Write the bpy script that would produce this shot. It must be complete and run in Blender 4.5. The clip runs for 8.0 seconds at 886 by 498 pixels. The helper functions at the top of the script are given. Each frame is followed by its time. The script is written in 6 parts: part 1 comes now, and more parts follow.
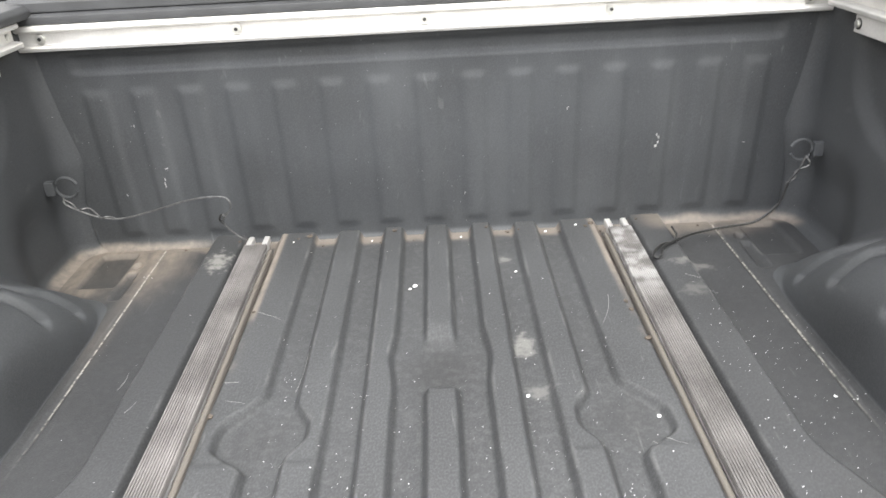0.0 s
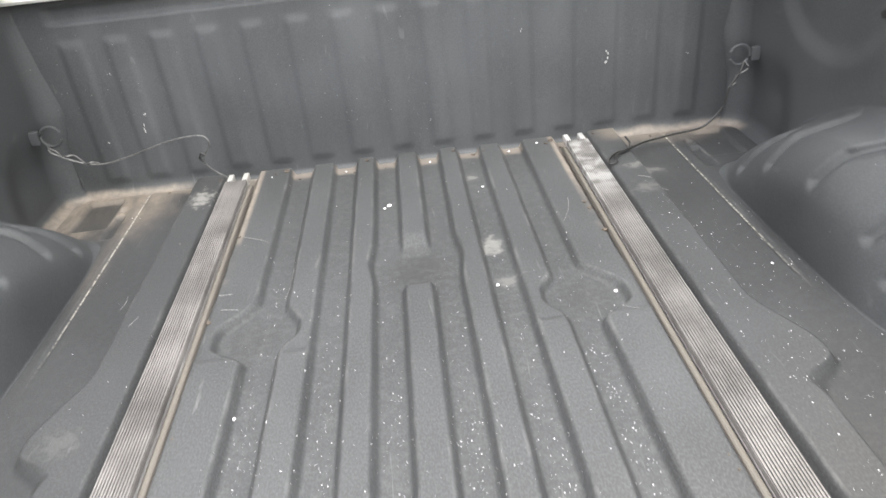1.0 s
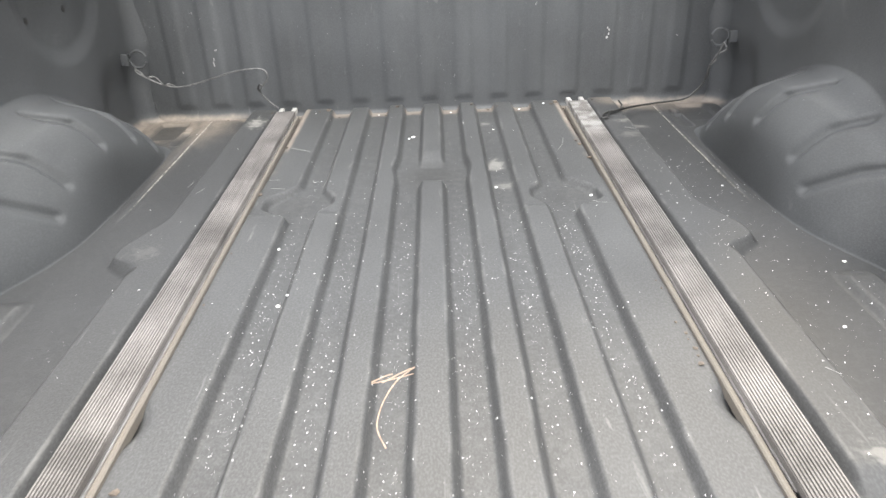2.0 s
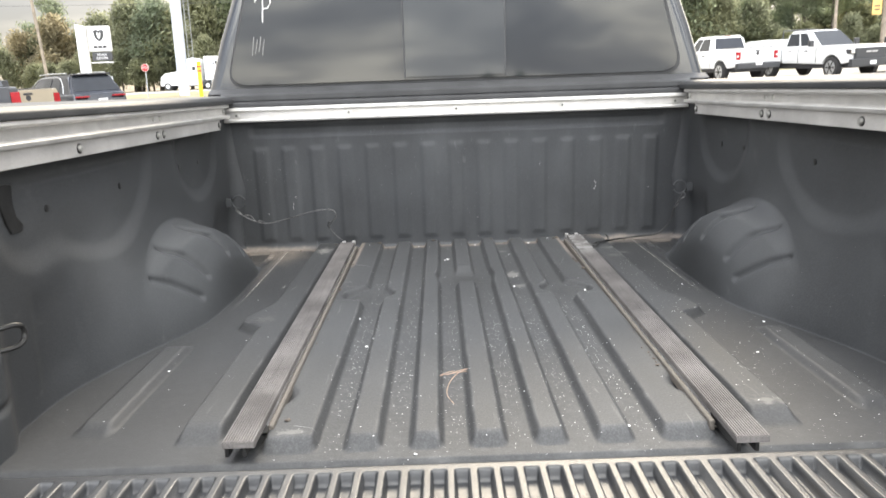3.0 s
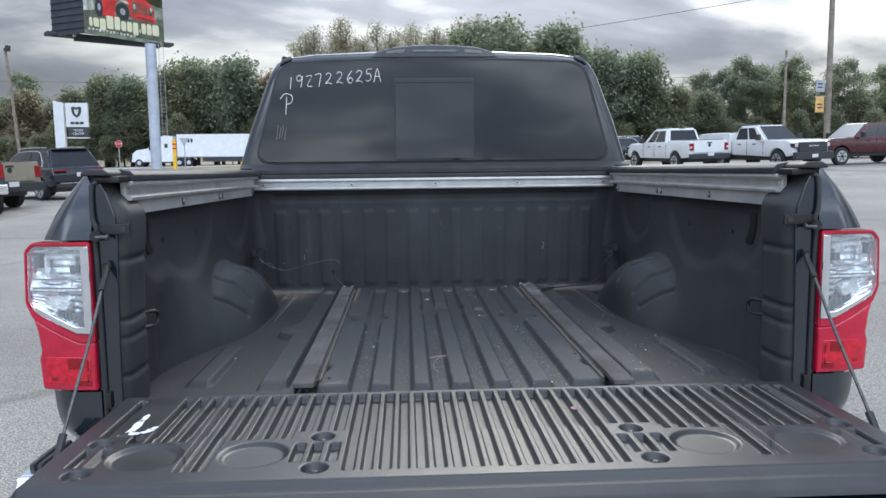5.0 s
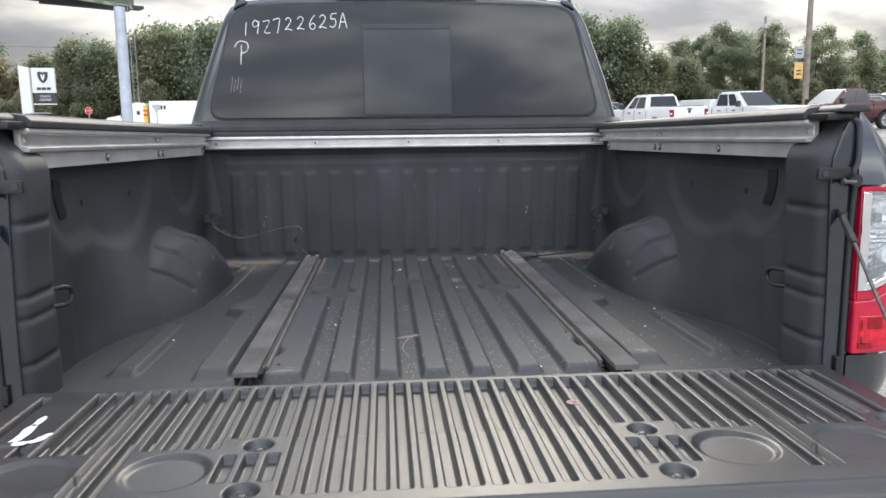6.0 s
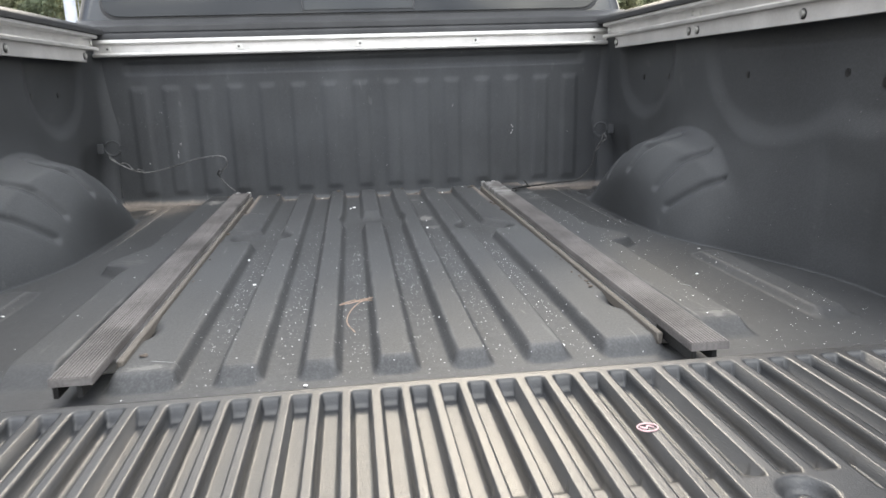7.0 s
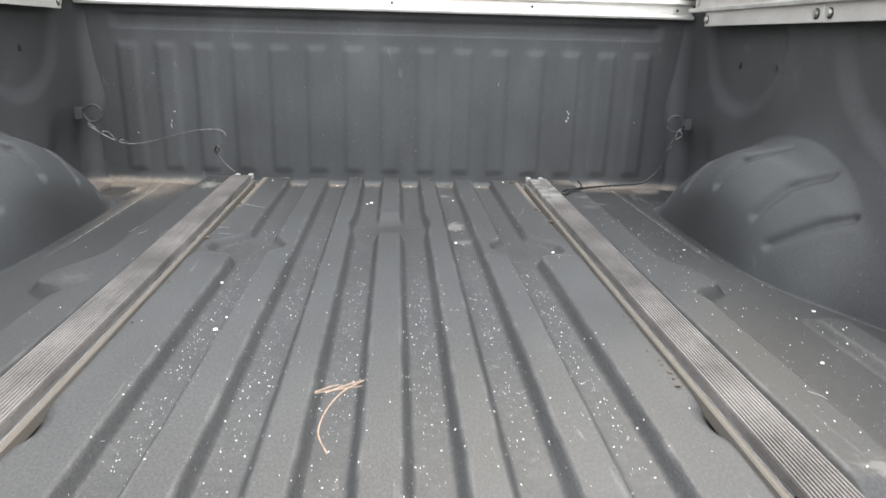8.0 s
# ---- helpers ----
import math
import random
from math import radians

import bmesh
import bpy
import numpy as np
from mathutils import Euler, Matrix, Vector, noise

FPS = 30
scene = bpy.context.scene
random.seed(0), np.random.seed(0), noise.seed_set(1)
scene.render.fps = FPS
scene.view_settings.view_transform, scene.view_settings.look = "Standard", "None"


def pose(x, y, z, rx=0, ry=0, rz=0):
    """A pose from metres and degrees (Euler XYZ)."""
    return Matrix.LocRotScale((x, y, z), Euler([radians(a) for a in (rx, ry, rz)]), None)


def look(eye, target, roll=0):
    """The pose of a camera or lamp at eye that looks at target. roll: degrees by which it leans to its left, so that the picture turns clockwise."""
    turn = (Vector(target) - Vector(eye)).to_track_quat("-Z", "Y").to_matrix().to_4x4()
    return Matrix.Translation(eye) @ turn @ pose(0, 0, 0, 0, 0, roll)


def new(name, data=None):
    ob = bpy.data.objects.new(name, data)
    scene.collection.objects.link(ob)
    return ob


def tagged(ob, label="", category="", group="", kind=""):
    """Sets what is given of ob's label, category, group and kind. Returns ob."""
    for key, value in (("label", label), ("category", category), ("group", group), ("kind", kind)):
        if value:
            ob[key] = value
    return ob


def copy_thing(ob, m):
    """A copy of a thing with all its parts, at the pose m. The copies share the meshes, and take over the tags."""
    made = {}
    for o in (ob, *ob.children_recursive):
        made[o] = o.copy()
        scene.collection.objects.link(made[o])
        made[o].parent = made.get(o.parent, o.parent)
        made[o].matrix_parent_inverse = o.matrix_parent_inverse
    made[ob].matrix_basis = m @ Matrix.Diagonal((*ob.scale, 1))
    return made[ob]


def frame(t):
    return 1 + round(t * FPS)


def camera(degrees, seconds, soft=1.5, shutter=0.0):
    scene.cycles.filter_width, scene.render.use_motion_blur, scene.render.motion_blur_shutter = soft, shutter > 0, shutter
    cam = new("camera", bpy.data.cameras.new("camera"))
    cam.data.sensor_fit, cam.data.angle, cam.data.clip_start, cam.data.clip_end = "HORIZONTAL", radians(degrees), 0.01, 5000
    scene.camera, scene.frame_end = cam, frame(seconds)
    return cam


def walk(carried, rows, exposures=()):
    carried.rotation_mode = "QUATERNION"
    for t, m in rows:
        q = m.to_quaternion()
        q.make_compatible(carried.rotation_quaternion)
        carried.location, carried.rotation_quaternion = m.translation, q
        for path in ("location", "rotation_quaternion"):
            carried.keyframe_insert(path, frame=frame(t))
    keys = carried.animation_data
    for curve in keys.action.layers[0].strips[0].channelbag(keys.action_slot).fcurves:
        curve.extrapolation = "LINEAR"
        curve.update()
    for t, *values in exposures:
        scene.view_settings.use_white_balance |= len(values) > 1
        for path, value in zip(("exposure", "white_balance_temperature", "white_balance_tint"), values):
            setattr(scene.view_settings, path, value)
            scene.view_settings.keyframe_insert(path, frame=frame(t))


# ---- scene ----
cam = camera(62.0, 8.0, shutter=0.2)
PATH = [
    (0, (0.02, 0.06, 1.586), (0.01, 1.845, 0.683), -3.1),
    (0.5, (0.008, 0.045, 1.589), (-0.047, 1.779, 0.595), -7.4),
    (1, (0.025, -0.09, 1.535), (0.064, 1.653, 0.556), -6.4),
    (1.5, (0.02, -0.285, 1.451), (0.015, 1.475, 0.502), -3.7),
    (1.7, (0.024, -0.355, 1.441), (0.027, 1.408, 0.498), -2.4),
    (2.8, (-0.03, -0.941, 1.38), (-0.045, 0.989, 0.854), -2.4),
    (3, (-0.065, -1.07, 1.398), (-0.065, 0.884, 0.974), -2.0),
    (3.5, (-0.085, -1.434, 1.389), (-0.048, 0.551, 1.149), -1.1),
    (4, (-0.093, -1.733, 1.413), (-0.027, 0.258, 1.235), -1.0),
    (4.5, (-0.122, -1.814, 1.386), (-0.035, 0.175, 1.201), -0.8),
    (4.7, (-0.131, -1.812, 1.391), (-0.041, 0.177, 1.197), -0.7),
    (5.8, (-0.137, -1.594, 1.348), (0.001, 0.382, 1.073), -0.7),
    (6, (-0.099, -1.496, 1.339), (0.052, 0.477, 1.043), -0.7),
    (6.5, (-0.075, -1.182, 1.26), (0.101, 0.782, 0.926), -1.3),
    (7, (-0.042, -0.883, 1.203), (0.184, 1.054, 0.757), -1.8),
    (7.5, (0.019, -0.619, 1.207), (0.186, 1.287, 0.624), -0.4),
    (8, (0.012, -0.478, 1.243), (0.142, 1.44, 0.691), 1.5),
]
EXPOSURES = [(0.0, 2.20, 8250, 9), (1.5, 2.36, 8300, 9), (2.8, 1.94, 8150, 9), (3.5, 0.86, 7050, 8), (4.0, 0.30, 6300, 7), (4.7, 0.16, 6250, 7), (6.0, 0.66, 7150, 9), (7.0, 1.34, 7650, 9), (7.5, 1.70, 7850, 9), (8.0, 1.84, 7950, 8)]
walk(cam, [(t, look(eye, target, roll)) for t, eye, target, roll in PATH], EXPOSURES)

# ---- world, sun, exposure ----
SUN_AZ, SUN_EL = radians(9), radians(34)
SUN_DIR = Vector((math.sin(SUN_AZ) * math.cos(SUN_EL), math.cos(SUN_AZ) * math.cos(SUN_EL), math.sin(SUN_EL)))


def build_world():
    w = bpy.data.worlds.new("sky")
    scene.world = w
    w.use_nodes = True
    nt = w.node_tree
    nt.nodes.clear()
    N, L = nt.nodes.new, nt.links.new
    out = N("ShaderNodeOutputWorld")
    sky = N("ShaderNodeTexSky")
    sky.sky_type, sky.sun_disc = "NISHITA", False
    sky.sun_elevation, sky.sun_rotation = SUN_EL, SUN_AZ
    bg_sky, bg_cloud, mix = N("ShaderNodeBackground"), N("ShaderNodeBackground"), N("ShaderNodeMixShader")
    bg_sky.inputs["Strength"].default_value = 0.12
    L(sky.outputs[0], bg_sky.inputs["Color"])
    tc, sep = N("ShaderNodeTexCoord"), N("ShaderNodeSeparateXYZ")
    L(tc.outputs["Generated"], sep.inputs[0])

    def m(op, a, b=None, clamp=False):
        n = N("ShaderNodeMath")
        n.operation, n.use_clamp = op, clamp
        for i, v in enumerate((a, b)):
            if v is None:
                continue
            if isinstance(v, (int, float)):
                n.inputs[i].default_value = v
            else:
                L(v, n.inputs[i])
        return n.outputs[0]

    h = m("ADD", m("MAXIMUM", sep.outputs[2], 0.0), 0.34)
    comb = N("ShaderNodeCombineXYZ")
    L(m("MULTIPLY", m("DIVIDE", sep.outputs[0], h), 0.85), comb.inputs[0])
    L(m("MULTIPLY", m("DIVIDE", sep.outputs[1], h), 1.3), comb.inputs[1])
    big, fine = N("ShaderNodeTexNoise"), N("ShaderNodeTexNoise")
    big.inputs["Scale"].default_value, big.inputs["Detail"].default_value, big.inputs["Distortion"].default_value = 1.55, 9, 0.5
    fine.inputs["Scale"].default_value, fine.inputs["Detail"].default_value = 4.2, 6
    L(comb.outputs[0], big.inputs["Vector"])
    L(comb.outputs[0], fine.inputs["Vector"])
    dens = m("ADD", m("MULTIPLY", big.outputs[0], 0.8), m("MULTIPLY", fine.outputs[0], 0.2))
    ramp = N("ShaderNodeValToRGB")
    L(dens, ramp.inputs[0])
    el = ramp.color_ramp.elements
    el[0].position, el[0].color = 0.41, (0.20, 0.205, 0.245, 1)
    el[1].position, el[1].color = 0.61, (1.0, 0.955, 0.89, 1)
    e = ramp.color_ramp.elements.new(0.50)
    e.color = (0.365, 0.365, 0.395, 1)
    dot = N("ShaderNodeVectorMath")
    dot.operation = "DOT_PRODUCT"
    L(tc.outputs["Generated"], dot.inputs[0])
    dot.inputs[1].default_value = SUN_DIR
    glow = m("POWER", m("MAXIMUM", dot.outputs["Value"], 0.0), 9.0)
    # unseen sky overhead and behind is brightened to fill the bed and front wall
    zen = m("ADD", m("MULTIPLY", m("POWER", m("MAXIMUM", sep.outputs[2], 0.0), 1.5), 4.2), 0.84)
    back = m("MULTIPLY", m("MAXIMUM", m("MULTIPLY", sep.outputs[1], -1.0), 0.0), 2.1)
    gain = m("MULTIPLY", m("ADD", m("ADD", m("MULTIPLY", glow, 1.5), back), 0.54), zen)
    # the deck of cloud is bluer overhead and behind than toward the sun's horizon
    cool = N("ShaderNodeMix")
    cool.data_type, cool.blend_type = "RGBA", "MULTIPLY"
    high = m("ADD", m("MULTIPLY", m("MAXIMUM", sep.outputs[2], 0.0), 1.6), m("MULTIPLY", m("MAXIMUM", m("MULTIPLY", sep.outputs[1], -1.0), 0.0), 0.8), clamp=True)
    L(high, cool.inputs["Factor"])
    L(ramp.outputs[0], cool.inputs["A"])
    cool.inputs["B"].default_value = (0.88, 1.0, 1.16, 1)
    L(cool.outputs["Result"], bg_cloud.inputs["Color"])
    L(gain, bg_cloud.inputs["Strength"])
    mix.inputs[0].default_value = 0.9
    L(bg_sky.outputs[0], mix.inputs[1])
    L(bg_cloud.outputs[0], mix.inputs[2])
    L(mix.outputs[0], out.inputs[0])


build_world()
sun = new("sun", bpy.data.lights.new("sun", "SUN"))
sun.data.energy, sun.data.angle, sun.data.color = 1.15, radians(18), (1.0, 0.94, 0.85)
sun.matrix_world = look(SUN_DIR * 60, (0, 0, 0))


# ---- materials ----
def surface(name, col, rough=0.5, metal=0.0, var=0.18, scale=14.0, grain=400.0, bump=0.15, col2=None, spec=0.5, rvar=0.1, coat=0.0):
    """A painted, moulded or natural surface: two scales of colour variation, uneven gloss and fine relief."""
    mt = bpy.data.materials.new(name)
    mt.use_nodes = True
    nt = mt.node_tree
    N, L = nt.nodes.new, nt.links.new
    b = nt.nodes["Principled BSDF"]
    tc = N("ShaderNodeTexCoord")
    n1, n2 = N("ShaderNodeTexNoise"), N("ShaderNodeTexNoise")
    n1.inputs["Scale"].default_value, n1.inputs["Detail"].default_value = scale, 6
    n2.inputs["Scale"].default_value, n2.inputs["Detail"].default_value = grain, 3
    L(tc.outputs["Object"], n1.inputs["Vector"])
    L(tc.outputs["Object"], n2.inputs["Vector"])
    mx = N("ShaderNodeMix")
    mx.data_type = "RGBA"
    c2 = col2 or tuple(min(1, c * (1 + 2.2 * var)) for c in col)
    c1 = tuple(c * (1 - var) for c in col)
    mx.inputs["A"].default_value, mx.inputs["B"].default_value = (*c1, 1), (*c2, 1)
    mr = N("ShaderNodeMapRange")
    mr.inputs["From Min"].default_value, mr.inputs["From Max"].default_value = 0.3, 0.72
    ad = N("ShaderNodeMath")
    ad.operation = "MULTIPLY_ADD"
    L(n2.outputs[0], ad.inputs[0])
    ad.inputs[1].default_value = 0.35
    sb = N("ShaderNodeMath")
    sb.operation = "SUBTRACT"
    L(n1.outputs[0], sb.inputs[0])
    sb.inputs[1].default_value = 0.17
    L(sb.outputs[0], ad.inputs[2])
    L(ad.outputs[0], mr.inputs["Value"])
    L(mr.outputs[0], mx.inputs["Factor"])
    L(mx.outputs["Result"], b.inputs["Base Color"])
    rr = N("ShaderNodeMapRange")
    rr.inputs["To Min"].default_value, rr.inputs["To Max"].default_value = max(0.02, rough - rvar), min(1, rough + rvar)
    L(n1.outputs[0], rr.inputs["Value"])
    L(rr.outputs[0], b.inputs["Roughness"])
    b.inputs["Metallic"].default_value = metal
    b.inputs["Specular IOR Level"].default_value = spec
    b.inputs["Coat Weight"].default_value = coat
    if bump:
        bp = N("ShaderNodeBump")
        bp.inputs["Strength"].default_value, bp.inputs["Distance"].default_value = bump, 0.002
        L(n2.outputs[0], bp.inputs["Height"])
        L(bp.outputs[0], b.inputs["Normal"])
    return mt


def liner_material(name, dusty):
    """Black pebbled bed coating; dusty adds scuffs, pale dust films and the dried silt at the head of the bed."""
    mt = surface(name, (0.0205, 0.0212, 0.0225) if dusty else (0.031, 0.0332, 0.0358), 0.60, 0, 0.2, 3, 420, 0.28 if dusty else 0.25, spec=0.3, rvar=0.06)
    nt = mt.node_tree
    N, L = nt.nodes.new, nt.links.new
    b = nt.nodes["Principled BSDF"]
    base = b.inputs["Base Color"].links[0].from_socket
    tc = N("ShaderNodeTexCoord")
    sep = N("ShaderNodeSeparateXYZ")
    L(tc.outputs["Object"], sep.inputs[0])

    def m(op, a, b2=None, c=None, clamp=False):
        n = N("ShaderNodeMath")
        n.operation, n.use_clamp = op, clamp
        for i, v in enumerate((a, b2, c)):
            if v is None:
                continue
            if isinstance(v, (int, float)):
                n.inputs[i].default_value = v
            else:
                L(v, n.inputs[i])
        return n.outputs[0]

    def rng(v, a, c):
        n = N("ShaderNodeMapRange")
        n.interpolation_type = "SMOOTHSTEP"
        n.inputs["From Min"].default_value, n.inputs["From Max"].default_value = a, c
        L(v, n.inputs["Value"])
        return n.outputs[0]

    def noise_tex(scale, detail=5, stretch=None, dist=0.0):
        n = N("ShaderNodeTexNoise")
        n.inputs["Scale"].default_value, n.inputs["Detail"].default_value, n.inputs["Distortion"].default_value = scale, detail, dist
        if stretch:
            mp = N("ShaderNodeMapping")
            mp.inputs["Scale"].default_value = stretch
            L(tc.outputs["Object"], mp.inputs[0])
            L(mp.outputs[0], n.inputs["Vector"])
        else:
            L(tc.outputs["Object"], n.inputs["Vector"])
        return n.outputs[0]

    def blend(fac, colour, under):
        mx = N("ShaderNodeMix")
        mx.data_type = "RGBA"
        L(fac, mx.inputs["Factor"])
        L(under, mx.inputs["A"])
        mx.inputs["B"].default_value = (*colour, 1)
        return mx.outputs["Result"]

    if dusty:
        # pale film and scuffs thin out over the outer floor and in channels
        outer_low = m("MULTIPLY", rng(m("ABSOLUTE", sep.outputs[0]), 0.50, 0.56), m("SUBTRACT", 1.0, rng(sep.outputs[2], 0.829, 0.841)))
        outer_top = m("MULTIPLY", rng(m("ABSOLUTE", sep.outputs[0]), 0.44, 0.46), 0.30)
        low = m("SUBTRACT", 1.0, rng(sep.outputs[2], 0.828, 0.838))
        pale_share = m("SUBTRACT", 1.0, m("ADD", m("ADD", m("MULTIPLY", outer_low, 0.14), outer_top), m("MULTIPLY", low, 0.20)))
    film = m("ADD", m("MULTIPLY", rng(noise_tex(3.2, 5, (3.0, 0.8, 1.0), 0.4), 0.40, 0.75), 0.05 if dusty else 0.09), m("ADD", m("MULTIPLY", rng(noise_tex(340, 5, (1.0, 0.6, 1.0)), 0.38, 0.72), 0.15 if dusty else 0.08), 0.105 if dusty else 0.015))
    colour = blend(m("MULTIPLY", film, pale_share) if dusty else film, (0.154, 0.158, 0.162), base)
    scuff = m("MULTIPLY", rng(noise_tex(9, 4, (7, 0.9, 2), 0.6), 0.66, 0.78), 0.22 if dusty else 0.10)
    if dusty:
        scuff = m("MULTIPLY", scuff, pale_share)
    colour = blend(scuff, (0.26, 0.26, 0.25), colour)
    vor = N("ShaderNodeTexVoronoi")
    vor.inputs["Scale"].default_value = 55
    L(tc.outputs["Object"], vor.inputs["Vector"])
    speck = m("MULTIPLY", m("SUBTRACT", 1.0, rng(vor.outputs["Distance"], 0.03, 0.07)), m("MULTIPLY", rng(noise_tex(4), 0.52, 0.62), 0.5))
    colour = blend(speck, (0.34, 0.34, 0.33), colour)
    if dusty:
        x, y = sep.outputs[0], sep.outputs[1]
        wob = noise_tex(11, 5)
        # dried tan silt in the head corner on the driver's side, wiped away in the pressed dish and slot
        front = rng(m("ADD", y, m("MULTIPLY", m("SUBTRACT", wob, 0.5), 0.30)), 1.37, 1.54)
        left = m("SUBTRACT", 1.0, rng(m("ADD", x, m("MULTIPLY", m("SUBTRACT", wob, 0.5), 0.16)), -0.655, -0.535))
        corner = m("MULTIPLY", m("MULTIPLY", front, left), m("ADD", m("MULTIPLY", rng(noise_tex(22, 7, (1.6, 0.6, 1.0), 0.8), 0.32, 0.66), 0.40), 0.50))

        def inside(x0, x1, y0, y1):
            a = m("MULTIPLY", rng(x, x0 - 0.008, x0 + 0.006), m("SUBTRACT", 1.0, rng(x, x1 - 0.006, x1 + 0.008)))
            c = m("MULTIPLY", rng(y, y0 - 0.008, y0 + 0.006), m("SUBTRACT", 1.0, rng(y, y1 - 0.006, y1 + 0.008)))
            return m("MULTIPLY", a, c)
        for args in ((-0.788, -0.706, 1.468, 1.622), (-0.698, -0.676, 1.41, 1.525)):
            corner = m("MULTIPLY", corner, m("SUBTRACT", 1.0, m("MULTIPLY", inside(*args), 0.82)))
        # a thin line of it along the foot of the front wall, lying in the channels, and a trail down the seam
        foot = m("MULTIPLY", rng(m("ADD", y, m("MULTIPLY", m("SUBTRACT", wob, 0.5), 0.06)), 1.600, 1.628), m("MULTIPLY", low, 0.62))
        trail = m("MULTIPLY", m("MULTIPLY", m("SUBTRACT", 1.0, rng(m("ABSOLUTE", m("ADD", x, 0.655)), 0.004, 0.035)), rng(m("ADD", y, m("MULTIPLY", wob, 0.5)), 1.25, 1.75)), 0.22)
        silt = m("MAXIMUM", m("MAXIMUM", m("MULTIPLY", corner, 0.85), foot), trail)
        # silt caught along the inner side of each cargo strip
        ax = m("ABSOLUTE", x)
        strip = m("MULTIPLY", m("MULTIPLY", rng(ax, 0.352, 0.362), m("SUBTRACT", 1.0, rng(ax, 0.378, 0.386))), rng(m("ADD", y, m("MULTIPLY", wob, 0.9)), 1.55, 1.95))
        silt = m("MAXIMUM", silt, m("MULTIPLY", strip, 0.7))
        right = m("MULTIPLY", m("MULTIPLY", rng(x, 0.45, 0.52), m("SUBTRACT", 1.0, rng(x, 0.68, 0.80))), rng(m("ADD", y, m("MULTIPLY", m("SUBTRACT", wob, 0.5), 0.12)), 1.555, 1.63))
        silt = m("MAXIMUM", silt, m("MULTIPLY", right, 0.5))
        silt = m("MULTIPLY", silt, m("ADD", m("MULTIPLY", noise_tex(60, 4), 0.4), 0.40), clamp=True)
        colour = blend(silt, (0.285, 0.235, 0.195), colour)
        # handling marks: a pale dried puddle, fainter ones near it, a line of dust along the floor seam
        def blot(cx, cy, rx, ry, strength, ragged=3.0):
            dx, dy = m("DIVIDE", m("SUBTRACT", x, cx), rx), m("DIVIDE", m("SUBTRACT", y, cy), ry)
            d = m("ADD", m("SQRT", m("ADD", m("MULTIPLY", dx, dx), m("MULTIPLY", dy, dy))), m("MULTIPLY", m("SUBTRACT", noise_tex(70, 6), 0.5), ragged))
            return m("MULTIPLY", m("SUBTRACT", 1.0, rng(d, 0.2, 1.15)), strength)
        for args in ((0.150, 1.165, 0.022, 0.040, 0.28), (0.16, 1.03, 0.03, 0.02, 0.17), (0.145, 1.50, 0.016, 0.02, 0.25), (0.53, 1.42, 0.05, 0.02, 0.2), (-0.49, 1.52, 0.03, 0.05, 0.4),
                     (0.50, 1.30, 0.03, 0.03, 0.12), (-0.52, 0.72, 0.03, 0.03, 0.07), (0.50, 0.14, 0.03, 0.02, 0.2), (-0.33, 0.075, 0.03, 0.012, 0.2)):
            colour = blend(blot(*args), (0.33, 0.32, 0.30), colour)
        seam = m("MULTIPLY", m("SUBTRACT", 1.0, rng(m("ABSOLUTE", m("SUBTRACT", ax, 0.648)), 0.0008, 0.0028)), m("MULTIPLY", rng(y, 0.85, 1.2), rng(noise_tex(110, 3), 0.38, 0.56)))
        colour = blend(m("MULTIPLY", seam, 0.6), (0.40, 0.38, 0.34), colour)
        # dark ovals over the centre gap and the two pockets between ribs
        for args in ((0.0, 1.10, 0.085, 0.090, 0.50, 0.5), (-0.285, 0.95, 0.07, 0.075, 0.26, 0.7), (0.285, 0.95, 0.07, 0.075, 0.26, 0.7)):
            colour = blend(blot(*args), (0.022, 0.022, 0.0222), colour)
        # edges rubbed paler
        geo = N("ShaderNodeNewGeometry")
        rub = m("MULTIPLY", m("MULTIPLY", rng(geo.outputs["Pointiness"], 0.505, 0.535), rng(noise_tex(14, 5), 0.45, 0.75)), 0.16)
        colour = blend(rub, (0.26, 0.26, 0.255), colour)
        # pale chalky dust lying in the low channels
        chan = m("MULTIPLY", m("MULTIPLY", m("MULTIPLY", low, pale_share), rng(noise_tex(70, 8), 0.42, 0.75)), 0.07)
        colour = blend(chan, (0.27, 0.27, 0.265), colour)
    else:
        # the same silt has dried on the rounded foot of the walls in the head corners
        x, y, z = sep.outputs[0], sep.outputs[1], sep.outputs[2]
        wob = m("MULTIPLY", m("SUBTRACT", noise_tex(14, 6), 0.5), 0.05)
        foot = m("SUBTRACT", 1.0, rng(m("ADD", z, m("MULTIPLY", wob, 0.6)), 0.825, 0.843))
        driver = m("MULTIPLY", m("SUBTRACT", 1.0, rng(x, -0.60, -0.50)), rng(m("ADD", y, m("MULTIPLY", wob, 2.0)), 1.40, 1.50))
        other = m("MULTIPLY", m("MULTIPLY", rng(x, 0.46, 0.52), rng(m("ADD", y, wob), 1.56, 1.62)), 0.9)
        silt = m("MULTIPLY", m("MULTIPLY", foot, m("MAXIMUM", driver, other)), m("ADD", m("MULTIPLY", noise_tex(60, 4), 0.7), 0.10), clamp=True)
        colour = blend(silt, (0.285, 0.235, 0.195), colour)
    L(colour, b.inputs["Base Color"])
    return mt


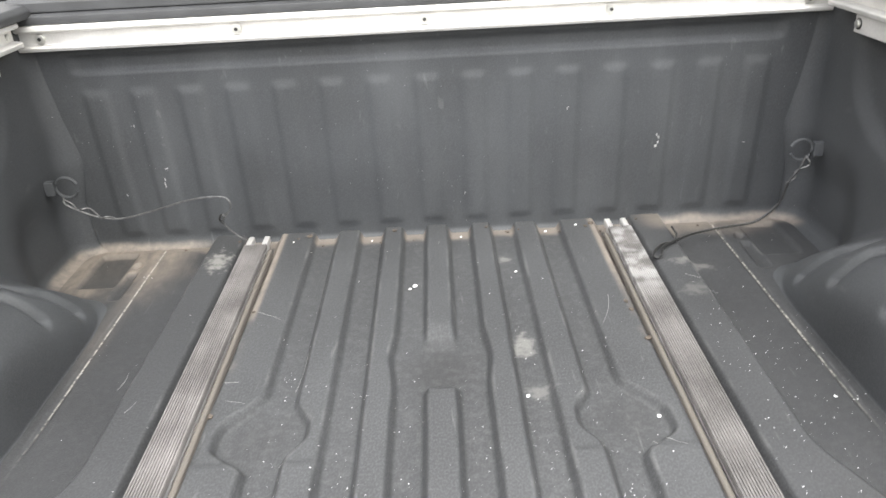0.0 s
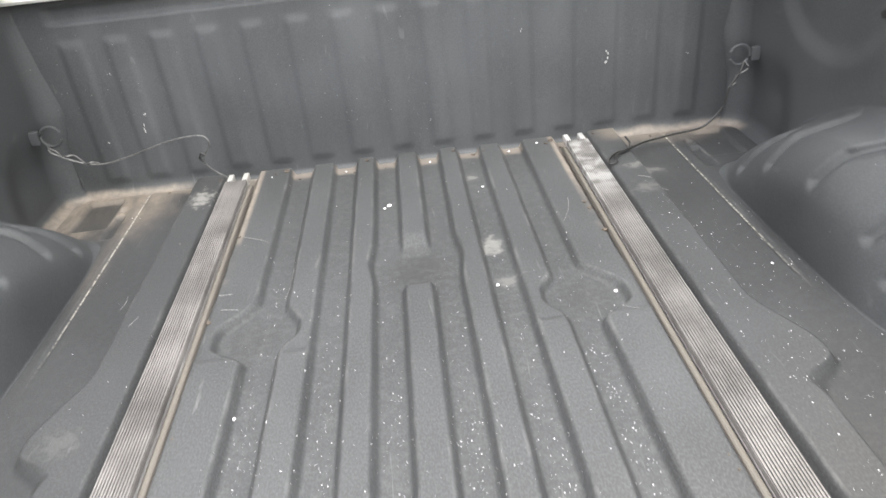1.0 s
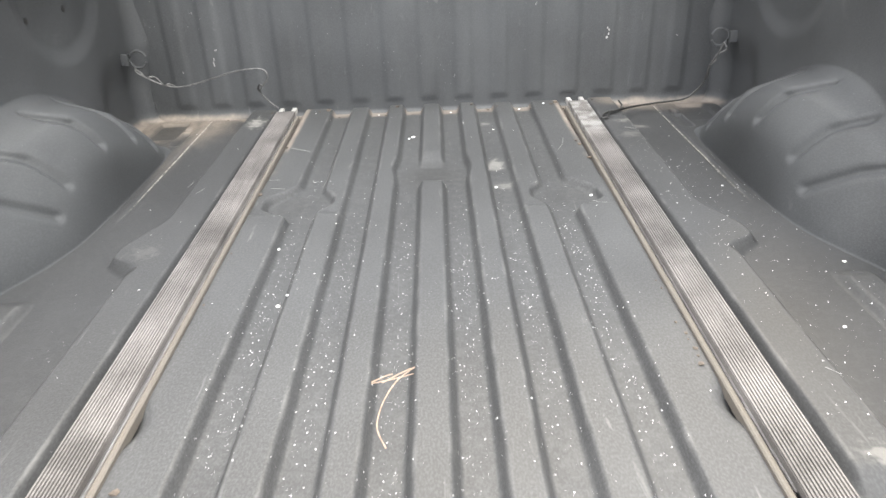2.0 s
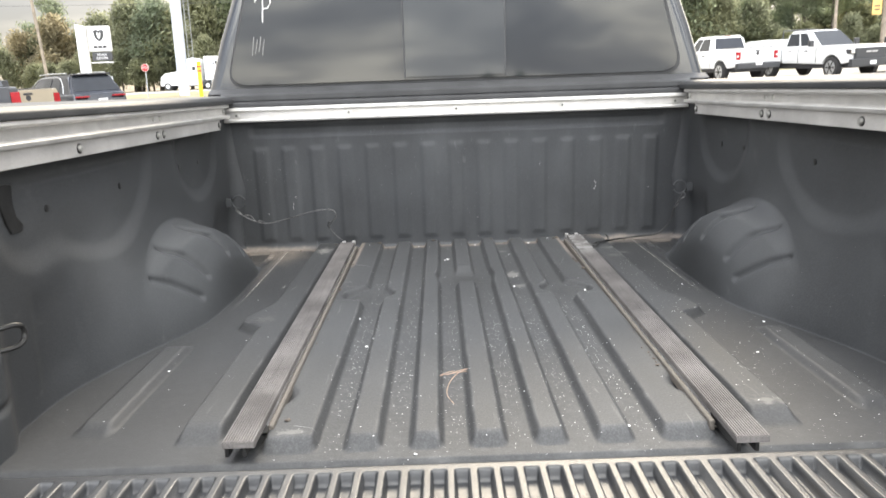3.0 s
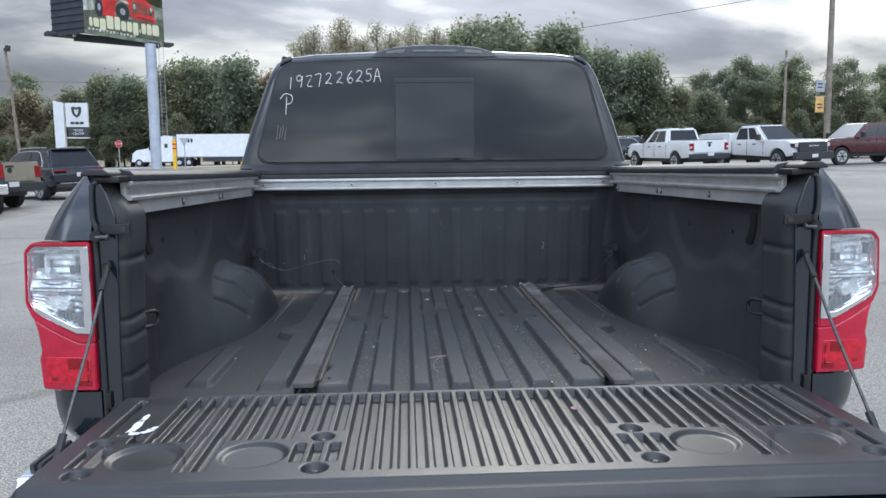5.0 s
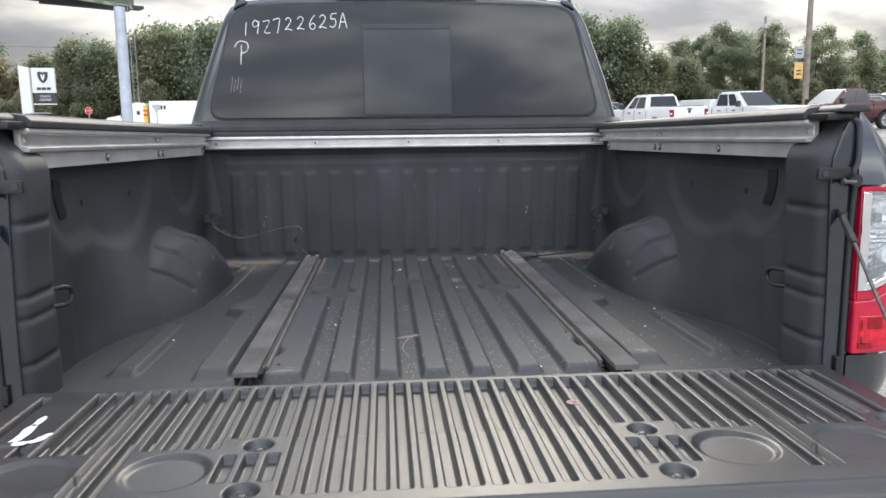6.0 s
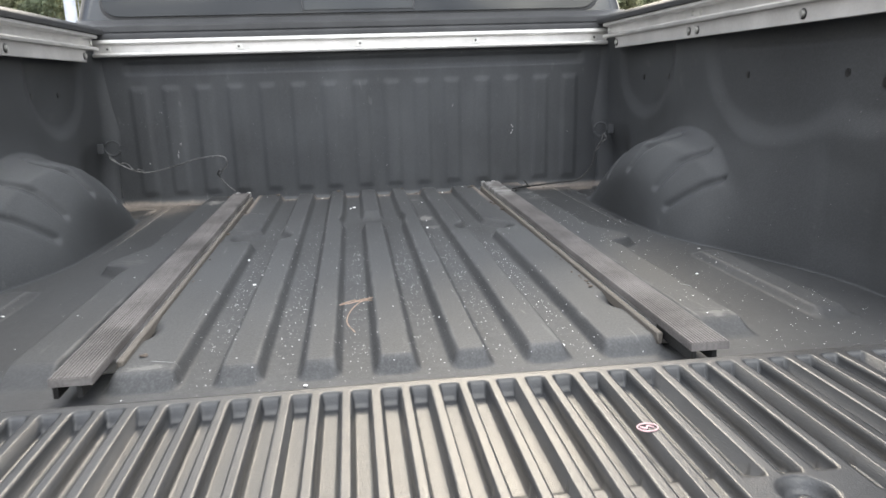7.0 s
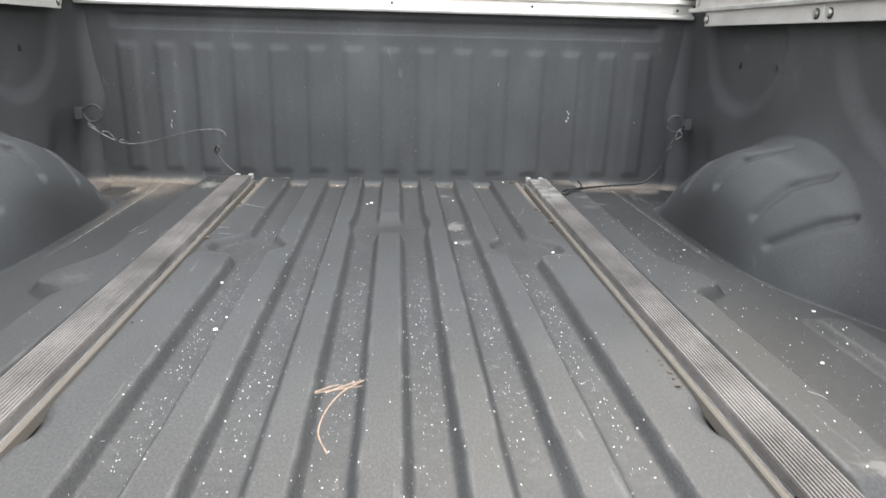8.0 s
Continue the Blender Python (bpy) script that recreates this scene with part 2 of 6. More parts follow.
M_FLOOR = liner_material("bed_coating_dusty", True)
M_WALL = liner_material("bed_coating", False)
M_GATE = surface("gate_liner_plastic", (0.0205, 0.0216, 0.0232), 0.35, 0, 0.2, 9, 700, 0.25, spec=0.5)
M_TRIM = surface("black_trim_plastic", (0.034, 0.035, 0.037), 0.5, 0, 0.18, 12, 600, 0.3, spec=0.35)
M_PAINT = surface("black_blue_paint", (0.010, 0.015, 0.022), 0.16, 0.0, 0.1, 3, 300, 0.0, spec=0.6, rvar=0.03, coat=0.9)
M_ALU = surface("aluminium", (0.54, 0.53, 0.515), 0.42, 0.55, 0.08, 18, 300, 0.06)
M_ALU_DULL = surface("dull_aluminium", (0.48, 0.47, 0.46), 0.5, 0.5, 0.1, 9, 250, 0.06)
M_STEEL = surface("zinc_steel", (0.5, 0.5, 0.48), 0.35, 0.9, 0.2, 60, 500, 0.1)
M_DARKSTEEL = surface("black_steel", (0.02, 0.02, 0.02), 0.4, 0.3, 0.3, 40, 400, 0.2)
M_DECK = surface("weathered_composite", (0.110, 0.103, 0.101), 0.55, 0, 0.25, 9, 250, 0.4, col2=(0.195, 0.183, 0.179), spec=0.16)


def deck_wear(mt):
    """A pale dried smear on the head of one strip and dark streaks along the grain."""
    nt = mt.node_tree
    N, L = nt.nodes.new, nt.links.new
    b = nt.nodes["Principled BSDF"]
    base = b.inputs["Base Color"].links[0].from_socket
    tc, sep, mp = N("ShaderNodeTexCoord"), N("ShaderNodeSeparateXYZ"), N("ShaderNodeMapping")
    L(tc.outputs["Object"], sep.inputs[0])
    mp.inputs["Scale"].default_value = (60, 2.2, 1)
    L(tc.outputs["Object"], mp.inputs[0])
    streak, smear = N("ShaderNodeTexNoise"), N("ShaderNodeTexNoise")
    streak.inputs["Scale"].default_value, streak.inputs["Detail"].default_value = 4, 6
    smear.inputs["Scale"].default_value, smear.inputs["Detail"].default_value = 28, 7
    L(mp.outputs[0], streak.inputs["Vector"])
    L(tc.outputs["Object"], smear.inputs["Vector"])

    def rng(v, a, c):
        n = N("ShaderNodeMapRange")
        n.interpolation_type = "SMOOTHSTEP"
        n.inputs["From Min"].default_value, n.inputs["From Max"].default_value = a, c
        L(v, n.inputs["Value"])
        return n.outputs[0]

    def mul(a, c):
        n = N("ShaderNodeMath")
        n.operation = "MULTIPLY"
        for i, v in enumerate((a, c)):
            if isinstance(v, float):
                n.inputs[i].default_value = v
            else:
                L(v, n.inputs[i])
        return n.outputs[0]

    def blend(fac, col, under):
        mx = N("ShaderNodeMix")
        mx.data_type = "RGBA"
        L(fac, mx.inputs["Factor"])
        L(under, mx.inputs["A"])
        mx.inputs["B"].default_value = (*col, 1)
        return mx.outputs["Result"]
    col = blend(mul(rng(streak.outputs[0], 0.5, 0.72), 0.42), (0.055, 0.052, 0.05), base)
    patch = mul(mul(rng(sep.outputs[0], 0.2, 0.3), rng(sep.outputs[1], 1.22, 1.36)), rng(smear.outputs[0], 0.42, 0.62))
    col = blend(mul(patch, 0.6), (0.40, 0.40, 0.39), col)
    L(col, b.inputs["Base Color"])


deck_wear(M_DECK)
M_FLANGE = surface("dirty_lip", (0.15, 0.131, 0.112), 0.8, 0, 0.35, 22, 300, 0.4, col2=(0.10, 0.09, 0.08))
M_WIRE = surface("bare_wire", (0.085, 0.085, 0.085), 0.45, 0.6, 0.3, 80, 500, 0.1)
M_BLACKWIRE = surface("black_wire", (0.015, 0.015, 0.015), 0.45, 0.0, 0.3, 80, 500, 0.1)
M_CHIP = surface("pale_grit", (0.66, 0.66, 0.64), 0.8, 0, 0.3, 200, 900, 0.2)
M_STRAW = surface("dry_needle", (0.25, 0.175, 0.13), 0.7, 0, 0.35, 90, 600, 0.2)
M_BARK_BIT = surface("dead_leaf", (0.055, 0.043, 0.034), 0.75, 0, 0.4, 90, 600, 0.3)
M_SCUFF = surface("white_scuff_paint", (0.62, 0.62, 0.61), 0.7, 0, 0.2, 90, 600, 0.2)
M_SPLASH = surface("dried_splash", (0.22, 0.22, 0.215), 0.8, 0, 0.3, 120, 700, 0.2)
M_CHALK = surface("chalk_marker", (0.8, 0.8, 0.78), 0.8, 0, 0.15, 120, 700, 0.1)
M_STICKER = surface("pink_tag", (0.40, 0.26, 0.27), 0.6, 0, 0.2, 90, 600, 0.1)
M_RED = surface("red_lens", (0.46, 0.003, 0.032), 0.12, 0, 0.12, 25, 120, 0.25, spec=0.6, coat=0.5)
M_REDLIT = surface("bright_red_lens", (0.50, 0.0025, 0.020), 0.15, 0, 0.2, 60, 200, 0.5, spec=0.6, coat=0.4)
M_REDDARK = surface("deep_red_lens", (0.24, 0.004, 0.010), 0.15, 0, 0.2, 60, 200, 0.4)
M_CHROME = surface("bright_chrome", (0.84, 0.86, 0.88), 0.14, 1.0, 0.05, 20, 200, 0.0)
M_SILVER = surface("silvered_bowl", (0.70, 0.72, 0.735), 0.16, 1.0, 0.1, 30, 200, 0.1)
M_REFLECT = surface("lamp_reflector", (0.72, 0.75, 0.77), 0.16, 0.85, 0.25, 45, 160, 0.9)
M_LAMPLENS = surface("smoked_lamp_lens", (0.16, 0.165, 0.17), 0.35, 0, 0.15, 40, 200, 0.1)
M_TYRE = surface("tyre_rubber", (0.02, 0.02, 0.021), 0.75, 0, 0.25, 20, 200, 0.4)
M_RIM = surface("alloy_rim", (0.5, 0.51, 0.52), 0.3, 0.8, 0.15, 10, 200, 0.1)
M_WHITE = surface("white_car_paint", (0.68, 0.69, 0.70), 0.25, 0, 0.05, 1.5, 100, 0.0, coat=0.5)
M_GREYCAR = surface("dark_grey_car_paint", (0.045, 0.05, 0.06), 0.25, 0.2, 0.08, 1.5, 100, 0.0, coat=0.5)
M_SUV = surface("charcoal_car_paint", (0.022, 0.026, 0.036), 0.22, 0.2, 0.08, 1.5, 100, 0.0, coat=0.6)
M_TAN = surface("tan_car_paint", (0.27, 0.235, 0.18), 0.3, 0, 0.06, 1.5, 100, 0.0, coat=0.5)
M_MAROON = surface("maroon_car_paint", (0.06, 0.008, 0.012), 0.25, 0.1, 0.08, 1.5, 100, 0.0, coat=0.6)
M_CARGLASS = surface("tinted_car_glass", (0.02, 0.023, 0.027), 0.05, 0, 0.1, 2, 50, 0.0, spec=0.6, rvar=0.01)
M_SIGNWHITE = surface("sign_white", (0.62, 0.63, 0.64), 0.4, 0, 0.06, 1.2, 40, 0.0)
M_SIGNDARK = surface("sign_charcoal", (0.03, 0.032, 0.036), 0.4, 0, 0.1, 1.2, 40, 0.0)
M_GALV = surface("galvanised_pole", (0.36, 0.38, 0.42), 0.5, 0.3, 0.12, 2, 40, 0.1)
M_POLEPAINT = surface("pale_pole_paint", (0.42, 0.46, 0.55), 0.45, 0, 0.1, 1.5, 40, 0.05)
M_WOODPOLE = surface("grey_wood_pole", (0.20, 0.17, 0.14), 0.85, 0, 0.25, 3, 60, 0.4)
M_YELLOW = surface("yellow_paint", (0.75, 0.42, 0.02), 0.5, 0, 0.12, 6, 60, 0.1)
M_SIGNRED = surface("sign_red", (0.5, 0.02, 0.025), 0.45, 0, 0.1, 6, 60, 0.0)
M_BANNER = surface("amber_banner", (0.58, 0.36, 0.13), 0.7, 0, 0.15, 3, 60, 0.2)
M_POSTER = surface("poster_backdrop", (0.17, 0.21, 0.15), 0.6, 0, 0.45, 1.4, 8, 0.0, col2=(0.34, 0.38, 0.31))
M_POSTRED = surface("poster_red", (0.5, 0.03, 0.03), 0.5, 0, 0.3, 1.2, 8, 0.0)
M_POSTPALE = surface("poster_pale_green", (0.42, 0.46, 0.40), 0.5, 0, 0.4, 2, 12, 0.0)
M_POSTGLASS = surface("poster_pale_blue", (0.22, 0.33, 0.40), 0.5, 0, 0.3, 2, 12, 0.0)
M_POSTSHADE = surface("poster_shade", (0.09, 0.10, 0.075), 0.6, 0, 0.4, 2, 10, 0.0)
M_POSTTEXT = surface("poster_cream", (0.72, 0.70, 0.5), 0.5, 0, 0.06, 2, 20, 0.0)
M_LOUVRE = surface("dark_louvre", (0.03, 0.037, 0.05), 0.6, 0, 0.2, 1, 20, 0.1)
M_LEAF = surface("green_leaf", (0.105, 0.114, 0.076), 0.6, 0, 0.25, 0.25, 1.5, 0.0, col2=(0.132, 0.138, 0.090))
M_PINE = surface("pine_leaf", (0.088, 0.102, 0.07), 0.65, 0, 0.3, 0.25, 1.5, 0.0)
M_POPLAR = surface("poplar_leaf", (0.115, 0.112, 0.08), 0.65, 0, 0.3, 0.3, 1.5, 0.0)
M_AUTUMN = surface("autumn_leaf", (0.135, 0.125, 0.085), 0.65, 0, 0.3, 0.3, 1.5, 0.0, col2=(0.165, 0.145, 0.095))


def translucent(mt, share):
    """Lets part of the light through a leaf."""
    nt = mt.node_tree
    b = nt.nodes["Principled BSDF"]
    out = [n for n in nt.nodes if n.type == "OUTPUT_MATERIAL"][0]
    tr, mx = nt.nodes.new("ShaderNodeBsdfTranslucent"), nt.nodes.new("ShaderNodeMixShader")
    gain = nt.nodes.new("ShaderNodeVectorMath")
    gain.operation = "SCALE"
    gain.inputs["Scale"].default_value = 2.8
    nt.links.new(b.inputs["Base Color"].links[0].from_socket, gain.inputs[0])
    nt.links.new(gain.outputs[0], tr.inputs["Color"])
    mx.inputs[0].default_value = share
    nt.links.new(b.outputs[0], mx.inputs[1])
    nt.links.new(tr.outputs[0], mx.inputs[2])
    nt.links.new(mx.outputs[0], out.inputs[0])


def tree_tint(mt, lo, hi):
    """Each tree has a leaf colour of its own, between two tints."""
    nt = mt.node_tree
    b = nt.nodes["Principled BSDF"]
    src = b.inputs["Base Color"].links[0].from_socket
    info, mx, mul = nt.nodes.new("ShaderNodeObjectInfo"), nt.nodes.new("ShaderNodeMix"), nt.nodes.new("ShaderNodeVectorMath")
    mx.data_type, mul.operation = "RGBA", "MULTIPLY"
    nt.links.new(info.outputs["Random"], mx.inputs["Factor"])
    mx.inputs["A"].default_value, mx.inputs["B"].default_value = (*lo, 1), (*hi, 1)
    nt.links.new(src, mul.inputs[0])
    nt.links.new(mx.outputs["Result"], mul.inputs[1])
    nt.links.new(mul.outputs[0], b.inputs["Base Color"])


for leaf_ in (M_LEAF, M_PINE, M_AUTUMN, M_POPLAR):
    tree_tint(leaf_, (1.0, 1.0, 1.04), (1.28, 1.22, 1.16))
    translucent(leaf_, 0.76)
M_BARK = surface("bark", (0.11, 0.095, 0.08), 0.9, 0, 0.3, 2, 20, 0.5)
M_GRASS = surface("dry_verge_grass", (0.17, 0.15, 0.075), 0.9, 0, 0.35, 0.3, 9, 0.5, col2=(0.27, 0.235, 0.13))
M_ROAD = surface("pale_road_concrete", (0.36, 0.35, 0.34), 0.75, 0, 0.12, 0.3, 14, 0.2)


def ground_material():
    """Worn grey lot asphalt: visible stone, wide stains, tar-sealed cracks."""
    mt = surface("lot_asphalt", (0.335, 0.305, 0.275), 0.8, 0, 0.25, 0.35, 48, 0.9, col2=(0.435, 0.41, 0.375))
    nt = mt.node_tree
    N, L = nt.nodes.new, nt.links.new
    b = nt.nodes["Principled BSDF"]
    base = b.inputs["Base Color"].links[0].from_socket
    tc = N("ShaderNodeTexCoord")
    st, fine = N("ShaderNodeTexNoise"), N("ShaderNodeTexVoronoi")
    st.inputs["Scale"].default_value, st.inputs["Detail"].default_value = 0.12, 8
    fine.inputs["Scale"].default_value = 100
    cr = N("ShaderNodeTexVoronoi")
    cr.feature = "DISTANCE_TO_EDGE"
    cr.inputs["Scale"].default_value = 0.14
    for n in (st, fine, cr):
        L(tc.outputs["Object"], n.inputs["Vector"])
    r = N("ShaderNodeMapRange")
    r.inputs["From Min"].default_value, r.inputs["From Max"].default_value = 0.004, 0.011
    r.inputs["To Min"].default_value, r.inputs["To Max"].default_value = 0.72, 1.0
    L(cr.outputs["Distance"], r.inputs["Value"])
    r2 = N("ShaderNodeMapRange")
    r2.inputs["To Min"].default_value, r2.inputs["To Max"].default_value = 0.6, 1.35
    L(st.outputs[0], r2.inputs["Value"])
    r3 = N("ShaderNodeMapRange")
    r3.inputs["From Max"].default_value = 0.6
    r3.inputs["To Min"].default_value, r3.inputs["To Max"].default_value = 1.45, 0.5
    L(fine.outputs["Distance"], r3.inputs["Value"])
    m1, m2 = N("ShaderNodeMath"), N("ShaderNodeMath")
    m1.operation = m2.operation = "MULTIPLY"
    L(r.outputs[0], m1.inputs[0])
    L(r2.outputs[0], m1.inputs[1])
    L(m1.outputs[0], m2.inputs[0])
    L(r3.outputs[0], m2.inputs[1])
    mul = N("ShaderNodeVectorMath")
    mul.operation = "SCALE"
    L(base, mul.inputs[0])
    L(m2.outputs[0], mul.inputs["Scale"])
    L(mul.outputs[0], b.inputs["Base Color"])
    return mt


M_GROUND = ground_material()


def window_glass(name, tint):
    mt = bpy.data.materials.new(name)
    mt.use_nodes = True
    nt = mt.node_tree
    b = nt.nodes["Principled BSDF"]
    n = nt.nodes.new("ShaderNodeTexNoise")
    n.inputs["Scale"].default_value, n.inputs["Detail"].default_value = 3.5, 7
    r = nt.nodes.new("ShaderNodeMapRange")
    r.inputs["To Min"].default_value, r.inputs["To Max"].default_value = 0.015, 0.06
    nt.links.new(n.outputs[0], r.inputs["Value"])
    nt.links.new(r.outputs[0], b.inputs["Roughness"])
    b.inputs["Base Color"].default_value = (*tint, 1)
    b.inputs["IOR"].default_value = 1.5
    b.inputs["Transmission Weight"].default_value = 0.15
    b.inputs["Specular IOR Level"].default_value = 0.52
    return mt


M_GLASS = window_glass("privacy_glass", (0.026, 0.029, 0.032))
M_PANEGLASS = window_glass("sliding_pane_glass", (0.046, 0.050, 0.053))


def clear_lens():
    mt = bpy.data.materials.new("clear_lamp_lens")
    mt.use_nodes = True
    b = mt.node_tree.nodes["Principled BSDF"]
    b.inputs["Base Color"].default_value = (0.93, 0.95, 0.96, 1)
    b.inputs["Roughness"].default_value = 0.04
    b.inputs["IOR"].default_value = 1.12
    b.inputs["Transmission Weight"].default_value = 0.92
    return mt


M_CLEAR = clear_lens()


# ---- shape helpers ----
def part(name, bm, material, parent=None, label="", smooth=True):
    """Links a bmesh as one mesh object, under a thing or a part where one is given."""
    me = bpy.data.meshes.new(name)
    bmesh.ops.recalc_face_normals(bm, faces=bm.faces)
    bm.to_mesh(me)
    bm.free()
    me.materials.append(material)
    if smooth:
        me.polygons.foreach_set("use_smooth", [True] * len(me.polygons))
        me.set_sharp_from_angle(angle=radians(38))
    ob = new(name, me)
    if smooth:
        wn = ob.modifiers.new("face_weighted", "WEIGHTED_NORMAL")
        wn.keep_sharp, wn.weight = True, 80
    if parent is not None:
        ob.parent = parent
    if label:
        tagged(ob, label)
    return ob


def thing(name, label, category, group="", kind="", at=None):
    ob = tagged(new(name), label, category, group, kind)
    if at is not None:
        ob.matrix_basis = at
    return ob


def add_box(bm, lo, hi, bevel=0.0, seg=2, m=None):
    lo, hi = Vector(lo), Vector(hi)
    mid, size = (lo + hi) / 2, hi - lo
    r = bmesh.ops.create_cube(bm, size=1.0, matrix=Matrix.Translation(mid) @ Matrix.Diagonal((*size, 1)))
    vs = r["verts"]
    if bevel:
        es = list({e for v in vs for e in v.link_edges})
        rb = bmesh.ops.bevel(bm, geom=es, offset=bevel, segments=seg, affect="EDGES", profile=0.6)
        vs = list({v for f in rb["faces"] for v in f.verts} | {v for v in vs if v.is_valid})
    if m is not None:
        bmesh.ops.transform(bm, matrix=m, verts=vs)
    return bm


def box(lo, hi, bevel=0.0, seg=2, m=None):
    return add_box(bmesh.new(), lo, hi, bevel, seg, m)


def prism(profile, a, b, axis="y", bevel=0.0, seg=2):
    """A closed outline drawn across an axis, run from a to b along it. Outline points: (x, z) for y, (y, z) for x, (x, y) for z."""
    def place(p, s):
        return {"y": (p[0], s, p[1]), "x": (s, p[0], p[1]), "z": (p[0], p[1], s)}[axis]
    bm = bmesh.new()
    va = [bm.verts.new(place(p, a)) for p in profile]
    vb = [bm.verts.new(place(p, b)) for p in profile]
    n = len(profile)
    bm.faces.new(va)
    bm.faces.new(vb[::-1])
    for i in range(n):
        bm.faces.new((va[i], va[(i + 1) % n], vb[(i + 1) % n], vb[i]))
    bmesh.ops.recalc_face_normals(bm, faces=bm.faces)
    if bevel:
        bmesh.ops.bevel(bm, geom=list(bm.edges), offset=bevel, segments=seg, affect="EDGES", profile=0.6, clamp_overlap=True)
    return bm


def add_tube(bm, pts, r, sides=8, r_end=None):
    """A round bar along a line of points, tapering to r_end."""
    pts = [Vector(p) for p in pts]
    rings = []
    up = Vector((0, 0, 1))
    for i, p in enumerate(pts):
        d = (pts[min(i + 1, len(pts) - 1)] - pts[max(i - 1, 0)]).normalized()
        ref = up if abs(d.z) < 0.9 else Vector((1, 0, 0))
        a = d.cross(ref).normalized()
        b = d.cross(a)
        f = i / (len(pts) - 1)
        rr = r if r_end is None else r + (r_end - r) * f
        rings.append([bm.verts.new(p + rr * (math.cos(2 * math.pi * k / sides) * a + math.sin(2 * math.pi * k / sides) * b)) for k in range(sides)])
    for ra, rb in zip(rings, rings[1:]):
        for k in range(sides):
            bm.faces.new((ra[k], ra[(k + 1) % sides], rb[(k + 1) % sides], rb[k]))
    bm.faces.new(rings[0])
    bm.faces.new(rings[-1][::-1])
    return bm


def tube(pts, r, sides=8, r_end=None):
    return add_tube(bmesh.new(), pts, r, sides, r_end)


def curve_points(ctrl, n=8):
    """A smooth line through the control points."""
    c = [Vector(p) for p in ctrl]
    c = [2 * c[0] - c[1], *c, 2 * c[-1] - c[-2]]
    out = []
    for i in range(1, len(c) - 2):
        p0, p1, p2, p3 = c[i - 1:i + 3]
        for k in range(n):
            t = k / n
            out.append(0.5 * ((2 * p1) + (p2 - p0) * t + (2 * p0 - 5 * p1 + 4 * p2 - p3) * t * t + (3 * p1 - p0 - 3 * p2 + p3) * t ** 3))
    return [*out, c[-2]]


def disc(centre, r, depth, axis, sides=20, bevel=0.0, r2=None):
    bm = bmesh.new()
    rot = {"x": Matrix.Rotation(radians(90), 4, "Y"), "y": Matrix.Rotation(radians(90), 4, "X"), "z": Matrix.Identity(4)}[axis]
    bmesh.ops.create_cone(bm, cap_ends=True, segments=sides, radius1=r, radius2=r if r2 is None else r2, depth=depth, matrix=Matrix.Translation(centre) @ rot)
    if bevel:
        bmesh.ops.bevel(bm, geom=[e for e in bm.edges if len(e.link_faces) == 2 and any(len(f.verts) > 4 for f in e.link_faces)], offset=bevel, segments=2, affect="EDGES")
    return bm


def sheet(name, us, vs, fn, material, parent=None, label=""):
    """A moulded panel: a fine grid shaped by fn(u, v) -> x, y, z arrays."""
    U, V = np.meshgrid(us, vs, indexing="ij")
    X, Y, Z = fn(U, V)
    co = np.stack([X + 0 * U, Y + 0 * U, Z + 0 * U], -1).reshape(-1, 3)
    nu, nv = len(us), len(vs)
    i = (np.arange(nu - 1)[:, None] * nv + np.arange(nv - 1)[None]).ravel()
    quads = np.stack([i, i + nv, i + nv + 1, i + 1], -1)
    me = bpy.data.meshes.new(name)
    me.vertices.add(len(co))
    me.vertices.foreach_set("co", co.ravel())
    me.loops.add(quads.size)
    me.loops.foreach_set("vertex_index", quads.ravel())
    me.polygons.add(len(quads))
    me.polygons.foreach_set("loop_start", np.arange(0, quads.size, 4))
    me.polygons.foreach_set("loop_total", np.full(len(quads), 4))
    me.update(calc_edges=True)
    me.validate()
    me.polygons.foreach_set("use_smooth", [True] * len(quads))
    me.materials.append(material)
    ob = new(name, me)
    if parent is not None:
        ob.parent = parent
    if label:
        tagged(ob, label)
    return ob


def ss(a, b, x):
    t = np.clip((x - a) / (b - a), 0, 1)
    return t * t * (3 - 2 * t)


def band(x, a, b, w):
    """1 between a and b, with flanks w wide."""
    return ss(a - w / 2, a + w / 2, x) * (1 - ss(b - w / 2, b + w / 2, x))


def ground_z(x, y):
    """The lot rises gently ahead and to the right, and levels off far away."""
    p = 0.022 * x + 0.034 * y
    return 4.0 * math.tanh(p / 4.0)


# ---- ground, verge and road ----
def far_steps(edge, fine, far):
    a = np.concatenate([np.linspace(-edge, edge, fine), edge * np.geomspace(1.15, far / edge, 14)])
    return np.unique(np.concatenate([a, -a[-14:]]))


def ground_fn(X, Y):
    p = 0.022 * X + 0.034 * Y
    return X, Y, 4.0 * np.tanh(p / 4.0)


ground = sheet("ground", far_steps(120, 81, 3000), far_steps(120, 81, 3000), ground_fn, M_GROUND)
tagged(ground, "worn pale grey asphalt lot with stains and cracks", "ground", kind="structure")


def lifted(dz):
    def fn(X, Y):
        x, y, z = ground_fn(X, Y)
        return x, y, z + dz
    return fn


verge = sheet("verge", np.linspace(-140, 140, 57), np.linspace(44, 84, 14), lifted(0.02), M_GRASS)
tagged(verge, "dry yellow-green grass verge along the road", "grass", kind="structure")
road = sheet("road", np.linspace(-160, 160, 65), np.linspace(84.3, 104, 7), lifted(0.05), M_ROAD)
tagged(road, "pale concrete highway beyond the lot", "road", kind="structure")
bank = sheet("bank", np.linspace(-160, 160, 65), np.linspace(104.3, 170, 9), lifted(0.06), M_GRASS)
tagged(bank, "rough grass bank at the foot of the woods", "grass", kind="structure")


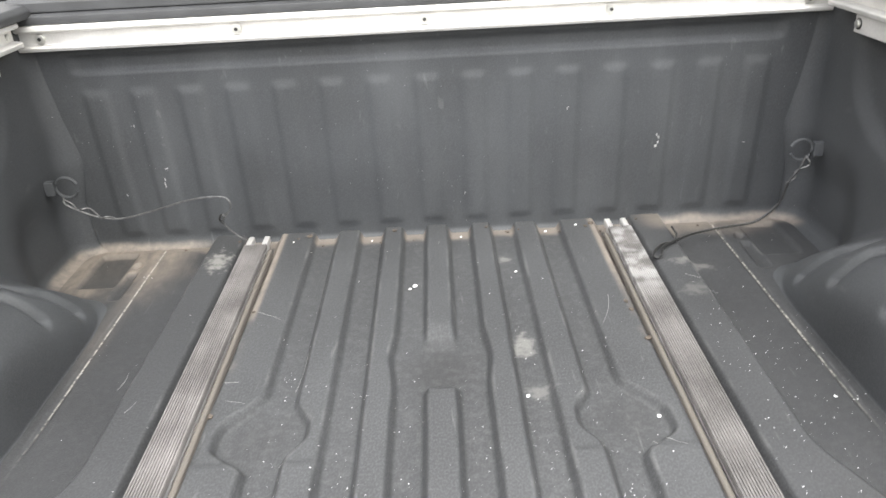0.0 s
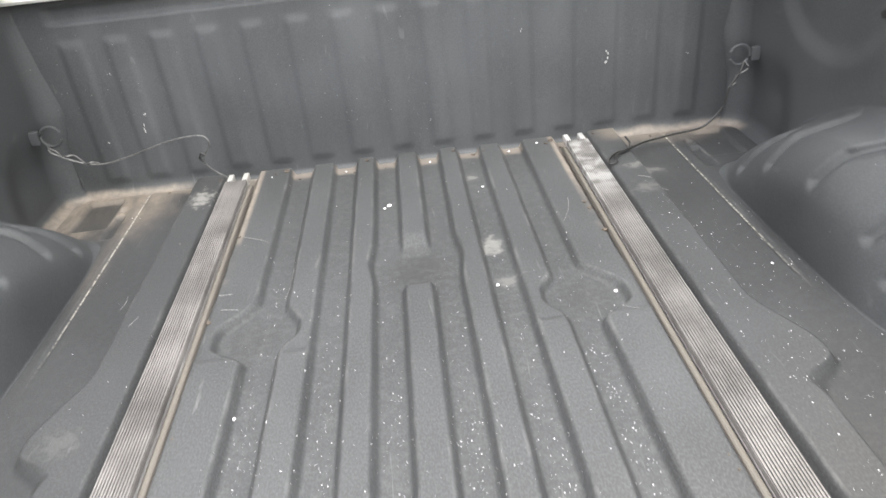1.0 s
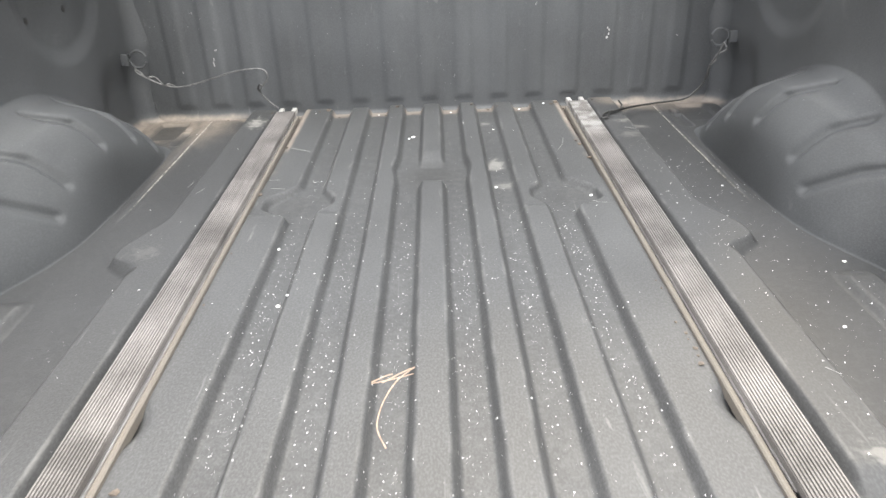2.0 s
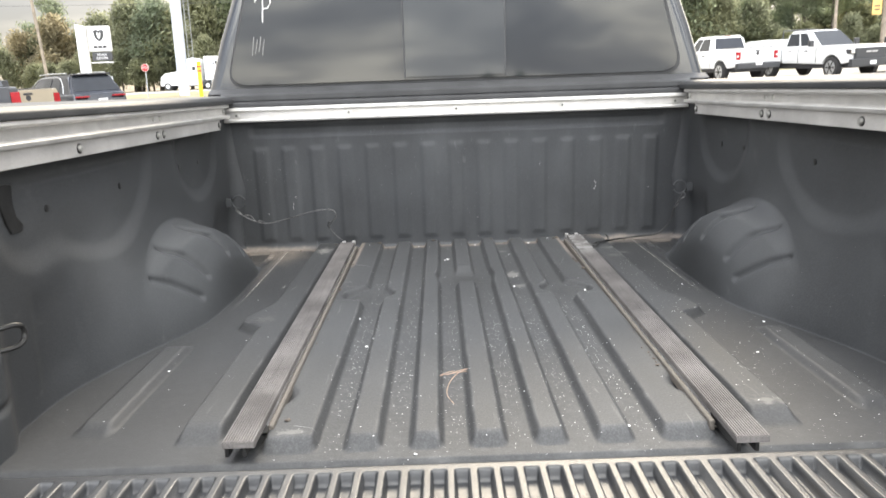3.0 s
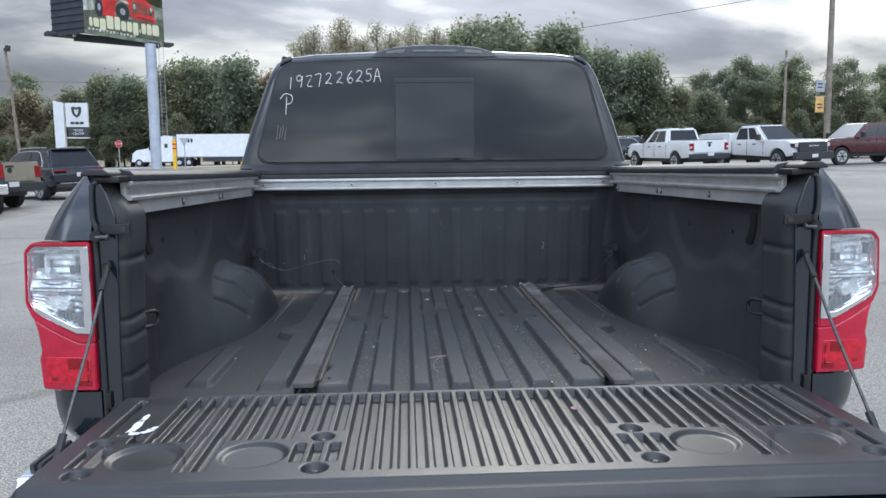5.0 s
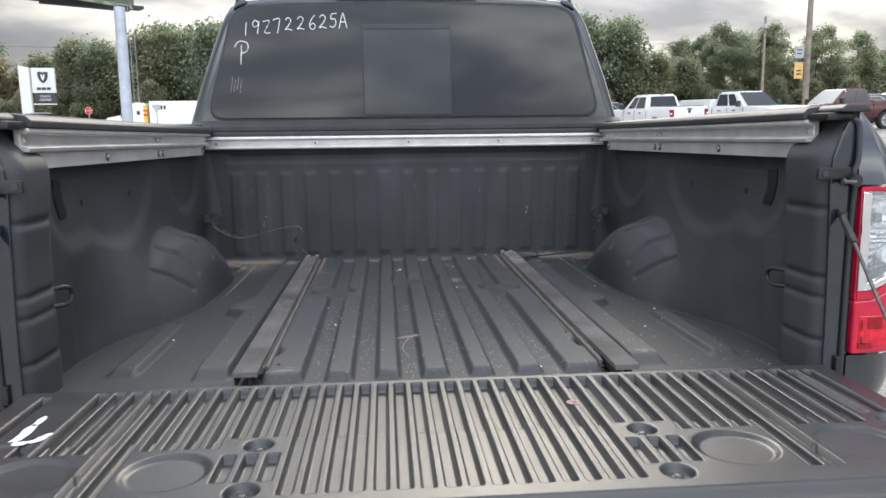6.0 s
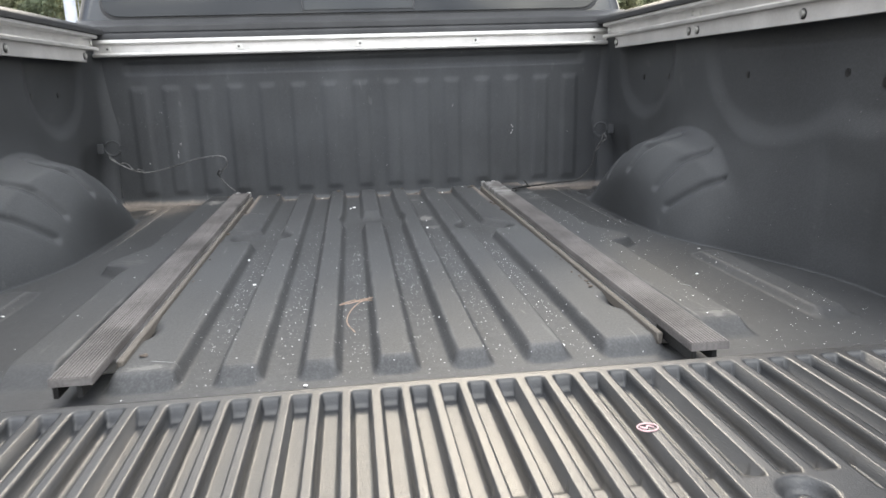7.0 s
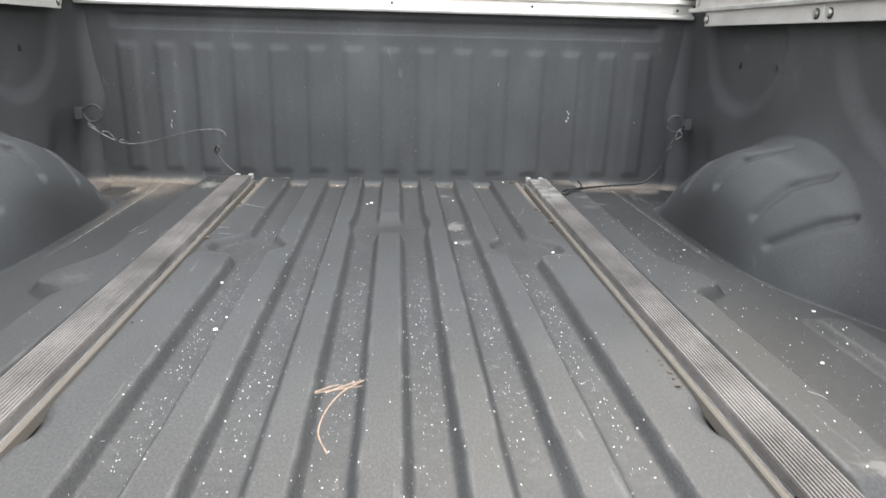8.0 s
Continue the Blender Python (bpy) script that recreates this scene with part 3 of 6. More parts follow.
# ---- the pickup truck ----
truck = thing("pickup_truck", "black crew-cab pickup truck with open lined bed and lowered tailgate", "pickup truck")
RIB, LOW = 0.844, 0.824          # rib tops and channels of the bed floor


def platform_edge(Y):
    return 0.528 + 0.050 * (1 - ss(0.72, 0.89, Y)) * ss(0.655, 0.712, Y) + 0.004 * ss(0.2, 1.2, Y)


def floor_fn(X, Y):
    A = np.abs(X)
    w = 0.0145
    # the channel between the outer ribs swells into a round pocket
    swell = ss(0.858, 0.918, Y) * (1 - ss(0.950, 1.050, Y))
    bow = ss(0.882, 0.938, Y) * (1 - ss(0.962, 1.022, Y))
    lip = 1 - 0.16 * ss(0.870, 0.880, Y)
    pad = 1 - ss(1.03, 1.046, Y) * (1 - ss(1.15, 1.24, Y))
    pinch = 0.008 * np.exp(-((Y - 1.13) / 0.05) ** 2)
    r0 = band(A, -0.1, 0.027, w) * pad
    r1 = band(A, 0.079 + pinch, 0.127, w)
    r2 = band(A, 0.181, 0.236 - 0.027 * bow, w) * lip
    r3 = band(A, 0.289 + 0.058 * swell, 0.374 + 0.012 * swell, w) * lip
    soft = 0.007 + 0.016 * np.exp(-((Y - 0.675) / 0.028) ** 2)
    r4 = ss(0.446, 0.462, A) * (1 - ss(-soft, soft, A - platform_edge(Y)))
    end = ss(0.036, 0.066, Y)
    end4 = ss(0.07, 0.13, Y)
    h = (r0 + r1 + r2 + r3) * end + r4 * end4
    # small notches in the ribs beside the cargo strips, near the gate
    h = h * (1 - 0.9 * np.exp(-((A - 0.372) / 0.014) ** 2 - ((Y - 0.235) / 0.03) ** 2))
    # raised pads beside the wheelhouses, toward the gate
    h = h + 0.65 * band(A, 0.664, 0.722, 0.02) * band(Y, 0.14, 0.57, 0.05)
    crease = np.exp(-((A - 0.648) / 0.004) ** 2) * ss(0.9, 1.0, Y) * 0.25
    dish = 0.45 * (band(A, 0.706, 0.788, 0.012) * band(Y, 1.468, 1.622, 0.012) + band(A, 0.676, 0.698, 0.010) * band(Y, 1.41, 1.525, 0.012) + (1 - ss(0.008, 0.015, np.hypot(A - 0.688, Y - 1.557))))
    h = h - crease - dish
    z = LOW + (RIB - LOW) * h
    # rolled rear lip
    z = z - 0.02 * (1 - ss(-0.005, 0.010, Y))
    return X, Y, z


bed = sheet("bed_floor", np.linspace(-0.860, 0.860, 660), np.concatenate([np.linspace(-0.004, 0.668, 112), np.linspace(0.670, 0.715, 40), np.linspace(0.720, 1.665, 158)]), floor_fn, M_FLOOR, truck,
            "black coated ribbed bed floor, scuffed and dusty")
part("bed_underside", box((-0.83, 0.0, 0.70), (0.83, 1.66, 0.812), 0.01), M_DARKSTEEL, truck)


def wheelhouse(Y, Z):
    """How far the wheelhouse stands out of the bed side: a barrel with pressed grooves over its shoulder, fading toward the gate."""
    cut = 0.0
    for line_ in (((1.280, 0.868), (1.252, 0.925), (1.205, 0.970)), ((1.163, 0.925), (1.150, 0.980), (1.105, 1.024)), ((1.004, 0.962), (0.985, 1.010), (0.945, 1.040)),
                  ((0.852, 0.932), (0.825, 0.988), (0.792, 1.017)), ((0.790, 0.890), (0.720, 0.945), (0.682, 0.964))):
        for (ya, za), (yb, zb) in zip(line_, line_[1:]):
            vy, vz = yb - ya, zb - za
            t = np.clip(((Y - ya) * vy + (Z - za) * vz) / (vy * vy + vz * vz), 0, 1)
            dist = np.hypot(Y - ya - t * vy, Z - za - t * vz)
            cut = np.maximum(cut, np.exp(-(dist / 0.0095) ** 2))
    top = 0.830 + 0.237 * (1 - ((Y - 0.955) / 0.485) ** 2) - 0.012 * cut
    q = np.clip((top - Z) / 0.135, 0, 1)
    slope = np.clip((top + 0.05 - Z) / 0.22, 0, 1)
    barrel = 0.128 * np.sqrt(np.clip(1 - (1 - q) ** 2, 0, 1)) * ss(-0.05, 0.30, q) + 0.032 * ss(0, 1, slope)
    ramp = 0.150 * ss(0, 1, np.clip((1.13 - Z) / 0.34, 0, 1)) * ss(0.25, 0.86, Y)
    f = ss(0.58, 1.01, Y)
    d = barrel * f + ramp * (1 - f)
    return d - 0.009 * cut * ss(0.02, 0.05, d)


def side_fn(sx):
    def fn(U, Z):
        Y = np.maximum(U, -0.012)
        X = 0.832 + 0 * Y

        def lobe(cy, cz, ry, rz):
            return (np.hypot((Y - cy) / ry, (Z - cz) / rz) - 1) * min(ry, rz)
        lobes = (lobe(0.285, 1.25, 0.13, 0.152), lobe(0.60, 1.26, 0.295, 0.205), lobe(1.285, 1.25, 0.205, 0.170))
        sd = -0.035 * np.log(sum(np.exp(-np.clip(q, -0.3, 0.6) / 0.035) for q in lobes)) + 0.012
        X = X + 0.011 * (1 - ss(-0.024, 0.024, sd))
        # a pressed step across the largest lobe
        X = X + 0.006 * ss(1.246, 1.258, Z) * band(Y, 0.27, 0.80, 0.08)
        # a shallow pressed panel under the lobes
        X = X + 0.005 * band(Y, 0.25, 0.40, 0.04) * band(Z, 0.86, 1.05, 0.08)
        # the foot of the wall stands further out ahead of the wheelhouse
        X = X + 0.022 * ss(1.36, 1.46, Y) * (1 - ss(0.93, 1.06, Z))
        X = X - wheelhouse(Y, Z)
        # rear post, with its pressed folds
        post = 0.797 - 0.012 * ss(1.10, 1.28, Z) + 0.06 * ss(1.285, 1.375, Z)
        for z0, dep in ((1.185, 0.007), (1.040, 0.006), (0.997, 0.005), (0.905, 0.006)):
            post = post + dep * np.exp(-((Z - z0) / 0.008) ** 2)
        k = ss(0.07, 0.165, Y)
        X = post * (1 - k) + X * k
        r = 0.003 + 0.033 * ss(1.30, 1.42, Y)
        c = np.clip(r - (Z - LOW), 0, r) * ss(-0.01, 0.10, U)
        X = X - (r - np.sqrt(r * r - c * c)) * 0.9
        r = 0.05
        c = np.clip(r - (1.640 - Y), 0, r)
        X = X - (r - np.sqrt(r * r - c * c)) * 0.9
        # the post turns the corner toward the gate opening
        a = np.clip((-0.012 - U) / 0.09, 0, 1)
        c = np.clip(a * 2, 0, 1) * math.pi / 2
        Y = Y - 0.036 * np.sin(c)
        X = X + 0.036 * (1 - np.cos(c)) + np.clip(2 * a - 1, 0, 1) * 0.032
        X = np.where(U < 0.05, np.minimum(X, 0.863), X)
        return sx * X, Y, Z
    return fn


for sx in (-1, 1):
    sheet("bed_side", np.concatenate([np.linspace(-0.102, -0.014, 16), np.linspace(-0.012, 1.66, 290)]), np.concatenate([np.linspace(0.80, 1.07, 120), np.linspace(1.073, 1.385, 72)]), side_fn(sx), M_WALL, truck,
          "black coated bed side with wheelhouse bulge and pressed lobes")


def front_fn(X, Z):
    lean = 0.028 * np.clip((Z - 0.83) / 0.45, 0, 1.2)
    k = np.round((X + 0.005) / 0.1015)
    u = np.abs(X + 0.005 - k * 0.1015)
    rib = (1 - ss(0.015, 0.034, u)) * ss(0.850, 0.875, Z) * (1 - ss(1.193, 1.219, Z)) * (np.abs(k) < 7.5)
    ledge = band(Z, 1.252, 1.285, 0.012) * band(X, -0.745, 0.745, 0.03)
    y = 1.657 - lean - 0.0048 * rib + 0.009 * ledge
    r = 0.012 + 0.016 * ss(0.44, 0.54, np.abs(X))
    c = np.clip(r - (Z - LOW), 0, r)
    y = y - (r - np.sqrt(r * r - c * c)) * 0.8
    return X, y, Z


sheet("bed_front", np.linspace(-0.84, 0.84, 338), np.linspace(0.822, 1.352, 106), front_fn, M_WALL, truck,
      "black coated front wall of the bed with shallow upright ribs")
part("front_wall_cap", prism([(1.600, 1.3565), (1.600, 1.373), (1.62, 1.379), (1.70, 1.379), (1.70, 1.3565)], -0.84, 0.84, "x", 0.004), M_TRIM, truck)
part("front_wall_step", prism([(1.612, 1.379), (1.612, 1.398), (1.63, 1.406), (1.70, 1.406), (1.70, 1.379)], -0.84, 0.84, "x", 0.003), M_TRIM, truck)
part("front_wall_back", box((-0.86, 1.665, 0.80), (0.86, 1.70, 1.35), 0.004), M_PAINT, truck)

# cargo rails of extruded aluminium
front_rail = part("cargo_rail", prism([(1.622, 1.305), (1.594, 1.305), (1.592, 1.313), (1.598, 1.316), (1.609, 1.317), (1.609, 1.341),
                  (1.598, 1.342), (1.592, 1.346), (1.594, 1.356), (1.622, 1.356)], -0.828, 0.826, "x", 0.0012, 1), M_ALU, truck, "silver aluminium cargo rail")
for x in (-0.784, -0.384, -0.001, 0.378, 0.780):
    s = part("screw", disc((x, 1.606, 1.3285), 0.0105, 0.007, "y", 14, 0.002), M_STEEL, front_rail)
    part("screw_socket", disc((x, 1.6022, 1.3285), 0.004, 0.0015, "y", 6), M_DARKSTEEL, front_rail)
for sx in (-1, 1):
    prof = [(sx * 0.825, 1.322), (sx * 0.797, 1.322), (sx * 0.795, 1.331), (sx * 0.802, 1.334), (sx * 0.813, 1.335), (sx * 0.813, 1.357),
            (sx * 0.802, 1.358), (sx * 0.795, 1.361), (sx * 0.797, 1.3695), (sx * 0.825, 1.3695)]
    rail = part("cargo_rail", prism(prof, 0.028, 1.562, "y", 0.0012, 1), M_ALU, truck, "silver aluminium cargo rail")
    for plate in ([(0.036, 1.3225), (0.9180, 1.3225), (0.9180, 1.287), (0.070, 1.287)], [(0.9205, 1.3225), (1.470, 1.3225), (1.470, 1.287), (0.9205, 1.287)]):
        part("rail_plate", prism(plate, sx * 0.806, sx * 0.812, "x", 0.001, 1), M_ALU_DULL, rail)
    for y in (0.462, 0.896, 0.942, 1.455):
        part("bolt", disc((sx * 0.803, y, 1.304), 0.0075, 0.006, "x", 12, 0.0012), M_STEEL, rail)
        part("bolt_washer", disc((sx * 0.8055, y, 1.3035), 0.0105, 0.002, "x", 12), M_DARKSTEEL, rail)
    for y in (0.050, 0.896, 0.942, 1.54):
        part("screw", disc((sx * 0.8115, y, 1.346), 0.007, 0.005, "x", 12, 0.001), M_STEEL, rail)

# bed rail caps, fenders and rear posts
for sx in (-1, 1):
    cap = [(sx * 0.792, 1.3705), (sx * 0.792, 1.384), (sx * 0.802, 1.394), (sx * 0.84, 1.400), (sx * 0.872, 1.399), (sx * 0.884, 1.388), (sx * 0.884, 1.366)]
    part("rail_cap", prism(cap, 0.035, 1.695, "y", 0.003), M_TRIM, truck, "matt black plastic rail cap")
    part("rail_cap_end", prism([(sx * 0.818, 1.3825), (sx * 0.820, 1.391), (sx * 0.830, 1.3985), (sx * 0.866, 1.3985), (sx * 0.880, 1.391), (sx * 0.882, 1.3825)], -0.058, 0.034, "y", 0.006, 3), M_TRIM, truck)
    part("cap_shelf", box((min(sx * 0.800, sx * 0.868), -0.040, 1.366), (max(sx * 0.800, sx * 0.868), 0.034, 1.3825), 0.006, 2), M_DARKSTEEL, truck)
    part("jamb_panel", prism([(sx * 0.816, 0.815), (sx * 0.814, 1.00), (sx * 0.810, 1.14), (sx * 0.806, 1.235), (sx * 0.810, 1.29), (sx * 0.828, 1.345), (sx * 0.838, 1.364), (sx * 0.866, 1.364), (sx * 0.866, 0.815)], -0.054, -0.046, "y", 0.003), M_PAINT, truck, "blue-black painted tailgate jamb")
    fender = [(sx * 0.868, 0.62), (sx * 0.930, 0.62), (sx * 0.985, 0.80), (sx * 1.000, 0.90), (sx * 1.008, 1.05), (sx * 1.000, 1.18), (sx * 0.962, 1.245),
              (sx * 0.946, 1.290), (sx * 0.890, 1.368), (sx * 0.868, 1.374)]
    part("bed_fender", prism(fender, 0.014, 1.70, "y", 0.012, 3), M_PAINT, truck, "glossy blue-black painted fender")
    def corner_fn(V, Z, sx=sx):
        f = np.clip((Z - 1.236) / 0.152, 0, 1)
        xo = 0.981 - 0.087 * f + 0.008 * np.sin(f * math.pi)
        X = 0.862 + (xo - 0.862) * V
        return sx * X, -0.064 + 0.11 * np.clip(V - 0.5, 0, 1) ** 2 + 0.018 * f ** 3 + 0.026 * f, Z
    sheet("corner_panel", np.linspace(0, 1, 18), np.linspace(1.236, 1.390, 18), corner_fn, M_PAINT, truck, "glossy blue-black corner panel")

    def lower_fn(V, Z, sx=sx):
        f = np.clip((0.874 - Z) / 0.139, 0, 1)
        xo = 0.986 - 0.012 * f - 0.03 * f ** 4
        X = 0.862 + (xo - 0.862) * V
        return sx * X, -0.060 + 0.075 * np.clip(V - 0.3, 0, 1) ** 2.2 + 0.03 * f ** 4, Z
    sheet("lower_corner", np.linspace(0, 1, 16), np.linspace(0.735, 0.876, 16), lower_fn, M_PAINT, truck, "glossy blue-black corner panel")
    part("post_seal", tube(curve_points([(sx * 0.852, -0.058, 0.81), (sx * 0.853, -0.058, 1.12), (sx * 0.855, -0.060, 1.23), (sx * 0.850, -0.062, 1.262), (sx * 0.857, -0.062, 1.285), (sx * 0.858, -0.060, 1.33), (sx * 0.855, -0.058, 1.36), (sx * 0.845, -0.056, 1.368)], 4), 0.0055), M_TRIM, truck)
    strike = part("striker_plate", box((min(sx * 0.775, sx * 0.845), -0.062, 1.247), (max(sx * 0.775, sx * 0.845), -0.052, 1.272), 0.003), M_DARKSTEEL, truck)
    part("striker_pin", disc((sx * 0.834, -0.075, 1.243), 0.0045, 0.028, "x", 14, 0.001), M_WIRE, strike)
    part("striker_head", disc((sx * 0.820, -0.075, 1.243), 0.008, 0.005, "x", 14, 0.0015), M_WIRE, strike)
    part("striker_base", disc((sx * 0.848, -0.072, 1.245), 0.013, 0.012, "y", 14, 0.002), M_DARKSTEEL, strike)
    part("striker_hole", disc((sx * 0.789, -0.0625, 1.2595), 0.007, 0.003, "y", 14), M_TRIM, strike)
    part("post_clip", box((min(sx * 0.838, sx * 0.852), -0.064, 0.835), (max(sx * 0.838, sx * 0.852), -0.05, 0.875), 0.004), M_DARKSTEEL, truck)
    # tie-down loop at the gate end and the recessed slot above it
    loop = [(sx * 0.822, 0.098, 0.995), (sx * 0.808, 0.110, 0.994), (sx * 0.797, 0.127, 0.994), (sx * 0.791, 0.141, 1.000), (sx * 0.790, 0.146, 1.013), (sx * 0.791, 0.141, 1.026), (sx * 0.797, 0.127, 1.032), (sx * 0.808, 0.110, 1.032), (sx * 0.822, 0.098, 1.031)]
    part("tie_down_loop", tube(curve_points(loop, 5), 0.0048), M_DARKSTEEL, truck, "black steel tie-down loop", True)
    wall_x = float(abs(side_fn(sx)(np.array([0.245]), np.array([1.215]))[0][0]))
    slot_ = [(0.218, 1.260), (0.262, 1.256), (0.256, 1.228), (0.262, 1.196), (0.280, 1.182), (0.276, 1.168), (0.240, 1.168), (0.226, 1.190), (0.216, 1.222)]
    part("wall_slot", prism(slot_, sx * (wall_x - 0.004), sx * (wall_x + 0.012), "x", 0.003), M_DARKSTEEL, truck, "dark pressed slot with rolled edge")
    for y in (0.372, 0.713, 1.136, 1.312):
        wall_x = float(abs(side_fn(sx)(np.array([y]), np.array([1.195]))[0][0]))
        part("wall_hole", disc((sx * (wall_x + 0.0005), y, 1.195), 0.0075, 0.004, "x", 10), M_DARKSTEEL, truck)
    # front tie-down ring on its small plate
    ring_c = Vector((sx * 0.812, 1.552, 1.026))
    pts = [ring_c + Vector((-sx * 0.023 * (1 + math.cos(a)), -0.002, 0.023 * math.sin(a))) for a in np.linspace(0.35, 2 * math.pi - 0.35, 18)]
    part("tie_down_ring", tube(pts, 0.0036), M_WALL, truck, "black steel tie-down ring", True)
    part("ring_plate", box((min(sx * 0.814, sx * 0.836), 1.543, 1.010), (max(sx * 0.814, sx * 0.836), 1.559, 1.042), 0.004), M_WALL, truck)


# ---- tail lamps ----
def lamp_bend(bm):
    """Wraps a lamp piece round the truck's corner."""
    for k in range(9):
        for s_ in (-1, 1):
            geom = [*bm.verts, *bm.edges, *bm.faces]
            bmesh.ops.bisect_plane(bm, geom=geom, plane_co=(s_ * (0.905 + 0.013 * k), 0, 0), plane_no=(1, 0, 0))
    for v in bm.verts:
        d = max(0.0, abs(v.co.x) - 0.905)
        v.co.y += 2.2 * d ** 2
        v.co.x += math.copysign(0.17 * d, v.co.x)
    return bm


def frame_ring(outer, inner, y0, y1):
    bm = bmesh.new()
    n = len(outer)
    rings = [[bm.verts.new((x, y, z)) for x, z in pts] for pts, y in ((outer, y1), (outer, y0), (inner, y0), (inner, y1))]
    for a, b in zip(rings, rings[1:] + rings[:1]):
        for i_ in range(n):
            bm.faces.new((a[i_], a[(i_ + 1) % n], b[(i_ + 1) % n], b[i_]))
    bmesh.ops.recalc_face_normals(bm, faces=bm.faces)
    bmesh.ops.bevel(bm, geom=list(bm.edges), offset=0.003, segments=2, affect="EDGES", clamp_overlap=True)
    return bm


def bowl(cx, cz, w, h, nu, nv, depth, low=None):
    """A faceted, silvered reflector bowl open toward the lens."""
    bm = bmesh.new()
    grid = []
    for i_ in range(nu + 1):
        col = []
        for j_ in range(nv + 1):
            u, v = 2 * i_ / nu - 1, 2 * j_ / nv - 1
            x = cx + u * w / 2
            z0 = cz - h / 2
            if low is not None:
                z0 = max(z0, low(abs(x)))
            z = z0 + (cz + h / 2 - z0) * j_ / nv
            y = -0.064 + depth * (1 - 0.5 * (u * u + v * v)) + 0.0012 * math.sin(j_ * 2.9 + i_ * 0.3) + 0.0006 * math.sin(i_ * 2.3)
            col.append(bm.verts.new((x, y, z)))
        grid.append(col)
    for i_ in range(nu):
        for j_ in range(nv):
            bm.faces.new((grid[i_][j_], grid[i_ + 1][j_], grid[i_ + 1][j_ + 1], grid[i_][j_ + 1]))
    return bm


def tail_lamp(sx):
    P = lambda pts: [(sx * x, z) for x, z in pts]
    outer = [(0.866, 1.232), (0.990, 1.230), (1.008, 1.210), (1.013, 1.088), (0.998, 1.052), (0.905, 0.997), (0.866, 0.995)]
    inner = [(0.873, 1.223), (0.985, 1.222), (0.9995, 1.206), (1.004, 1.094), (0.990, 1.068), (0.905, 1.018), (0.873, 1.016)]
    lower = [(0.866, 0.995), (0.905, 0.997), (0.998, 1.052), (0.990, 1.028), (0.983, 0.975), (0.989, 0.955), (0.984, 0.884), (0.866, 0.880)]
    lamp = part("tail_lamp", lamp_bend(prism(P(outer[:4] + lower[2:]), -0.040, -0.010, "y", 0.004)), M_RED, truck, "red and clear tail lamp with chrome edge")
    part("upper_rim", lamp_bend(frame_ring(P(outer), P(inner), -0.070, -0.030)), M_RED, lamp, "glossy red rim")
    part("lower_lens", lamp_bend(prism(P(lower), -0.068, -0.030, "y", 0.006, 3)), M_RED, lamp, "glossy red lower lens")
    inset = [(0.8735, 1.2225), (0.9845, 1.2215), (0.999, 1.2055), (1.0035, 1.0945), (0.9895, 1.0685), (0.905, 1.0185), (0.8735, 1.0165)]
    part("clear_lens", lamp_bend(prism(P(inset), -0.072, -0.067, "y", 0.0015)), M_CLEAR, lamp, "clear lens over silvered reflectors").visible_shadow = False
    part("reflector", lamp_bend(bowl(sx * 0.9395, 1.170, 0.122, 0.102, 18, 12, 0.020)), M_SILVER, lamp, "silvered faceted reflector", False)
    part("reflector", lamp_bend(bowl(sx * 0.9395, 1.070, 0.122, 0.098, 18, 12, 0.020, lambda x: 1.020 + max(0.0, x - 0.90) * 0.60)), M_SILVER, lamp, "silvered faceted reflector", False)
    part("lens_rib", lamp_bend(box((min(sx * 0.886, sx * 0.994), -0.066, 1.118), (max(sx * 0.886, sx * 0.994), -0.045, 1.123))), M_REFLECT, lamp)
    part("bulb_house", lamp_bend(frame_ring(P([(0.905, 1.200), (0.965, 1.200), (0.965, 1.150), (0.905, 1.150)]), P([(0.912, 1.194), (0.958, 1.194), (0.958, 1.156), (0.912, 1.156)]), -0.064, -0.046)), M_REFLECT, lamp)
    part("bulb_shade", lamp_bend(box((min(sx * 0.899, sx * 0.913), -0.0655, 1.158), (max(sx * 0.899, sx * 0.913), -0.050, 1.178))), M_SIGNDARK, lamp)
    for i_ in range(6):
        x0, z0 = 0.888 + 0.0095 * i_, 1.030 + 0.0055 * i_
        part("shade_slat", lamp_bend(prism(P([(x0, z0), (x0 + 0.0065, z0 + 0.004), (x0 + 0.0055, z0 + 0.030 - 0.002 * i_), (x0 - 0.001, z0 + 0.026 - 0.002 * i_)]), -0.0655, -0.058, "y")), M_SIGNDARK, lamp)
    for z0, z1 in ((1.1235, 1.1255), (1.1155, 1.1172), (1.205, 1.2064), (1.1445, 1.1458)):
        part("lens_line", lamp_bend(box((min(sx * 0.888, sx * 0.992), -0.0664, z0), (max(sx * 0.888, sx * 0.992), -0.060, z1))), M_SIGNDARK, lamp)
    part("bulb_cup", lamp_bend(disc((sx * 0.940, -0.055, 1.088), 0.020, 0.016, "y", 16)), M_REFLECT, lamp)
    part("side_marker", lamp_bend(box((min(sx * 0.978, sx * 0.988), -0.0655, 1.170), (max(sx * 0.978, sx * 0.988), -0.055, 1.200))), M_SIGNDARK, lamp)
    part("chrome_edge", lamp_bend(prism(P([(0.8675, 1.222), (0.886, 1.218), (0.886, 1.033), (0.905, 1.0345), (0.986, 1.0815), (0.992, 1.0735), (0.9055, 1.020), (0.8675, 1.017)]), -0.0735, -0.066, "y", 0.001, 1)), M_CHROME, lamp)
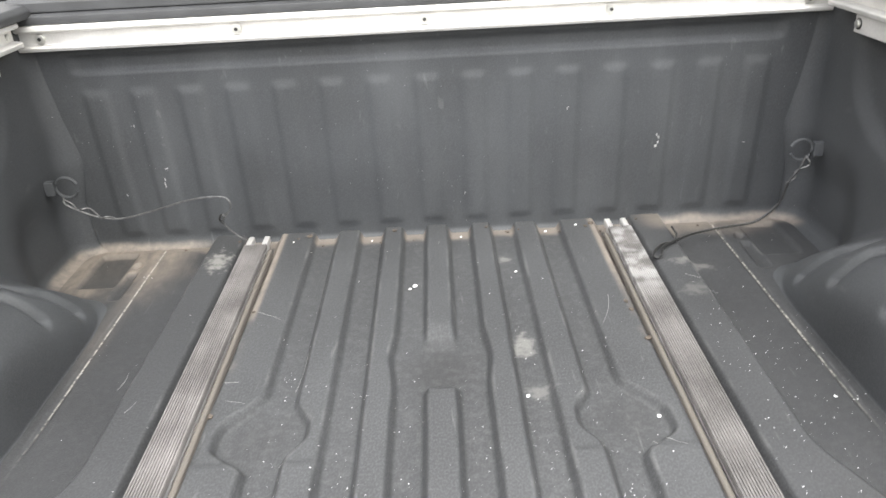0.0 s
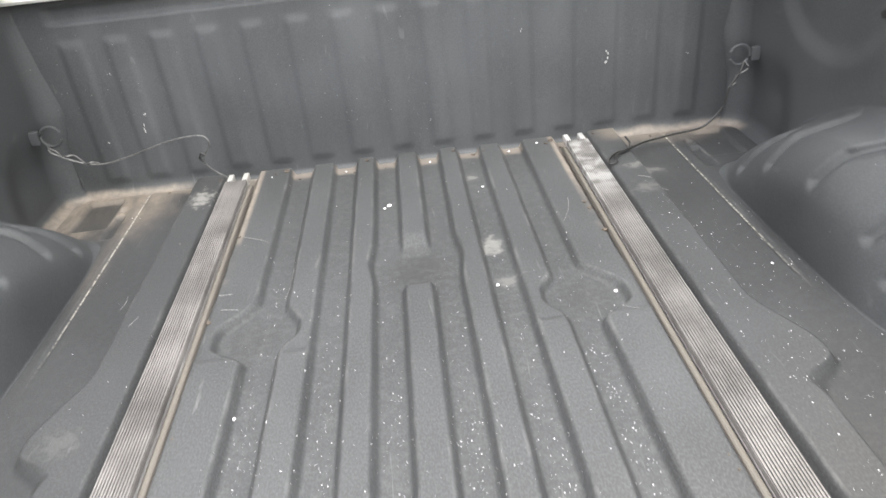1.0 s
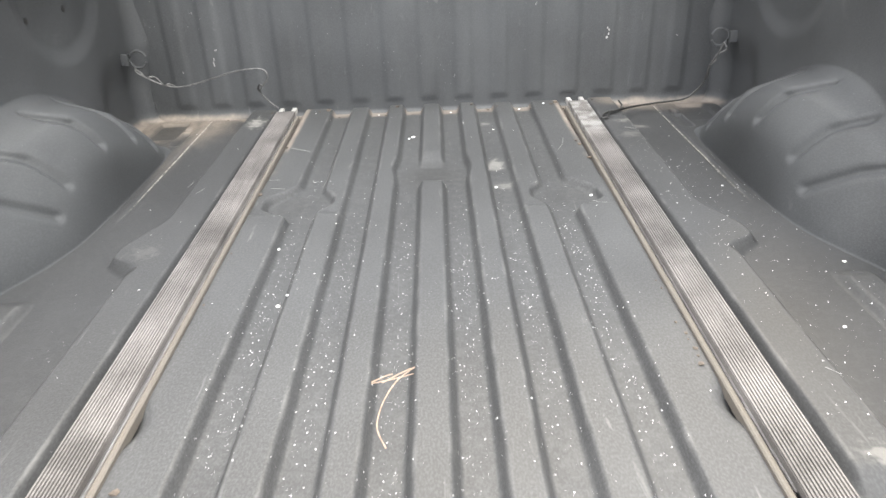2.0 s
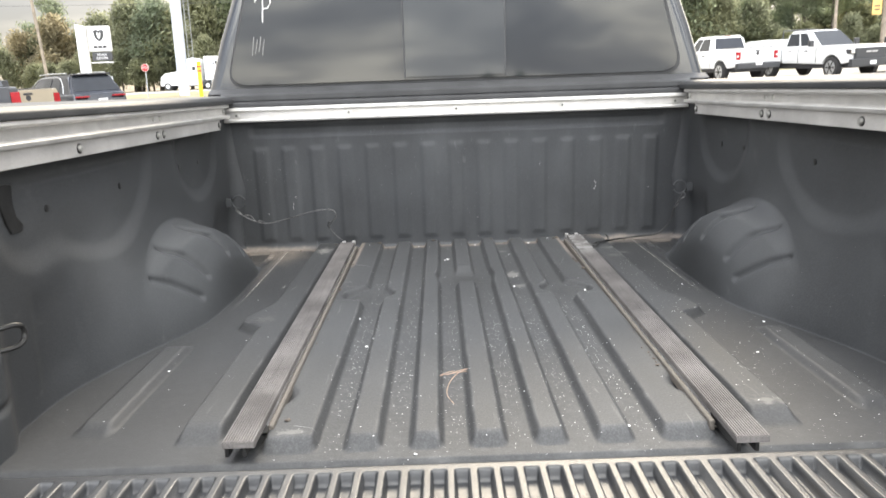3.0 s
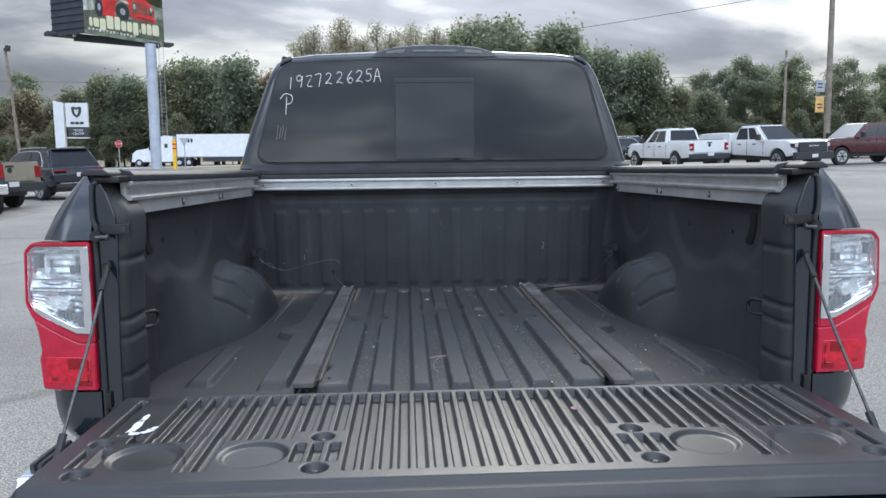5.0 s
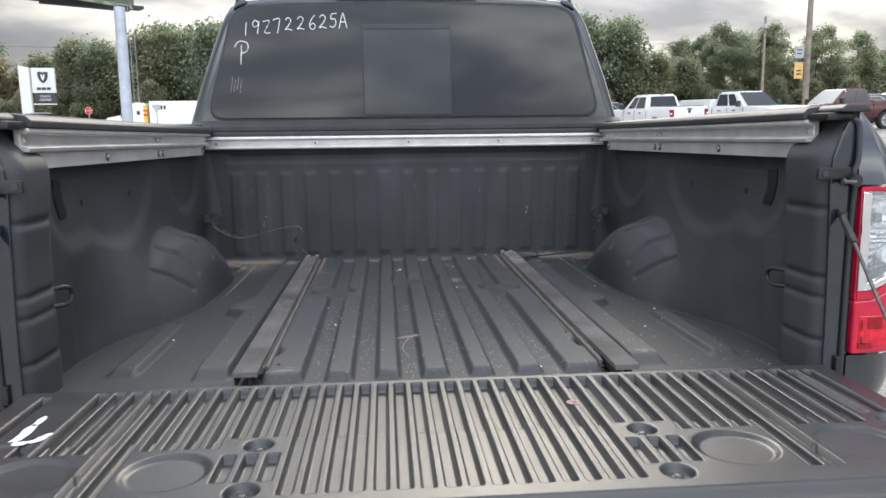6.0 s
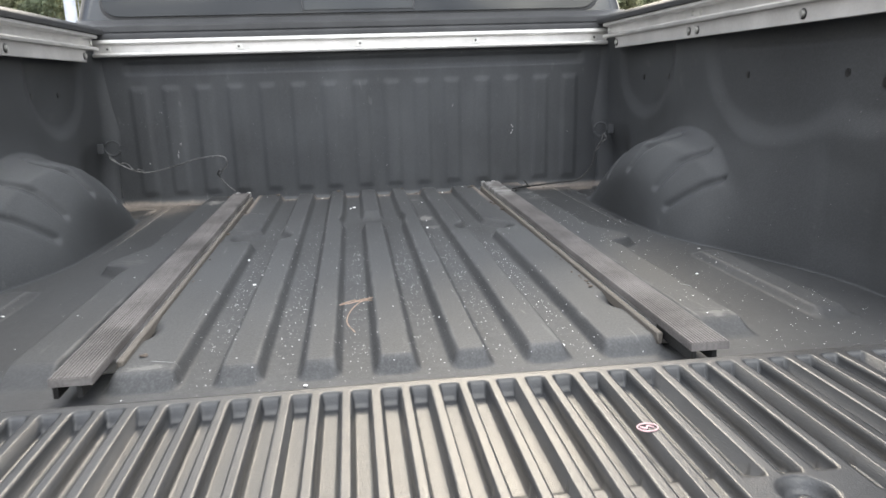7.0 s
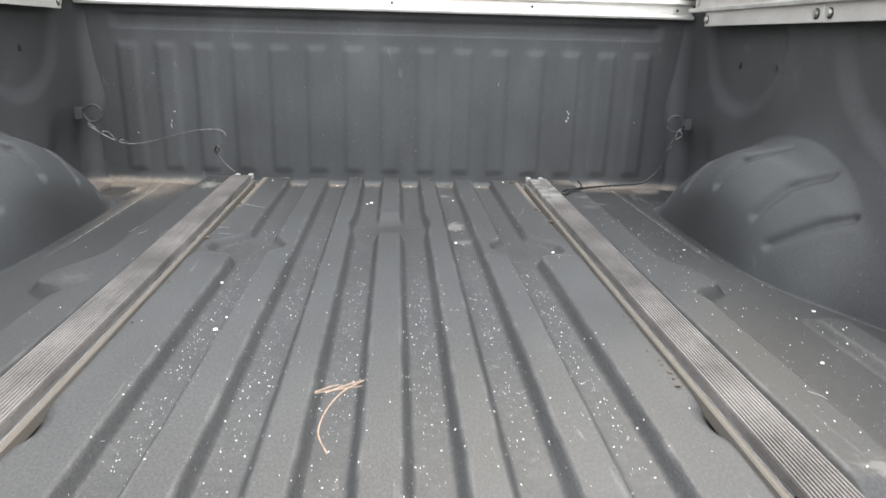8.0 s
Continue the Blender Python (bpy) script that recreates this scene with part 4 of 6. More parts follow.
    part("brake_panel", lamp_bend(prism(P([(0.880, 0.962), (0.974, 0.962), (0.974, 0.900), (0.880, 0.895)]), -0.0695, -0.066, "y", 0.001, 1)), M_REDLIT, lamp)
    for x0, x1, z0, z1 in ((0.898, 0.927, 0.934, 0.960), (0.879, 0.909, 0.893, 0.907), (0.950, 0.962, 0.906, 0.916), (0.883, 0.888, 0.93, 0.955), (0.883, 0.888, 0.902, 0.92)):
        part("lens_cell", lamp_bend(box((min(sx * x0, sx * x1), -0.0705, z0), (max(sx * x0, sx * x1), -0.068, z1), 0.0006, 1)), M_REDDARK, lamp)
    return lamp


for sx in (-1, 1):
    tail_lamp(sx)


# ---- tailgate ----
GATE_Z = 0.871
PITCH = 0.0327


def gate_fn(X, Y):
    A = np.abs(X)
    cell = np.abs(((A / PITCH) % 1.0) - 0.5) * PITCH     # 0 in a slot's middle
    k = np.floor(A / PITCH)
    slot = 1 - ss(0.0084, 0.0106, cell)
    end = np.where(k < 8, -0.552, np.where(k < 11, -0.354, np.where(k < 15, -0.390, np.where(k < 17, -0.540, np.where(k < 21, -0.393, np.where(k < 23, -0.356, 1.0))))))
    start = np.where(k < 21, -0.117, -0.126)
    along = ss(end - 0.003, end + 0.005, Y) * (1 - ss(start - 0.006, start + 0.004, Y))
    plaque = (X < 0) & (k >= 20) & (k < 22)               # flat plaque on one side, its slots cut short
    along = along * np.where(plaque, 1 - ss(-0.352, -0.344, Y), 1.0)
    depth = slot * along
    # the short slots between the round holes
    trio = slot * (((k >= 8) & (k < 11)) | ((k >= 21) & (k < 23))) * ss(-0.512, -0.504, Y) * (1 - ss(-0.426, -0.418, Y))
    depth = np.maximum(depth, trio)
    d = 0.0135 * depth
    # deeper slots toward the hinge, where the ribs stand on a second floor
    d = d * (1 + 0.30 * ss(-0.335, -0.325, Y))
    for cx, cy, r in ((0.306, -0.387, 0.0225), (0.304, -0.540, 0.0235), (0.727, -0.391, 0.024), (0.712, -0.541, 0.024)):
        q = np.hypot(A - cx, (Y - cy))
        d = np.where(q < r + 0.008, np.minimum(d, 0.0125 * ss(r, r + 0.008, q)), d)
        d = d + 0.012 * (1 - ss(r - 0.007, r + 0.002, q)) - 0.006 * (1 - ss(0.006, 0.009, q))
    for cx, r in ((0.424, 0.066), (0.621, 0.069)):
        q = np.hypot(A - cx, (Y + 0.467) * 1.02)
        d = np.where(q < r + 0.004, 0, d)
        d = d + 0.007 * (1 - ss(r - 0.014, r, q))
    z = GATE_Z - d
    # rolled edges all round
    z = z - 0.018 * (1 - ss(-0.604, -0.585, Y)) - 0.030 * ss(-0.098, -0.084, Y) - 0.02 * ss(0.785, 0.806, A)
    return X * (1 - 0.0), Y, z


gate = part("tailgate", prism([(-0.086, 0.828), (-0.600, 0.828), (-0.640, 0.834), (-0.662, 0.820), (-0.662, 0.765), (-0.640, 0.752), (-0.105, 0.750), (-0.088, 0.77)], -0.805, 0.805, "x", 0.006), M_PAINT, truck,
            "lowered black tailgate, inner side up")
sheet("gate_liner", np.linspace(-0.806, 0.806, 820), np.linspace(-0.606, -0.083, 190), gate_fn, M_GATE, gate, "dark grey slotted plastic tailgate liner with round recesses")
part("gate_top_lip", prism([(-0.600, 0.848), (-0.603, 0.858), (-0.622, 0.862), (-0.648, 0.852), (-0.655, 0.842), (-0.64, 0.838)], -0.803, 0.803, "x", 0.003), M_TRIM, gate)
for cx, cy in ((0.306, -0.387), (0.304, -0.540), (0.727, -0.391), (0.712, -0.541)):
    for sx in (-1, 1):
        part("liner_screw", disc((sx * cx, cy, GATE_Z - 0.0105), 0.0075, 0.006, "z", 12, 0.001), M_STEEL, gate)
scuff = bmesh.new()
for (x0, y0), (x1, y1), w in (((-0.694, -0.338), (-0.694, -0.262), 0.010), ((-0.695, -0.275), (-0.693, -0.226), 0.007), ((-0.696, -0.344), (-0.672, -0.346), 0.009), ((-0.672, -0.344), (-0.650, -0.322), 0.008), ((-0.662, -0.326), (-0.648, -0.306), 0.006)):
    d = Vector((x1 - x0, y1 - y0, 0)).normalized()
    nrm = Vector((-d.y, d.x, 0)) * w
    pts = []
    for s_, t_ in ((1, 0), (0.7, 0.35), (1.1, 0.7), (0.3, 1), (-0.5, 0.9), (-0.9, 0.5), (-0.6, 0.1)):
        p = Vector((x0, y0, GATE_Z + 0.001)) + Vector((x1 - x0, y1 - y0, 0)) * t_ + nrm * s_
        pts.append(p)
    f = scuff.faces.new([scuff.verts.new(p) for p in pts])
    ex = bmesh.ops.extrude_face_region(scuff, geom=[f])
    bmesh.ops.translate(scuff, vec=(0, 0, 0.0006), verts=[v for v in ex["geom"] if isinstance(v, bmesh.types.BMVert)])
part("scuff", scuff, M_SCUFF, gate, "white scraped paint scuff")
for sx in (-1, 1):
    cab_pts = curve_points([(sx * 0.828, -0.070, 1.170), (sx * 0.824, -0.115, 1.128), (sx * 0.820, -0.205, 1.030), (sx * 0.819, -0.295, 0.935), (sx * 0.819, -0.372, 0.852), (sx * 0.818, -0.400, 0.822)], 6)
    cable = part("gate_cable", tube(cab_pts, 0.0036), M_WIRE, truck, "grey braided tailgate cable", True)
    part("cable_end", tube([(sx * 0.829, -0.062, 1.182), (sx * 0.827, -0.078, 1.160), (sx * 0.824, -0.118, 1.125)], 0.0075), M_DARKSTEEL, cable)
    part("cable_end", tube([(sx * 0.819, -0.350, 0.876), (sx * 0.818, -0.400, 0.822)], 0.0085, 8, 0.007), M_TRIM, cable)
    part("cable_bolt", disc((sx * 0.829, -0.066, 1.176), 0.0085, 0.014, "y", 14, 0.002), M_DARKSTEEL, cable)
    part("hinge_arm", box((min(sx * 0.80, sx * 0.84), -0.15, 0.775), (max(sx * 0.80, sx * 0.84), -0.04, 0.815), 0.006), M_DARKSTEEL, truck)
ring_pts = [(0.2235 + 0.010 * math.cos(a), -0.258 + 0.008 * math.sin(a), GATE_Z + 0.0008) for a in np.linspace(0, 2 * math.pi, 25)]
part("tag", tube(ring_pts, 0.0009, 6), M_STICKER, gate, "small pale pink oval ring tag")
part("tag_bar", tube(curve_points([(0.2165, -0.256, GATE_Z + 0.0008), (0.2215, -0.260, GATE_Z + 0.0008), (0.2245, -0.255, GATE_Z + 0.0008), (0.2295, -0.259, GATE_Z + 0.0008)], 5), 0.0010, 6), M_STICKER, gate)

# rear bumper below the gate
bumper = part("rear_bumper", prism([(-0.10, 0.72), (-0.235, 0.715), (-0.25, 0.69), (-0.24, 0.55), (-0.10, 0.53)], -0.96, 0.96, "x", 0.015, 3), M_CHROME, truck, "chrome rear step bumper")
for sx in (-1, 1):
    corner_ = part("bumper_corner", prism([(-0.02, 0.54), (-0.02, 0.742), (-0.13, 0.746), (-0.215, 0.735), (-0.245, 0.70), (-0.235, 0.55)], sx * 0.845, sx * 0.992, "x", 0.012, 3), M_CHROME, bumper)
    for i_ in range(7):
        part("tread_rib", box((min(sx * (0.862 + 0.017 * i_), sx * (0.873 + 0.017 * i_)), -0.185, 0.738), (max(sx * (0.862 + 0.017 * i_), sx * (0.873 + 0.017 * i_)), -0.035, 0.752), 0.002, 1), M_TRIM, corner_)
part("step_pad", box((-0.9, -0.225, 0.716), (0.9, -0.11, 0.728), 0.004), M_TRIM, bumper)


# ---- cab ----
def cab_section(y, inset, drop):
    """Half-outline of the cab across its width, drawn in at the edges."""
    pts = [(0.955, 0.55), (0.985, 0.80), (0.975, 1.10), (0.949, 1.36), (0.932, 1.42), (0.874, 1.60), (0.789, 1.82), (0.766, 1.864), (0.742, 1.897), (0.700, 1.922), (0.58, 1.938), (0.30, 1.950), (0.0, 1.953)]
    out = []
    for x, z in pts:
        k = max(0.0, (z - 1.2) / 0.75)
        out.append((max(x - inset, 0.0), y, z - drop * k))
    return out


def build_cab():
    bm = bmesh.new()
    rows = []
    for y, inset, drop in ((1.742, 0.050, 0.026), (1.746, 0.034, 0.016), (1.755, 0.018, 0.008), (1.772, 0.006, 0.003), (1.80, 0.001, 0.0), (1.86, 0, 0), (2.4, -0.01, -0.012), (3.0, -0.005, -0.008), (3.25, 0.02, 0.03), (3.75, 0.06, 0.46), (4.0, 0.06, 0.60)):
        half = cab_section(y, inset, drop)
        ring = [*half, *[(-x, yy, z) for x, yy, z in half[-2::-1]]]
        rows.append([bm.verts.new(p) for p in ring])
    for a, b in zip(rows, rows[1:]):
        for i in range(len(a) - 1):
            bm.faces.new((a[i], a[i + 1], b[i + 1], b[i]))
    bm.faces.new(rows[0])
    bm.faces.new(rows[-1][::-1])
    for r0, r1 in zip(rows, rows[1:]):
        bm.faces.new((r0[0], r1[0], r1[-1], r0[-1]))
    return bm


cab = part("cab", build_cab(), M_PAINT, truck, "glossy blue-black painted crew cab")
cab.location.x = 0.007
part("hood", prism([(4.0, 0.6), (4.0, 1.30), (4.4, 1.28), (5.15, 1.20), (5.28, 1.10), (5.30, 0.6)], -0.93, 0.93, "x", 0.05, 3), M_PAINT, truck)


def arc_outline(w_bottom, w_top, z0, z1, crown, r, seg=6):
    """A window outline: tapering sides, rounded corners, slightly arched top."""
    corners = [(-w_bottom, z0), (w_bottom, z0), (w_top, z1), (-w_top, z1)]
    pts = []
    for i in range(4):
        p, a, b = (Vector(corners[i]), Vector(corners[i - 1]), Vector(corners[(i + 1) % 4]))
        u, v = (a - p).normalized(), (b - p).normalized()
        s, e = p + u * r, p + v * r
        for k in range(seg + 1):
            t = k / seg
            pts.append((1 - t) ** 2 * s + 2 * t * (1 - t) * p + t * t * e)
    out = []
    for i, p in enumerate(pts):
        q = pts[(i + 1) % len(pts)]
        for k in range(6 if (q - p).length > 0.3 else 1):
            s = p + (q - p) * (k / (6 if (q - p).length > 0.3 else 1))
            f = max(0.0, (s.y - (z0 + z1) / 2) / ((z1 - z0) / 2))
            out.append((s.x, s.y + crown * f * (1 - (s.x / w_bottom) ** 2)))
    return out


seal = part("window_seal", prism(arc_outline(0.850, 0.718, 1.424, 1.888, 0.026, 0.085), 1.728, 1.741, "y", 0.003), M_TRIM, cab)
glass = part("rear_window", prism(arc_outline(0.838, 0.706, 1.434, 1.876, 0.026, 0.08), 1.721, 1.729, "y", 0.001, 1), M_GLASS, cab, "dark tinted rear window with chalked marks")
glass.location.x = -0.007
seal.location.x = -0.005
part("sliding_pane", box((-0.180, 1.716, 1.444), (0.186, 1.7215, 1.800), 0.002), M_PANEGLASS, glass, "sliding centre pane")
part("pane_header", box((-0.186, 1.7135, 1.797), (0.190, 1.7215, 1.818), 0.002), M_SIGNDARK, glass)
for x in (-0.183, 0.188):
    part("pane_edge", box((x - 0.0025, 1.7150, 1.442), (x + 0.0025, 1.7215, 1.800), 0.001), M_SIGNDARK, glass)
part("window_ledge", prism([(1.66, 1.406), (1.70, 1.424), (1.745, 1.424), (1.745, 1.36), (1.71, 1.36)], -0.905, 0.915, "x", 0.006), M_TRIM, cab)
part("rear_spoiler", prism([(-0.300, 1.915), (-0.27, 1.942), (-0.20, 1.962), (-0.1, 1.971), (0.0, 1.974), (0.1, 1.971), (0.20, 1.962), (0.27, 1.942), (0.300, 1.915)], 1.735, 1.82, "y", 0.006), M_PAINT, cab, "black roof-edge lamp housing")
part("high_lamp", box((-0.105, 1.729, 1.940), (0.105, 1.738, 1.950), 0.002), M_LAMPLENS, cab)
for sx in (-1, 1):
    part("cargo_lamp", prism([(sx * 0.14, 1.936), (sx * 0.225, 1.931), (sx * 0.225, 1.944), (sx * 0.14, 1.953)], 1.730, 1.738, "y", 0.002), M_LAMPLENS, cab)
    part("roof_moulding", tube(curve_points([(sx * 0.705, 1.775, 1.918), (sx * 0.703, 2.2, 1.935), (sx * 0.70, 3.1, 1.93)], 4), 0.012), M_TRIM, cab)
    part("roof_corner", prism([(sx * 0.668, 1.904), (sx * 0.700, 1.893), (sx * 0.722, 1.880), (sx * 0.714, 1.906), (sx * 0.69, 1.920), (sx * 0.664, 1.924)], 1.738, 1.79, "y", 0.006), M_PAINT, cab)

def cab_pane(name, corners):
    """A pane lying on the cab's outside, a little proud of it."""
    q = [Vector(p) for p in corners]
    n = (q[1] - q[0]).cross(q[3] - q[0]).normalized()
    mid = sum(q, Vector()) / 4
    if n.dot(mid - Vector((0, 2.5, 1.5))) < 0:
        n = -n
    bm_ = bmesh.new()
    lo, hi = [bm_.verts.new(p - n * 0.02) for p in q], [bm_.verts.new(p + n * 0.008) for p in q]
    bm_.faces.new(hi)
    bm_.faces.new(lo[::-1])
    for i_ in range(4):
        bm_.faces.new((lo[i_], lo[(i_ + 1) % 4], hi[(i_ + 1) % 4], hi[i_]))
    return part(name, bm_, M_CARGLASS, cab)


for sx in (-1, 1):
    for y0, y1, y2, y3 in ((1.93, 2.52, 2.50, 2.02), (2.60, 3.40, 3.12, 2.60)):
        cab_pane("side_window", [(sx * 0.918, y0, 1.46), (sx * 0.918, y1, 1.46), (sx * 0.800, y2, 1.79), (sx * 0.800, y3, 1.79)])
cab_pane("windscreen", [(-0.70, 3.30, 1.88), (0.70, 3.30, 1.88), (0.80, 3.70, 1.52), (-0.80, 3.70, 1.52)])

# chalked stock number on the glass, hand-lettered strokes
GLYPHS = {
    "1": [[(0.4, 1), (0.25, 0)]],
    "9": [[(0.8, 0.75), (0.45, 1), (0.15, 0.75), (0.35, 0.5), (0.75, 0.72), (0.8, 0.9), (0.6, 0)]],
    "2": [[(0.15, 0.8), (0.45, 1), (0.75, 0.8), (0.5, 0.4), (0.1, 0.05), (0.4, 0.1), (0.85, 0.0)]],
    "Z": [[(0.1, 0.85), (0.75, 0.9), (0.25, 0.1), (0.8, 0.05)]],
    "7": [[(0.1, 0.85), (0.7, 0.95), (0.65, 0.5), (0.5, -0.05)]],
    "6": [[(0.7, 1), (0.3, 0.6), (0.2, 0.2), (0.5, 0), (0.75, 0.25), (0.5, 0.45), (0.25, 0.25)]],
    "5": [[(0.8, 1), (0.3, 0.95), (0.25, 0.6), (0.6, 0.6), (0.7, 0.25), (0.4, 0), (0.1, 0.1)]],
    "A": [[(0.1, -0.1), (0.45, 0.95), (0.6, 0.9), (0.9, -0.05)], [(0.2, 0.4), (0.8, 0.4)]],
    "P": [[(0.55, 0.85), (0.45, 0.0)], [(0.1, 0.75), (0.4, 1.0), (0.85, 0.95), (0.95, 0.75), (0.8, 0.55), (0.5, 0.5)]],
}
marks = [("1", -0.655, 1.772, 0.065), ("9", -0.620, 1.780, 0.066), ("Z", -0.576, 1.781, 0.068), ("7", -0.535, 1.785, 0.072), ("2", -0.485, 1.794, 0.062), ("2", -0.435, 1.797, 0.064),
         ("6", -0.388, 1.797, 0.070), ("2", -0.344, 1.802, 0.066), ("5", -0.300, 1.806, 0.068), ("A", -0.262, 1.806, 0.066), ("P", -0.708, 1.655, 0.115)]
for ch, x, z, s in marks:
    x -= 0.012 if ch == "P" else 0.0205
    bm = bmesh.new()
    w = s * (0.62 if ch != "P" else 0.58)
    s *= 0.82
    for stroke in GLYPHS[ch]:
        add_tube(bm, curve_points([(x + u * w, 1.7198, z + v * s) for u, v in stroke], 5), 0.0018, 6)
    part("chalk_mark", bm, M_CHALK, glass, "white chalked hand-lettered mark")
for i in range(4):
    x = -0.734 + 0.0125 * i
    part("chalk_streak", tube([(x + 0.008, 1.7200, 1.606 - 0.010 * (i % 2)), (x + 0.003, 1.7200, 1.575), (x - 0.003, 1.7200, 1.540 + 0.006 * (i % 3))], 0.0014, 6), M_SPLASH, glass)


# ---- wheels of the truck ----
def add_wheel(parent, x, y, z, r, w, rim_r):
    tyre = part("wheel", disc((x, y, z), r, w, "x", 36, 0.035), M_TYRE, parent)
    s = 1 if x > 0 else -1
    part("rim", disc((x + s * (w / 2 - 0.01), y, z), rim_r, 0.04, "x", 24, 0.01), M_RIM, tyre)
    part("hub", disc((x + s * (w / 2 + 0.012), y, z), rim_r * 0.3, 0.02, "x", 12, 0.004), M_DARKSTEEL, tyre)
    for k in range(6):
        a = k * math.pi / 3
        p = Vector((x + s * (w / 2 + 0.005), y + math.cos(a) * rim_r * 0.62, z + math.sin(a) * rim_r * 0.62))
        q = Matrix.Translation(p) @ Matrix.Rotation(a, 4, "X")
        part("rim_gap", box((-0.008, -rim_r * 0.24, -rim_r * 0.11), (0.010, rim_r * 0.24, rim_r * 0.11), 0.004, 1, q), M_DARKSTEEL, tyre)
    return tyre


for sx in (-1, 1):
    for y in (0.90, 4.45):
        add_wheel(truck, sx * 0.83, y, 0.40 + 0.034 * y * (1 if y > 2 else 0), 0.40, 0.27, 0.25)


# ---- loose things in the bed ----
def cargo_strip(sx):
    """A grooved composite strip on an aluminium channel, lying along the bed."""
    x_rear, x_front, y0, y1, w = sx * 0.398, sx * 0.411, 0.003 if sx < 0 else -0.036, 1.585, 0.051
    ob = thing("cargo_strip", "weathered grey composite deck strip on an aluminium channel, on bed floor", "deck strip", "cargo strips")
    zt, zb = 0.866, 0.8545
    n = 12
    top = []
    for i in range(n):
        a, b = -w / 2 + w * i / n, -w / 2 + w * (i + 1) / n
        g = (b - a) * 0.27
        top += [(a + g * 0.5, zt - 0.0023), (a + g, zt), (b - g, zt), (b - g * 0.5, zt - 0.0023)]
    prof = [(-w / 2, zb), (-w / 2, zt - 0.002), *top, (w / 2, zt - 0.002), (w / 2, zb)]
    bm = prism(prof, y0, y1 - 0.03, "y")

    def skew(b):
        for v in b.verts:
            f = v.co.y / 1.6
            v.co.x += x_rear + (x_front - x_rear) * f + 0.0012 * math.sin(v.co.y * 9 + sx)
        return b
    part("deck_board", skew(bm), M_DECK, ob, "grey weathered grooved board")
    for off in (-0.018, 0.018):
        part("channel_leg", skew(box((off - 0.003, y0 + 0.10, 0.8455), (off + 0.003, y1, 0.8545), 0.0)), M_ALU_DULL, ob)
    part("channel_base", skew(box((-0.022, y0 + 0.11, 0.8245), (0.022, y1 + 0.006, 0.8455), 0.002, 1)), M_ALU_DULL, ob)
    for off in (-0.020, 0.008):
        part("board_web", skew(box((off - 0.003, y0 + 0.004, 0.838), (off + 0.003, y0 + 0.12, 0.8535), 0.0)), M_DARKSTEEL, ob)
    for off in (-0.019, 0.017):
        part("channel_prong", skew(box((off - 0.006, y1 - 0.035, 0.846), (off + 0.007, y1 + 0.020, 0.862), 0.002, 1)), M_ALU_DULL, ob, "bare silver channel end")
    inner = -sx * (w / 2 + 0.006)
    part("side_flange", skew(box((inner - 0.0045, y0 + 0.085, 0.8335), (inner + 0.0045, y1 - 0.03, 0.8515), 0.002, 1)), M_FLANGE, ob, "dirty tan lower lip")
    return ob


for sx in (-1, 1):
    cargo_strip(sx)


def wire(name, label, ctrl, r, mat_):
    ob = thing(name, label, "wire")
    part("strand", tube(curve_points(ctrl, 8), r, 7), mat_, ob, "", True)
    return ob


w1 = wire("wire", "bent bare wire hooked through a tie-down ring beside the front wall",
          [(-0.800, 1.545, 1.006), (-0.792, 1.535, 0.992), (-0.738, 1.545, 0.957), (-0.690, 1.555, 0.946), (-0.620, 1.555, 0.960), (-0.545, 1.55, 0.981), (-0.485, 1.545, 0.990), (-0.452, 1.545, 0.985),
           (-0.446, 1.545, 0.962), (-0.466, 1.55, 0.938), (-0.472, 1.555, 0.922), (-0.452, 1.56, 0.893), (-0.430, 1.565, 0.872)], 0.0021, M_WIRE)
part("twist", tube(curve_points([(-0.80 + 0.012 * i, 1.543 + 0.006 * math.sin(i * 1.7), 0.996 - 0.006 * i + 0.006 * math.cos(i * 1.7)) for i in range(9)], 4), 0.002, 6), M_WIRE, w1, "", True)
part("hook_tip", tube(curve_points([(-0.472, 1.555, 0.922), (-0.478, 1.552, 0.932), (-0.470, 1.548, 0.945), (-0.462, 1.548, 0.94)], 5), 0.0024, 6), M_BLACKWIRE, w1, "", True)
w2 = wire("wire", "bent dark wire trailing from tie-down ring onto the bed floor",
          [(0.800, 1.548, 1.010), (0.790, 1.545, 0.985), (0.770, 1.545, 0.952), (0.762, 1.548, 0.910), (0.735, 1.55, 0.875), (0.705, 1.55, 0.858), (0.640, 1.545, 0.853), (0.575, 1.530, 0.850), (0.545, 1.512, 0.851), (0.515, 1.495, 0.850),
           (0.485, 1.480, 0.851), (0.462, 1.450, 0.852), (0.455, 1.428, 0.850), (0.470, 1.430, 0.851), (0.482, 1.462, 0.853), (0.505, 1.485, 0.852), (0.528, 1.498, 0.855)], 0.0028, M_BLACKWIRE)
part("twist", tube(curve_points([(0.800, 1.548, 1.012), (0.808, 1.54, 0.995), (0.785, 1.548, 0.978), (0.782, 1.542, 0.965), (0.768, 1.548, 0.95)], 5), 0.0024, 6), M_WIRE, w2, "", True)
part("spur", tube([(0.520, 1.498, 0.851), (0.528, 1.515, 0.858), (0.522, 1.535, 0.866)], 0.0026, 6), M_BLACKWIRE, w2)


def floor_height(x, y):
    _, _, z = floor_fn(np.array([x], float), np.array([y], float))
    return float(z[0])


